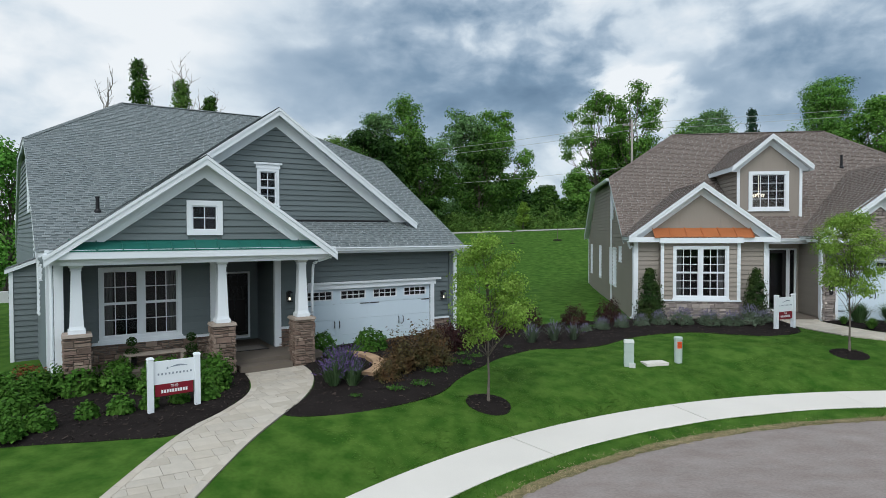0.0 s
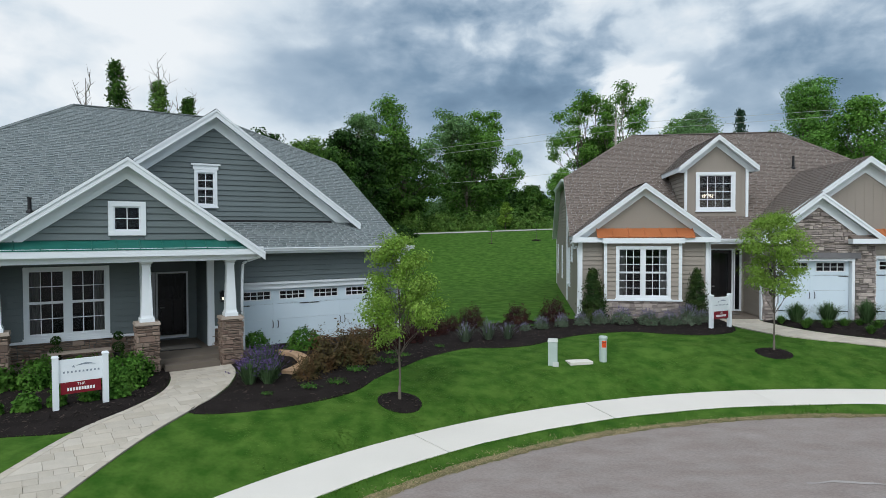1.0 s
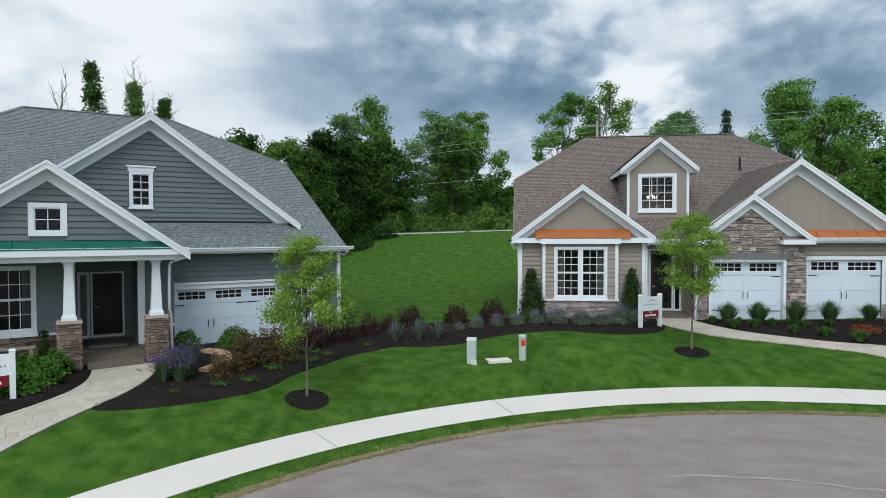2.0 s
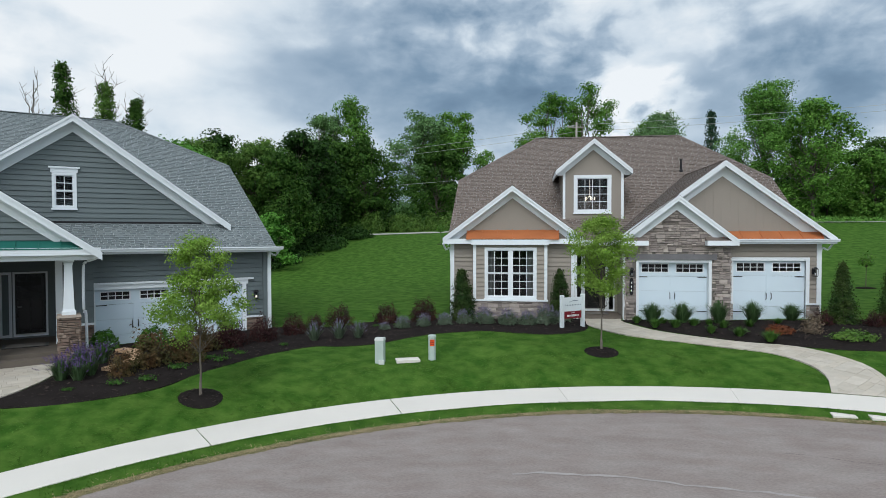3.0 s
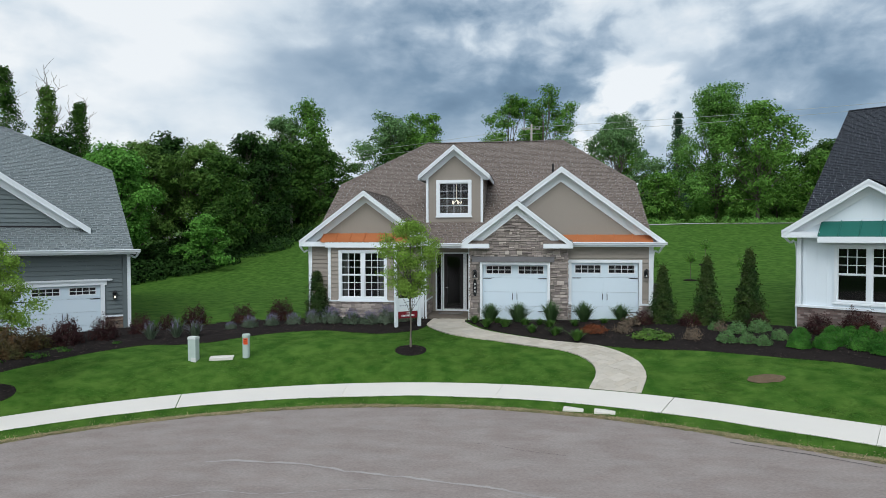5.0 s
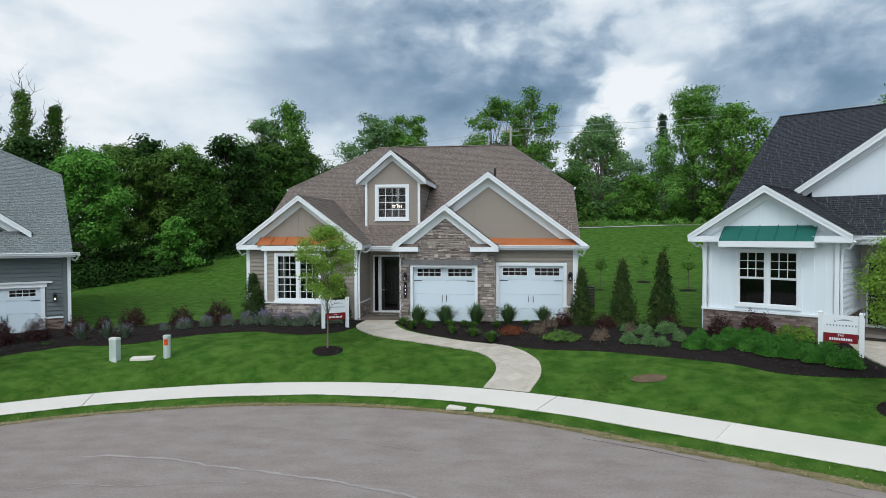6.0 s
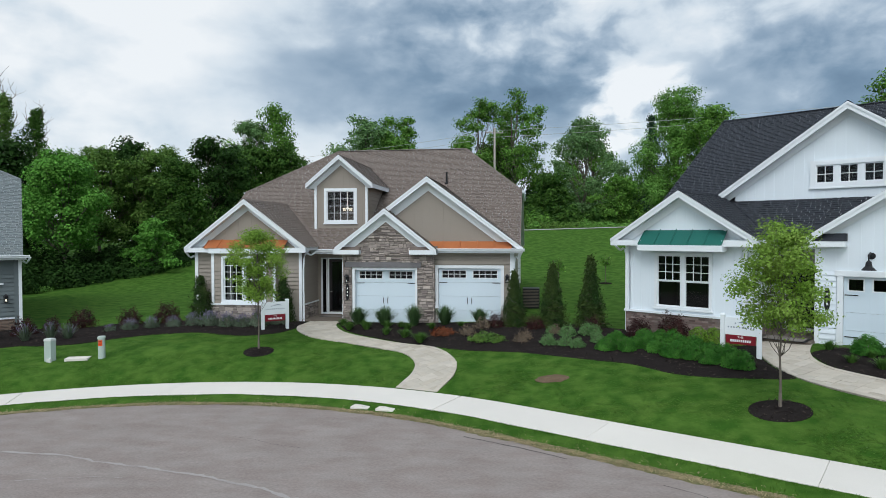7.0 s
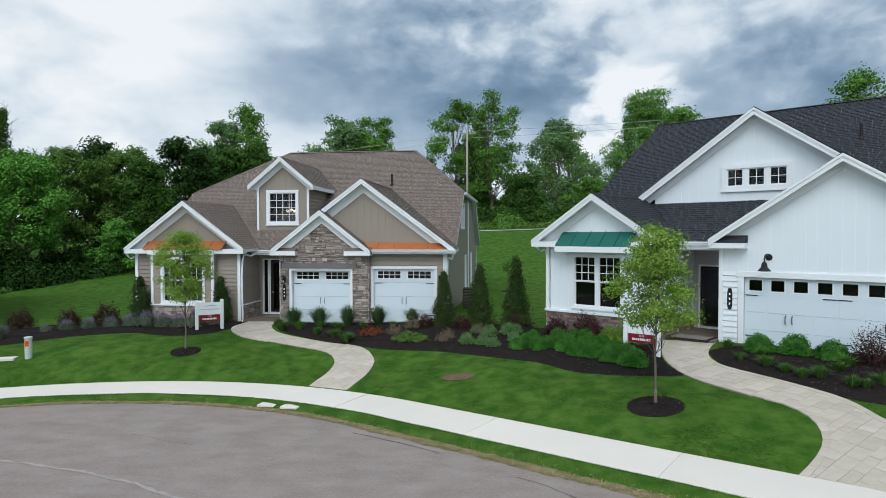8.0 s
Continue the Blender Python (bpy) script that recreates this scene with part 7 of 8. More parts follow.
def utility_pedestal(x, y, orange):
    P = thing("utility_pedestal", place(x, y, 6 if orange else -4), "pale green plastic utility pedestal" + (" with an orange label" if orange else " on the lawn"), "utility pedestal", "utility pedestals")
    if orange:
        b = Build()
        b.lathe(0, 0, [(0.115, -0.1), (0.115, 0.66), (0.13, 0.665), (0.13, 0.72), (0.11, 0.745), (0.0, 0.75)], 18)
        b.make("post", M["plastic_green"], P, smooth=False)
        t = Build()
        for k in range(5):
            a0, a1 = -2.1 + 0.25 * k, -2.1 + 0.25 * (k + 1)
            t.face([(0.118 * math.cos(a0), 0.118 * math.sin(a0), 0.42), (0.118 * math.cos(a1), 0.118 * math.sin(a1), 0.42), (0.118 * math.cos(a1), 0.118 * math.sin(a1), 0.62), (0.118 * math.cos(a0), 0.118 * math.sin(a0), 0.62)])
        lab = t.make("warning_label", M["orange"], P, "orange warning label")
        t = Build()
        for z in (0.46, 0.52, 0.57):
            a0, a1 = -1.95, -1.1
            for k in range(3):
                w0, w1 = a0 + (a1 - a0) * k / 3, a0 + (a1 - a0) * (k + 1) / 3
                t.face([(0.120 * math.cos(w0), 0.120 * math.sin(w0), z), (0.120 * math.cos(w1), 0.120 * math.sin(w1), z), (0.120 * math.cos(w1), 0.120 * math.sin(w1), z + 0.015), (0.120 * math.cos(w0), 0.120 * math.sin(w0), z + 0.015)])
        t.make("bars", M["black"], lab)
    else:
        b = Build()
        b.box(-0.135, 0.135, -0.11, 0.11, -0.1, 0.70)
        b.make("body", M["plastic_green"], P, bevel=0.012)
        b = Build()
        b.prism([(-0.15, -0.125, 0.68), (0.15, -0.125, 0.68), (0.15, 0.125, 0.68), (-0.15, 0.125, 0.68)], [(-0.13, -0.10, 0.76), (0.13, -0.10, 0.76), (0.13, 0.10, 0.76), (-0.13, 0.10, 0.76)])
        b.make("lid", M["plastic_lid"], P, bevel=0.006)
        b = Build()
        b.box(0.0, 0.17, -0.16, -0.11, -0.05, 0.10)
        b.make("foot_box", M["plastic_lid"], P)
    return P


def make_pad(x, y, rz, sx, sy, name, label, mat, lift=0.0, group=""):
    P = thing(name, place(x, y, rz, lift), label, name.replace("_", " "), group)
    b = Build()
    b.box(-sx, sx, -sy, sy, -0.12, 0.05)
    b.make("cover", mat, P, bevel=0.012)
    r = Build()
    ring(r, lambda a, d, z: (a, z, 0.052 + d * 0.0), -sx + 0.05, sx - 0.05, -sy + 0.04, sy - 0.04, 0.008, 0, 0)
    return P


def utility_pole(x, y, high, label, arm=True):
    P = thing("utility_pole", place(x, y, 12), label, "utility pole", "utility poles")
    b = Build()
    b.tube([(0, 0, -0.5), (0, 0, high * 0.5), (0, 0, high)], [0.19, 0.16, 0.13], 8)
    b.make("post", M["pole"], P, smooth=True)
    if arm:
        b = Build()
        b.box(-1.2, 1.2, -0.06, 0.06, high - 0.75, high - 0.62)
        b.make("cross_arm", M["pole"], P)
        for sx in (-1.1, -0.5, 0.5, 1.1):
            b = Build()
            b.lathe(sx, 0, [(0.03, high - 0.62), (0.06, high - 0.55), (0.06, high - 0.48), (0.02, high - 0.44)], 8)
            b.make("insulator", M["plastic_lid"], P)
    return P


def wire(p, q, sag, r=0.024):
    W = thing("cable", pose(*p), "thin pale overhead power cable", "cable", "overhead cables")
    p, q = Vector(p), Vector(q)
    pts = []
    for k in range(25):
        t = k / 24
        v = (q - p) * t
        v.z -= sag * 4 * t * (1 - t)
        pts.append(v)
    b = Build()
    b.tube(pts, [r] * 25, 4)
    b.make("strand", M["wire"], W)
    return W


# ---------------------------------------------------------------- the place
make_ground()
make_street()
make_verge()
make_sidewalk()

GREY_L = [(-2.72, 4.4), (-2.95, 7.05), (-2.8, 8.5), (-2.85, 9.8), (-3.35, 11.0), (-4.35, 12.4)]
GREY_R = [(-1.45, 4.4), (-1.52, 7.05), (-1.46, 8.55), (-1.42, 9.75), (-1.62, 10.95), (-2.15, 12.2), (-3.15, 13.5)]
TAUPE_L = [(18.9, 13.1), (19.2, 14.1), (19.05, 15.15), (18.3, 16.15), (16.6, 16.95), (14.45, 17.85), (13.4, 19.3), (13.4, 20.9)]
TAUPE_R = [(20.2, 12.62), (20.55, 13.8), (20.4, 15.1), (19.55, 16.5), (17.75, 17.4), (15.7, 18.6), (14.8, 20.1), (14.8, 20.9)]
WHITE_L = [(30.05, 6.82), (30.65, 7.45), (31.0, 8.05), (31.15, 8.85), (30.95, 9.65), (30.3, 10.5), (29.55, 11.7), (29.3, 13.0), (29.4, 14.3), (29.8, 16.0)]
WHITE_R = [(32.2, 5.5), (32.5, 6.6), (32.55, 7.8), (32.42, 8.7), (32.25, 9.85), (31.55, 11.15), (30.65, 12.6), (30.55, 13.6), (30.85, 14.6), (31.5, 15.9)]
make_path("garden_path", GREY_L, GREY_R, "curved buff paver path to a porch", 2)
make_path("garden_path", TAUPE_L, TAUPE_R, "curved pale paver path to an entry", 4)
make_path("garden_path", WHITE_L, WHITE_R, "broad curved buff paver path to an entry", 6)

make_bed([(-12.0, 4.2), (-8.5, 4.8), (-5.8, 5.95), (-4.0, 6.6), (-3.02, 7.1), (-2.84, 8.5), (-2.87, 9.75), (-3.35, 10.95), (-4.33, 12.3), (-6.3, 10.9), (-8.0, 9.6), (-10.5, 9.2), (-13.0, 8.0)], "dark mulch bed with shrubs before a porch", 1)
make_bed([(-1.43, 8.6), (-0.3, 8.95), (0.8, 9.85), (1.65, 10.9), (2.0, 12.0), (2.5, 13.2), (3.1, 14.4), (4.1, 15.5), (5.1, 15.65), (6.2, 16.2), (7.7, 17.7), (9.4, 18.35), (10.8, 18.0), (12.0, 17.75), (13.2, 18.5), (13.35, 20.8), (12.0, 20.9), (8.3, 21.3), (6.7, 20.9), (4.8, 20.4), (3.9, 19.4), (2.4, 19.1), (0.9, 18.9), (-3.2, 15.0), (-3.0, 13.35), (-2.13, 12.2), (-1.6, 10.95), (-1.40, 9.75)], "long dark mulch bed that links two houses", 2)
make_bed([(14.95, 20.7), (15.0, 20.1), (15.85, 18.75), (17.85, 17.55), (19.65, 16.6), (20.6, 16.15), (22.5, 15.6), (24.3, 14.6), (25.6, 13.9), (26.5, 12.9), (27.4, 12.35), (28.4, 12.1), (29.4, 11.95), (29.25, 13.0), (29.35, 14.3), (29.7, 15.8), (28.4, 16.9), (26.1, 18.6), (25.0, 19.6), (22.4, 20.5), (18.5, 20.8)], "dark mulch bed with shrubs and grasses before two houses", 3)
make_bed([(30.75, 12.6), (31.65, 11.15), (32.35, 9.9), (33.5, 8.9), (35.0, 7.9), (38.0, 6.7), (40.0, 8.0), (36.5, 11.9), (32.6, 14.7), (30.95, 14.55), (30.65, 13.6)], "dark mulch bed before a white garage", 4)
for x, y, r in ((2.87, 10.7, 0.52), (13.42, 15.76, 0.50), (28.3, 10.02, 0.61)):
    make_bed([(x + r * math.cos(k * 0.6283) * 1.05, y + r * math.sin(k * 0.6283) * 0.95) for k in range(10)], "round dark mulch ring about a young tree", int(r * 100 + x))

make_grey_house()
make_taupe_house()
make_white_house()

# young street trees
for x, y, hh, sd in ((2.87, 10.7, 4.05, 201), (13.42, 15.76, 4.4, 202), (28.3, 10.02, 4.2, 203)):
    low, wide = {201: (0.41, 0.265), 202: (0.43, 0.215), 203: (0.44, 0.22)}[sd]
    lobes = crown_lobes(sd, 40, low, 0.94, wide, 0.055, 0.085, 0.30, 0.0, 0.32)
    tree("young_tree", place(x, y, sd * 37 % 360, 0.05), "young light green maple staked in a mulch ring", sd, hh, lobes, 0.033, M["leaf_young"], 0.060, 14500, bare=0.36, group="young street trees", twigs=2, shell=0.1, puff=1.9, straight=True)

# signs, utility boxes, covers
sign_board(-3.84, 8.35, 45, "white post sign with red plate before shrubs")
sign_board(12.75, 18.7, 36, "white post sign with red plate beside a path")
sign_board(28.75, 14.0, -30, "white post sign with red plate among shrubs")
utility_pedestal(6.72, 14.13, False)
utility_pedestal(8.22, 14.68, True)
make_pad(7.5, 14.45, 20, 0.36, 0.2, "valve_box", "pale concrete valve box lid in the lawn", M["concrete"])
for x, y in ((18.35, 11.35), (19.08, 11.15)):
    make_pad(x, y, -10, 0.25, 0.15, "utility_cover", "pale flat utility cover in the grass strip", M["concrete"], -0.03, "utility covers")
T = thing("bare_patch", pose(23.42, 12.95, 0), "patch of bare dry soil in the lawn", "soil patch")
b = Build()
edge = [(0.48 * math.cos(k * 0.35) * (1 + 0.25 * noise.noise(Vector((k * 0.7, 3, 0)))), 0.30 * math.sin(k * 0.35) * (1 + 0.25 * noise.noise(Vector((k * 0.7, 9, 0))))) for k in range(18)]
for (x0, y0), (x1, y1) in zip(edge, edge[1:] + edge[:1]):
    b.face([(x, y, ground_z(23.42 + x, 12.95 + y) + up) for x, y, up in ((0, 0, 0.03), (x0, y0, 0.012), (x1, y1, 0.012))])
b.make("soil", M["soil"], T)

# ---------------------------------------------------------------- beds before the grey house
hyd = shrub("hydrangea", "leafy green hydrangea in the mulch bed", 301, 0.50, 0.68, M["leaf_bush"], 2000, 0.085, "hydrangeas", 0.45, 0.25)
scatter(hyd, [(-7.0, 9.3, 1.05), (-6.2, 9.75, 1.0), (-6.7, 10.6, 0.95), (-7.9, 9.3, 1.0), (-8.2, 8.5, 1.05), (-10.3, 9.5, 1.1), (-4.6, 10.2, 1.1), (-4.35, 10.9, 1.0), (-3.75, 9.9, 0.9), (-5.5, 10.4, 0.9), (-7.5, 8.4, 0.85), (-8.9, 7.8, 1.0), (-10.0, 8.3, 1.1), (-5.1, 9.5, 0.8)], 1)
per = shrub("perennial", "small green perennial clump in mulch", 302, 0.26, 0.32, M["leaf_bush"], 560, 0.085, "perennials", 0.35, 0.3, category="perennial")
scatter(per, [(-6.15, 6.55, 1.1), (-6.03, 7.1, 0.9), (-5.27, 7.5, 1.0), (-4.8, 7.9, 1.1), (-4.4, 8.3, 0.9), (-3.99, 8.8, 1.0), (-3.5, 9.1, 1.05), (-7.0, 7.5, 1.2), (-7.6, 6.9, 1.1), (-6.8, 6.3, 0.9), (-5.8, 6.15, 1.0), (-5.67, 6.75, 1.1)], 2)
rusty = shrub("spirea", "bronze orange-leaved spirea bush", 303, 0.5, 0.5, M["leaf_orange"], 900, 0.07, "spireas", 0.3, 0.3)
scatter(rusty, [(-8.7, 9.8, 1.15)], 3)
gsh = shrub("laurel_bush", "dense green shrub before a garage", 304, 0.6, 0.8, M["leaf_bush"], 1500, 0.095, "laurel bushes", 0.25)
scatter(gsh, [(-2.55, 14.35, 0.85), (-1.15, 14.9, 0.8)], 4)
sage = spiky("catmint", "purple flowering catmint by the path", 305, 0.42, 0.58, M["leaf_lavender_green"], 190, 0.012, "catmints", (M["flower_purple"], 0.045), category="flowering plant")
scatter(sage, [(-0.95, 10.6, 1.0), (-0.5, 10.65, 0.9), (-1.3, 11.7, 1.15), (-0.95, 11.3, 1.1), (-0.55, 11.2, 0.95), (-1.15, 12.4, 1.1), (-1.2, 10.9, 0.8)], 5)
rust = shrub("ninebark", "large bronze and green leaved bush in mulch", 306, 0.62, 1.1, M["leaf_rust"], 2000, 0.075, "ninebarks", 0.5, 0.5)
scatter(rust, [(0.45, 12.3, 1.0), (0.85, 13.3, 0.9), (0.25, 11.3, 0.6), (1.3, 13.0, 0.75), (1.0, 14.3, 0.8)], 6)
barb = shrub("barberry", "dark purple barberry bush in mulch", 307, 0.55, 0.78, M["leaf_purple"], 2200, 0.055, "barberries", 0.5, 0.28)
scatter(barb, [(1.55, 15.0, 1.15), (2.15, 16.1, 1.1), (1.05, 15.6, 1.0), (3.87, 19.2, 1.0), (5.6, 19.9, 1.0), (7.0, 20.4, 1.1), (2.75, 17.4, 0.95), (3.2, 18.3, 0.7), (21.5, 19.4, 0.7), (23.0, 18.9, 0.65), (26.45, 16.95, 0.9), (27.5, 16.6, 1.05), (25.0, 18.0, 0.7)], 7)
lavs = spiky("russian_sage", "silvery sage with pale lilac spikes", 308, 0.42, 0.62, M["leaf_lavender"], 170, 0.013, "sages", (M["flower_lavender"], 0.04), category="flowering plant")
scatter(lavs, [(3.96, 16.1, 1.0), (4.7, 16.5, 0.95), (5.35, 16.6, 0.9)], 8)
lav = shrub("lavender", "grey-green lavender mound with lilac flowers", 309, 0.36, 0.42, M["leaf_lavender"], 1200, 0.045, "lavenders", 0.3, 0.3, (M["flower_lavender"], 120, 0.032), category="flowering plant")
scatter(lav, [(6.5, 18.6, 0.95), (7.25, 18.95, 0.9), (8.0, 19.3, 0.85), (8.7, 19.55, 1.0), (9.5, 19.5, 1.3), (10.4, 19.3, 1.2), (11.15, 19.2, 1.1), (11.8, 19.35, 1.35), (12.45, 19.7, 0.9), (5.9, 18.2, 0.6)], 9)
creep = shrub("ground_cover", "low creeping green plant on mulch", 310, 0.34, 0.12, M["leaf_deep"], 130, 0.07, "ground covers", 0.5, 0.7, category="ground cover")
scatter(creep, [(1.35, 12.2, 1.0), (1.6, 13.3, 0.9), (2.1, 13.2, 0.9), (1.15, 11.1, 0.9), (0.6, 10.6, 0.8), (2.3, 14.0, 0.8), (1.85, 14.3, 0.7), (3.2, 15.3, 0.6), (5.4, 19.0, 0.6), (6.2, 19.2, 0.6), (-0.2, 9.9, 0.5)], 10)
upr = conifer("upright_yew", Matrix(), "dark upright evergreen shrub beside a bay window", 311, 1.95, 0.58, M["leaf_cedar"], 5200, 0.07, group="upright yews", power=0.55)
scatter(upr, [(8.55, 20.5, 1.0), (12.4, 20.4, 0.95)], 11)

# curved tan block edging in the bed
W = thing("garden_wall", pose(0, 0, 0), "low curved tan block garden wall", "garden wall")
arc = smooth_line([(-1.75, 14.05), (-1.05, 13.75), (-0.45, 13.0), (-0.22, 12.2), (-0.35, 11.5)], 5)
for k, (p, q) in enumerate(zip(arc, arc[1:])):
    d = (q - p).normalized()
    n2 = Vector((-d.y, d.x))
    for course in range(2):
        b = Build()
        z = ground_z(p.x, p.y) - 0.05 + course * 0.13
        w = 0.12 if course < 1 else 0.17
        quad = [p + d * 0.006 - n2 * w, q - d * 0.006 - n2 * w, q - d * 0.006 + n2 * w, p + d * 0.006 + n2 * w]
        b.prism([(v.x, v.y, z) for v in quad], [(v.x, v.y, z + 0.124) for v in quad])
        b.make("block", M["tan_block"], W)

# small porch things
def topiary(u, v, H_angle):
    p = pose(0, 0, 0, 0, 0, H_angle) @ Vector((u, v, -0.08))
    T = thing("topiary", pose(*p), "potted double-ball topiary on the porch", "potted plant", "topiaries")
    b = Build()
    b.lathe(0, 0, [(0.10, 0), (0.14, 0.17), (0.15, 0.19), (0.12, 0.18)], 14)
    b.make("pot", M["black"], T)
    b = Build()
    b.tube([(0, 0, 0.18), (0, 0, 0.74)], [0.015, 0.012], 6)
    b.make("stem", M["bark"], T)
    rng = random.Random(5)
    for z, r in ((0.34, 0.17), (0.66, 0.13)):
        c = Build()
        for _ in range(500):
            d = Vector((rng.gauss(0, 1), rng.gauss(0, 1), rng.gauss(0, 1))).normalized()
            leaf_at(c, Vector((0, 0, z)) + d * r * rng.uniform(0.75, 1), 0.035, rng, d)
        c.make("ball", M["leaf_dark_shade"], T)


topiary(1.95, 12.7, 40)
topiary(3.45, 12.7, 40)
bench_m = pose(0, 0, 0, 0, 0, 40) @ pose(2.5, 12.55, -0.08)
bench = thing("bench", bench_m, "pale slatted bench on the porch", "bench")
for k in range(4):
    b = Build()
    b.box(-0.75, 0.75, -0.22 + k * 0.115, -0.12 + k * 0.115, 0.32, 0.35)
    b.make("slat", M["stone_cap"], bench)
for x in (-0.65, 0.65):
    b = Build()
    b.box(x - 0.04, x + 0.04, -0.2, 0.2, 0.0, 0.32)
    b.make("leg", M["stone_cap"], bench)


def door_mat(m, sx, sy):
    T = thing("door_mat", m, "grey woven door mat with a dark border", "door mat", "door mats")
    b = Build()
    b.box(-sx, sx, -sy, sy, 0.0, 0.012)
    b.make("border", M["black"], T)
    b = Build()
    b.box(-sx + 0.09, sx - 0.09, -sy + 0.09, sy - 0.09, 0.012, 0.018)
    b.make("pile", M["mat"], T)


door_mat(pose(0, 0, 0, 0, 0, 40) @ pose(5.15, 13.6, -0.078), 0.62, 0.42)
door_mat(pose(13.95, 22.2, 0.162), 0.5, 0.32)
door_mat(pose(0, 0, 0, 0, 0, -35) @ pose(15.96, 30.75, 0.565), 0.66, 0.45)

# air conditioner beside the taupe house
AC = thing("air_conditioner", place(22.85, 25.2), "dark grey outdoor air conditioning unit", "air conditioner")
b = Build()
b.box(-0.4, 0.4, -0.4, 0.4, 0.0, 0.95)
b.make("cabinet", M["black"], AC, bevel=0.02)
for k in range(12):
    b = Build()
    b.box(-0.36, 0.36, -0.415, -0.395, 0.08 + k * 0.07, 0.11 + k * 0.07)
    b.make("louvre", M["bark"], AC)

# ---------------------------------------------------------------- bed before the taupe garage
gr = spiky("ornamental_grass", "dark green fountain grass clump before a garage", 320, 0.52, 0.82, M["blade"], 620, 0.010, "ornamental grasses", splay=0.75)
scatter(gr, [(15.8, 20.0, 0.95), (16.9, 20.05, 1.0), (18.15, 19.9, 1.0), (19.4, 20.1, 1.05), (20.8, 20.2, 0.85)], 20)
low = spiky("daylily", "low bright green clump along a path", 321, 0.30, 0.34, M["blade_bright"], 190, 0.013, "daylilies", category="perennial", splay=0.95)
scatter(low, [(15.2, 19.8, 0.9), (15.7, 19.0, 1.0), (16.4, 19.0, 1.0), (17.15, 19.4, 0.9), (17.4, 18.2, 0.95), (18.05, 19.0, 0.9), (18.2, 17.8, 1.0), (19.0, 19.2, 0.9), (18.9, 17.1, 1.1), (17.7, 19.5, 0.8), (16.1, 19.7, 0.8), (20.1, 19.6, 0.7)], 21)
olow = shrub("copper_spirea", "low spreading copper-red bush", 322, 0.6, 0.28, M["leaf_orange"], 700, 0.07, "copper spireas", 0.4, 0.4)
scatter(olow, [(19.6, 18.1, 1.0)], 22)
pale = shrub("dry_shrub", "small pale sparse twiggy shrub in mulch", 323, 0.36, 0.38, M["pale_stem"], 330, 0.06, "dry shrubs", 0.4, 0.6)
scatter(pale, [(20.5, 17.9, 1.0), (22.65, 17.0, 1.0), (23.7, 17.7, 1.0), (22.5, 16.6, 0.8), (21.0, 19.0, 1.1)], 23)
flat_sh = shrub("juniper", "flat spreading yellow-green juniper", 324, 0.62, 0.28, M["leaf_olive"], 900, 0.07, "junipers", 0.35, 0.35)
scatter(flat_sh, [(21.3, 16.9, 1.0)], 24)
gg = shrub("grey_green_shrub", "rounded grey-green shrub in mulch", 325, 0.29, 0.33, M["leaf_blue"], 800, 0.05, "grey-green shrubs", 0.35, 0.3)
scatter(gg, [(23.4, 16.1, 1.0), (23.95, 15.9, 1.0), (24.75, 17.4, 1.15), (24.1, 17.3, 1.1), (24.3, 15.6, 0.9), (25.0, 16.2, 1.0), (23.6, 17.9, 0.9), (25.05, 17.6, 1.0)], 25)
arb = conifer("arborvitae", Matrix(), "dark green narrow arborvitae in mulch", 326, 2.3, 0.60, M["leaf_cedar"], 7500, 0.065, group="arborvitaes", power=0.8)
scatter(arb, [(22.2, 19.5, 1.0), (23.65, 19.1, 1.0), (25.05, 19.0, 1.02)], 26)

# ---------------------------------------------------------------- beds before the white house
tuft = spiky("daylily", "low green daylily tuft in mulch", 333, 0.25, 0.24, M["blade_bright"], 150, 0.010, "daylilies", category="perennial", splay=0.95)
scatter(tuft, [(31.32, 14.5, 1.1), (31.14, 12.9, 1.0), (31.55, 12.25, 1.2), (31.8, 11.7, 1.1), (32.0, 11.2, 1.0), (32.35, 11.1, 1.3), (33.06, 11.66, 1.1), (32.74, 10.4, 1.2), (32.97, 10.3, 1.0), (33.4, 10.4, 1.4), (31.85, 13.35, 1.0), (33.4, 12.0, 1.3)], 33)
box = shrub("boxwood", "rounded bright green boxwood bush", 330, 0.42, 0.45, M["leaf_box"], 4600, 0.042, "boxwoods", 0.26, 0.24)
scatter(box, [(25.65, 16.3, 0.77), (26.5, 16.0, 0.86), (27.3, 15.9, 0.82), (25.15, 15.2, 0.73), (25.75, 15.0, 0.86), (26.6, 14.7, 0.86), (26.9, 14.1, 0.86), (27.75, 14.9, 0.82), (27.75, 13.3, 0.82), (28.3, 12.8, 0.95), (28.2, 13.6, 0.86), (27.2, 14.3, 0.82), (26.45, 15.5, 0.77), (27.4, 15.2, 0.73), (31.95, 13.75, 1.03), (32.75, 13.4, 1.07), (33.4, 12.75, 1.07), (25.4, 15.85, 0.7), (26.05, 15.25, 0.8), (27.0, 16.2, 0.7), (27.35, 13.8, 0.85), (27.95, 14.25, 0.8)], 30)
bright = shrub("golden_shrub", "yellow-green rounded shrub by a brick skirt", 331, 0.36, 0.45, M["leaf_gold"], 1300, 0.055, "golden shrubs", 0.2)
scatter(bright, [(28.5, 15.7, 1.0), (28.1, 15.9, 0.9), (29.0, 15.3, 0.8)], 31)
spk = shrub("dark_bush", "open dark purple-green bush before a garage", 332, 0.55, 0.95, M["leaf_purple"], 2200, 0.045, "dark bushes", 0.35, 0.55)
scatter(spk, [(34.1, 12.2, 1.05), (35.2, 11.4, 1.0)], 32)

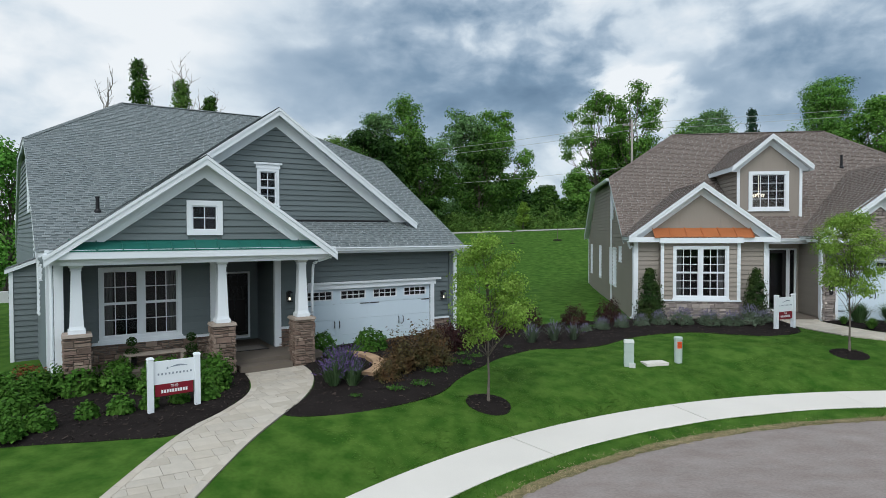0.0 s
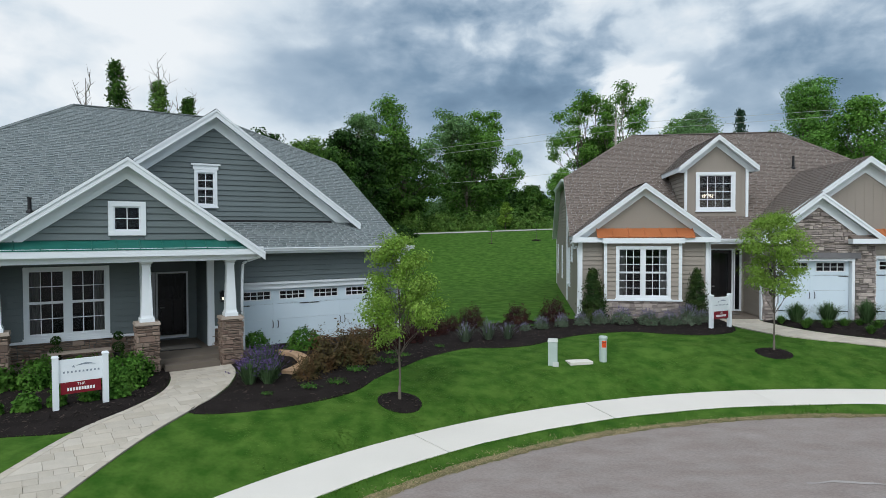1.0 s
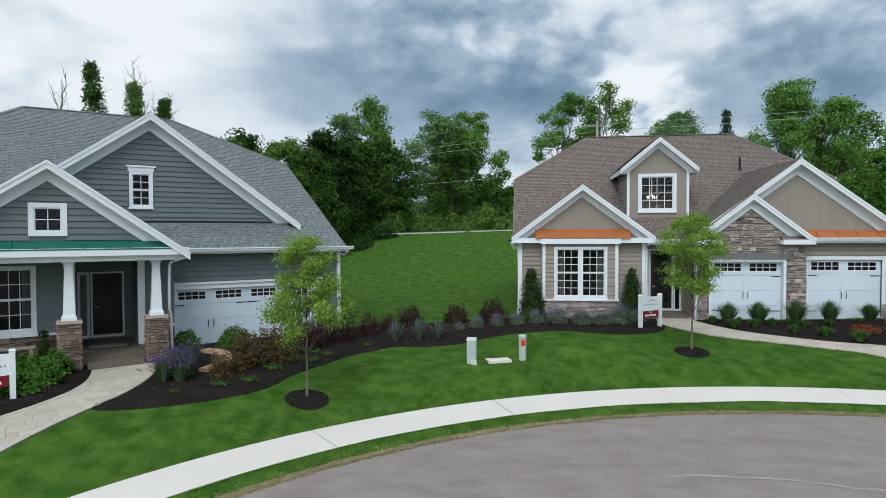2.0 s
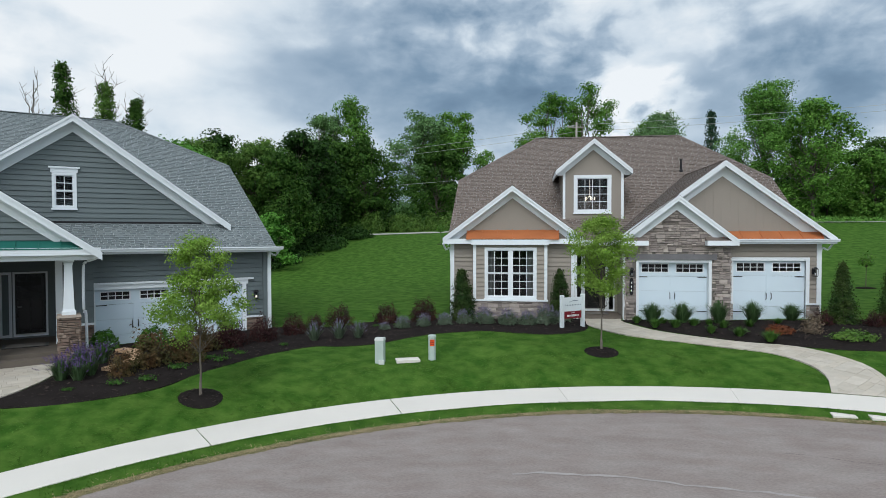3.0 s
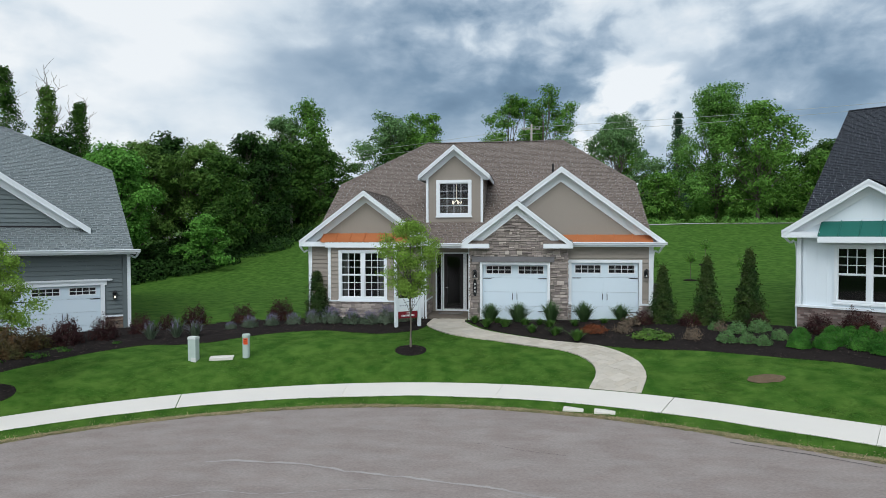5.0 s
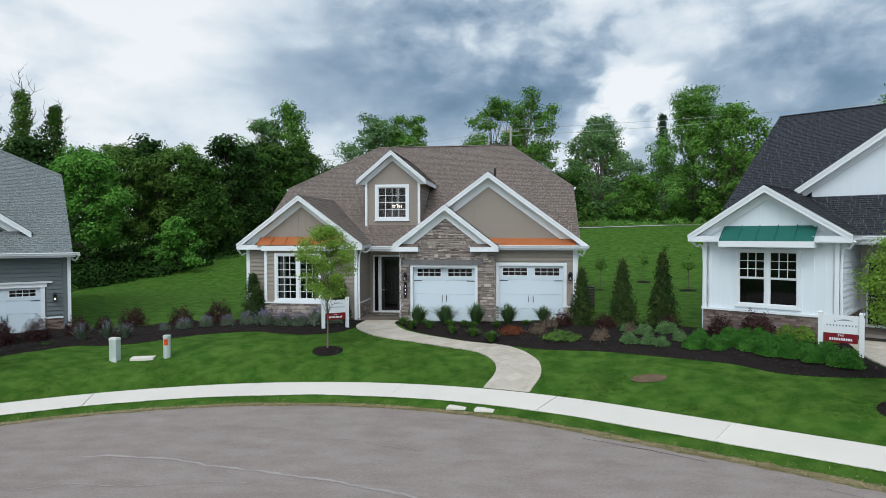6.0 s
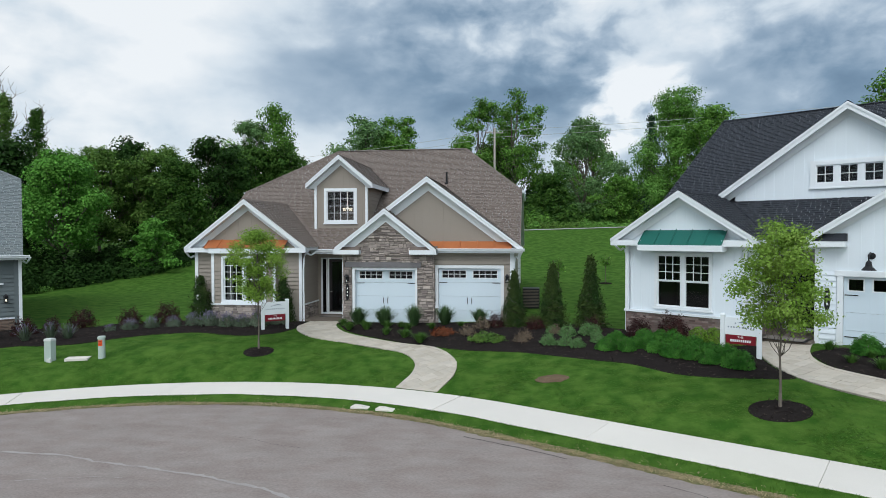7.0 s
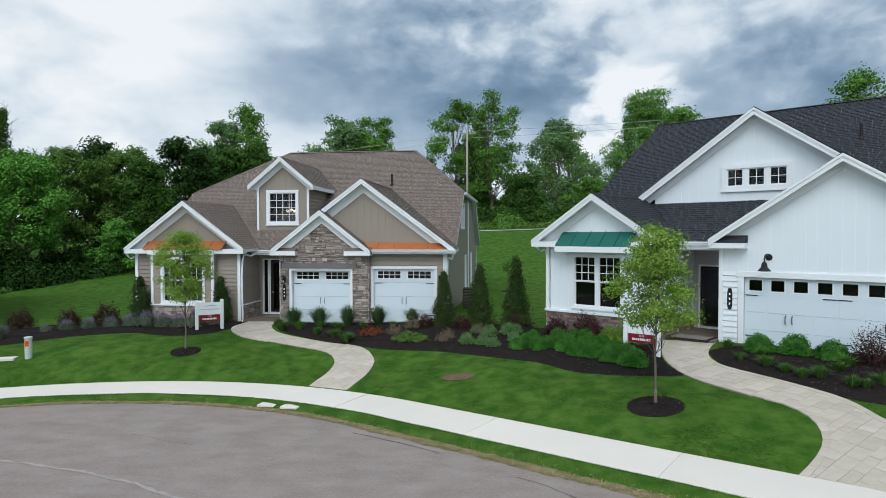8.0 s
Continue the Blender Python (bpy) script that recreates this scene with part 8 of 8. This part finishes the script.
# ---------------------------------------------------------------- behind the houses
# blades that stand out of the nearer lawns
rng = random.Random(15)
b = Build()
for run, out, n in ((-24, 9.5, 260000),):
    for _ in range(n):
        p = on_walk(rng.uniform(-24, 21), 0.04 + rng.random() ** 1.3 * out)
        dens = 0.5 + 0.9 * noise.noise(Vector((p.x * 1.1, p.y * 1.1, 0))) + 0.5 * noise.noise(Vector((p.x * 4, p.y * 4, 5)))
        if rng.random() > dens:
            continue
        z, h, a, w = ground_z(p.x, p.y), rng.uniform(0.006, 0.015), rng.uniform(0, 6.28), rng.uniform(0.006, 0.014)
        b.face([(p.x - w * math.cos(a), p.y - w * math.sin(a), z), (p.x + w * math.cos(a), p.y + w * math.sin(a), z), (p.x + rng.uniform(-0.09, 0.09), p.y + rng.uniform(-0.09, 0.09), z + h)])
tagged(b.make("grass", M["blade_lawn"]), "short mown grass blades on the front lawns", "grass", kind="stuff")

b = Build()
prev = None
for x in np.arange(-60, 70, 2.0):
    y = 65.6 + 0.02 * x
    row = [(x, y, ground_z(x, y) + 0.05), (x, y + 2.6, ground_z(x, y + 2.6) + 0.07)]
    if prev:
        b.face([prev[0], row[0], row[1], prev[1]])
    prev = row
tagged(b.make("back_road", M["road"]), "pale narrow road behind the lawns", "road", kind="structure")
b = Build()
xs, ys = list(np.arange(-80, 110, 4.0)), list(np.arange(0, 72, 4.0))
for y in ys:
    for x in xs:
        yy = y + 69.0
        b.v.append((x, yy, ground_z(x, yy) + 0.06 + 0.25 * max(0, noise.noise(Vector((x * 0.1, yy * 0.1, 3)))) * min(1, y / 6)))
n = len(xs)
for j in range(len(ys) - 1):
    for i in range(n - 1):
        b.f.append((j * n + i, j * n + i + 1, (j + 1) * n + i + 1, (j + 1) * n + i))
tagged(b.make("meadow", M["meadow"], smooth=True), "rough unmown meadow on the rise", "meadow", kind="structure")


def thicket(spots, seed, mat, leaf, label, per_m=900):
    """A tangle of undergrowth that nobody could count: mounds of leaves."""
    rng = random.Random(seed)
    c = Build()
    for x, y, r, h in spots:
        z0 = ground_z(x, y)
        for k in range(5):
            ox, oy = rng.gauss(0, 0.5) * r, rng.gauss(0, 0.5) * r
            rr, hh = r * rng.uniform(0.35, 0.7), h * rng.uniform(0.5, 1.0)
            for _ in range(int(per_m * rr * hh / 5 / (leaf * 3))):
                a, e = rng.uniform(0, 6.28), math.asin(rng.uniform(0.0, 1.0))
                d = Vector((math.cos(a) * math.cos(e), math.sin(a) * math.cos(e), math.sin(e)))
                f = 1 + 0.3 * noise.noise(d * 2.3 + Vector((x, y, k)))
                p = Vector((x + ox + d.x * rr * f, y + oy + d.y * rr * f, z0 + d.z * hh * f * rng.uniform(0.8, 1)))
                leaf_at(c, p, leaf, rng, d * 0.9 + Vector((0, 0, 0.4)))
    ob = c.make("undergrowth", mat)
    return tagged(ob, label, "undergrowth", kind="stuff")


def far_tree(x, y, h, seed, mat, label, wide=0.3, low=0.18, n=16, r0=0.09, r1=0.15, count=9000, leaf=0.34, shell=0.5, lean=0.0, narrow=0.45, group="background trees", twigs=2):
    lobes = crown_lobes(seed, int(n * 2.5), low, 0.96, wide * 1.05, r0 * 0.62, r1 * 0.85, narrow, lean, 0.75)
    return tree("tree", place(x, y, seed * 53 % 360), label, seed, h, lobes, h * 0.016, mat, leaf * 0.9, int(count * 1.7), bare=0.12, group=group, twigs=twigs, shell=shell * 0.8, puff=1.5)


LM, LD, LB, LK = M["leaf_mid"], M["leaf_dark_shade"], M["leaf_blue"], M["leaf_wood"]
# woods behind the grey house
far_tree(-17.5, 43.5, 11.2, 401, M["leaf_fresh"], "bright green leafy tree at the edge of the woods", 0.27, 0.30, 17, 0.10, 0.16, 16000, 0.25)
far_tree(-20.5, 52.0, 11.4, 402, M["leaf_olive"], "dark green spreading tree in the woods", 0.34, 0.2, 20, 0.09, 0.15, 16000, 0.25)
far_tree(-16.2, 55.5, 11.2, 403, M["leaf_olive"], "olive green flat-topped tree in the woods", 0.36, 0.3, 20, 0.08, 0.13, 15000, 0.25, 0.4)
far_tree(-12.6, 53.5, 9.9, 404, LK, "dark green tree at the edge of the woods", 0.32, 0.15, 18, 0.10, 0.16, 15000, 0.25)
far_tree(-13.4, 62.0, 12.0, 405, LD, "deep green tree in the woods, shade put into its colour", 0.34, 0.15, 16, 0.1, 0.16, 8000, 0.36)
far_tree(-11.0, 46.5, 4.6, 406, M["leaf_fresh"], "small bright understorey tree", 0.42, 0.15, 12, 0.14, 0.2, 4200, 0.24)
far_tree(-25.0, 46.0, 12.5, 407, LD, "deep green tree in the woods, shade put into its colour", 0.33, 0.1, 16, 0.1, 0.16, 8000, 0.34)
far_tree(-22.5, 60.0, 12.2, 408, LD, "tall dark tree in the woods, shade put into its colour", 0.30, 0.15, 16, 0.1, 0.16, 8000, 0.36)
far_tree(-34.0, 36.0, 10.8, 409, M["leaf_fresh"], "leafy green tree beside a house", 0.36, 0.1, 16, 0.1, 0.16, 8000, 0.3)
far_tree(-13.5, 73.0, 12.5, 410, LK, "dark green tree deep in the woods", 0.3, 0.2, 12, 0.12, 0.17, 5000, 0.4)
# dead and vine-covered trees
for x, y, h, sd, vine, wide in ((-33.9, 46.9, 18.6, 421, 0.0, 0.0), (-30.2, 47.0, 19.4, 422, 0.95, 2.3), (-26.7, 47.5, 19.0, 423, 0.88, 2.4), (-25.5, 49.5, 16.2, 424, 0.95, 1.9)):
    rng = random.Random(sd)
    T = thing("dead_tree", place(x, y), "bare dead tree" + (" overgrown with green vines" if vine else " with grey branches"), "tree", "dead trees")
    b = Build()
    spine = limb(b, rng, (0, 0, -0.3), (rng.uniform(-0.6, 0.6), rng.uniform(-0.6, 0.6), h * 0.93), 0.24, 0.03, 0.05, 10, 7)
    for k in range(11):
        s0 = spine[4 + k % 6]
        a = rng.uniform(0, 6.28)
        tip = s0 + Vector((math.cos(a) * 1.1, math.sin(a) * 1.1, rng.uniform(2.2, 4.0))) * rng.uniform(0.7, 1.1)
        tip.z = min(tip.z, h * rng.uniform(0.94, 1.0))
        e = limb(b, rng, s0, tip, 0.06, 0.012, 0.2, 6, 5)
        for j in range(7):
            q = e[2 + j % 4]
            limb(b, rng, q, q + Vector((rng.gauss(0, 0.45), rng.gauss(0, 0.45), rng.uniform(0.4, 1.3))), 0.022, 0.007, 0.15, 3, 4)
    b.make("trunk", M["dead_bark"], T)
    if vine:
        c = Build()
        for _ in range(480):
            t = rng.uniform(0.42, 1.0) * vine
            i = min(int(t * 10 / 0.93), 9)
            cen = spine[i].lerp(spine[i + 1], min(1.0, t * 10 / 0.93 - i))
            a = rng.uniform(0, 6.28)
            lump = 0.65 + 1.1 * noise.noise(Vector((math.cos(a) * 1.2, math.sin(a) * 1.2, t * 11 + sd)))
            rr = wide * max(0.0, 1 - (t / vine) ** 2.0) ** 0.7 * max(0.15, lump) * rng.uniform(0.55, 1.0) + 0.12
            p = Vector((cen.x + math.cos(a) * rr, cen.y + math.sin(a) * rr, t * h))
            for _ in range(14):
                o = ball(rng, 0.8)
                leaf_at(c, p + o * 0.42, 0.2, rng, Vector((math.cos(a) * 0.7, math.sin(a) * 0.7, 0.5)))
        v = c.make("vines", M["leaf_olive"] if sd == 423 else LK, T)
        v["kind"] = "stuff"

# trees beyond the back road
far_tree(-15.6, 76.5, 16.6, 431, LB, "tall willow-like tree with an open top", 0.21, 0.15, 11, 0.08, 0.14, 9000, 0.32, 0.35, 0.0, 0.3)
far_tree(-10.2, 77.5, 17.2, 432, LM, "tall open-crowned tree with a leaning top", 0.16, 0.15, 11, 0.07, 0.13, 8500, 0.32, 0.35, 0.14, 0.4)
far_tree(-9.6, 74.5, 12.0, 433, LK, "dark green rounded tree", 0.30, 0.08, 14, 0.11, 0.17, 7000, 0.36)
far_tree(-18.5, 76.0, 12.5, 434, LM, "green tree by the back road", 0.32, 0.1, 14, 0.11, 0.17, 7000, 0.36)
far_tree(-7.2, 106.0, 20.5, 435, LB, "tall grey-green spreading tree", 0.33, 0.15, 18, 0.09, 0.14, 10000, 0.44)
far_tree(-1.2, 108.0, 20.6, 436, LM, "tall grey-green tree with an open side", 0.34, 0.16, 13, 0.08, 0.13, 10000, 0.44)
far_tree(-4.0, 100.0, 15.0, 437, LK, "dark green tree among others", 0.33, 0.1, 14, 0.1, 0.16, 7000, 0.44)
far_tree(15.6, 96.0, 21.2, 438, LM, "tall tree with an open airy crown", 0.29, 0.30, 10, 0.07, 0.12, 7500, 0.36, 0.3, 0.0, 0.2)
far_tree(20.8, 95.0, 21.0, 439, LM, "tall tree with an open airy crown", 0.29, 0.30, 10, 0.07, 0.12, 7500, 0.36, 0.3, 0.0, 0.2)
far_tree(18.0, 99.0, 14.0, 440, LK, "dark green tree under taller ones", 0.36, 0.1, 14, 0.11, 0.17, 7000, 0.44)
far_tree(30.5, 89.0, 16.2, 441, LB, "spreading grey-green tree on the rise", 0.38, 0.1, 13, 0.08, 0.14, 9500, 0.32, 0.4)
far_tree(33.5, 112.0, 18.0, 442, LM, "leafy tree on the rise", 0.34, 0.2, 15, 0.09, 0.14, 7000, 0.44)
far_tree(42.0, 80.5, 17.6, 443, M["leaf_fresh2"], "large full green tree on the rise", 0.30, 0.03, 26, 0.09, 0.15, 26000, 0.27, 0.45, 0.0, 0.42)
far_tree(44.5, 73.0, 14.6, 444, LM, "green tree beside a larger one", 0.30, 0.15, 16, 0.1, 0.15, 8000, 0.34)
far_tree(49.5, 81.0, 10.0, 461, LM, "green tree behind the rough rise", 0.42, 0.06, 14, 0.12, 0.18, 7000, 0.34)
far_tree(57.0, 84.0, 11.0, 462, LK, "dark green tree behind the rough rise", 0.42, 0.06, 14, 0.12, 0.18, 7000, 0.34)
far_tree(54.0, 78.0, 8.5, 445, LM, "low green tree on the rise", 0.45, 0.1, 14, 0.13, 0.19, 6000, 0.36)
far_tree(60.0, 80.0, 9.5, 446, LB, "low green tree on the rise", 0.45, 0.1, 14, 0.13, 0.19, 6000, 0.36)
far_tree(67.0, 77.0, 19.0, 447, LM, "tall open tree on the rise", 0.26, 0.3, 15, 0.07, 0.12, 6500, 0.38, 0.35)
far_tree(6.5, 84.0, 5.6, 448, LK, "low dark green tree by the back road", 0.45, 0.06, 12, 0.14, 0.2, 5500, 0.36)
far_tree(11.0, 86.0, 7.4, 449, LM, "leaning green tree by the back road", 0.38, 0.1, 12, 0.13, 0.19, 5500, 0.36)
far_tree(25.5, 82.0, 7.5, 450, LK, "low dark green tree on the rise", 0.45, 0.06, 12, 0.14, 0.2, 5500, 0.34)
far_tree(34.5, 78.0, 6.5, 451, LM, "bushy green tree on the rise", 0.5, 0.06, 12, 0.15, 0.22, 5000, 0.30)
far_tree(3.5, 70.6, 3.4, 452, M["leaf_gold"], "small yellow-green sapling by the back road", 0.22, 0.2, 9, 0.13, 0.18, 1200, 0.17)
conifer("spruce", place(45.8, 117.5), "tall dark narrow spruce on the skyline", 453, 20.8, 4.6, M["leaf_spruce"], 5200, 0.34, tiers=17, group="background trees", power=1.0)
# saplings planted in the rear lawn
sap = shrub("sapling_crown", "thin young sapling in a mulch ring", 460, 0.42, 0.8, M["leaf_mid"], 420, 0.10, "saplings", 0.4, 0.6, category="sapling")
stem = Build()
stem.tube([(0, 0, -1.25), (0, 0, 0.4)], [0.022, 0.012], 6)
stem.make("stem", M["bark"], sap)
ring_b = Build()
ring_b.lathe(0, 0, [(0.5, -1.3), (0.42, -1.18), (0.1, -1.14), (0.0, -1.14)], 12)
ring_b.make("mulch_ring", M["mulch"], sap)
scatter(sap, [(29.1, 31.5, 1.0), (27.8, 37.5, 1.0), (24.5, 33.0, 1.0), (30.5, 44.0, 1.0), (2.5, 58.0, 1.0), (7.0, 59.0, 1.0)], 61, lift=1.2)

rng = random.Random(77)
edge_spots = []
for k in range(26):
    t = k / 25
    edge_spots.append((-15.8 + 7.0 * t + rng.gauss(0, 0.5), 39.0 + 25.0 * t + rng.gauss(0, 0.7), rng.uniform(1.2, 2.2), rng.uniform(0.8, 2.2)))
for k in range(12):
    edge_spots.append((-19.5 + 0.3 * k, 38.0 + 2.2 * k, 2.2, rng.uniform(2.0, 3.6)))
# undergrowth in the leaf colour that is darkened to stand for canopy shade
thicket(edge_spots, 5, LD, 0.22, "dark green undergrowth along the edge of the woods, shade put into its colour")
thicket([(-15.2 + 7.0 * t / 14, 39.0 + 26 * t / 14, 0.8, 0.55) for t in range(15)], 6, M["leaf_fresh2"], 0.16, "weedy fringe between lawn and woods")
thicket([(-22 + 2.1 * k + rng.gauss(0, 0.6), 71.5 + rng.uniform(0, 3), rng.uniform(1.4, 2.4), rng.uniform(1.2, 3.2) if k < 17 else rng.uniform(0.6, 1.5)) for k in range(26)], 7, M["leaf_olive"], 0.24, "bushy undergrowth behind the back road")
thicket([(-20 + 2.6 * k + rng.gauss(0, 0.6), 77 + rng.uniform(0, 4), rng.uniform(2.0, 3.0), rng.uniform(2.2, 4.4)) for k in range(22)], 8, LK, 0.32, "tall dark undergrowth under the far trees")
thicket([(22 + 2.6 * k + rng.gauss(0, 0.8), 76 + rng.uniform(0, 10), rng.uniform(1.6, 2.8), rng.uniform(1.2, 3.4)) for k in range(18)], 9, LM, 0.28, "bushes on the rough rise")
thicket([(24 + 3.2 * k + rng.gauss(0, 1.0), 68 + rng.uniform(-2, 5), rng.uniform(1.0, 1.8), rng.uniform(0.5, 1.2)) for k in range(12)], 10, M["leaf_fresh2"], 0.2, "tall weeds on the rough rise")
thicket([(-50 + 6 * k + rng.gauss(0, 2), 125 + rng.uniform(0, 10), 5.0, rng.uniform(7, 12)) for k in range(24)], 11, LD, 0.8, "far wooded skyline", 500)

# power line
utility_pole(17.9, 80.7, 18.6 - ground_z(17.9, 80.7), "weathered wooden utility pole with a cross arm")
utility_pole(-13.2, 72.5, 9.5, "slim wooden utility pole among trees", False)
for dz in (0.0, -0.9):
    wire((17.9, 80.7, 18.2 + dz), (-38.0, 95.0, 15.8 + dz), 0.8)
    wire((17.9, 80.7, 18.2 + dz), (70.0, 64.6, 18.2 + dz * 0.6), 0.4)
wire((17.9, 80.7, 12.4), (-40.0, 80.0, 9.5), 0.8)
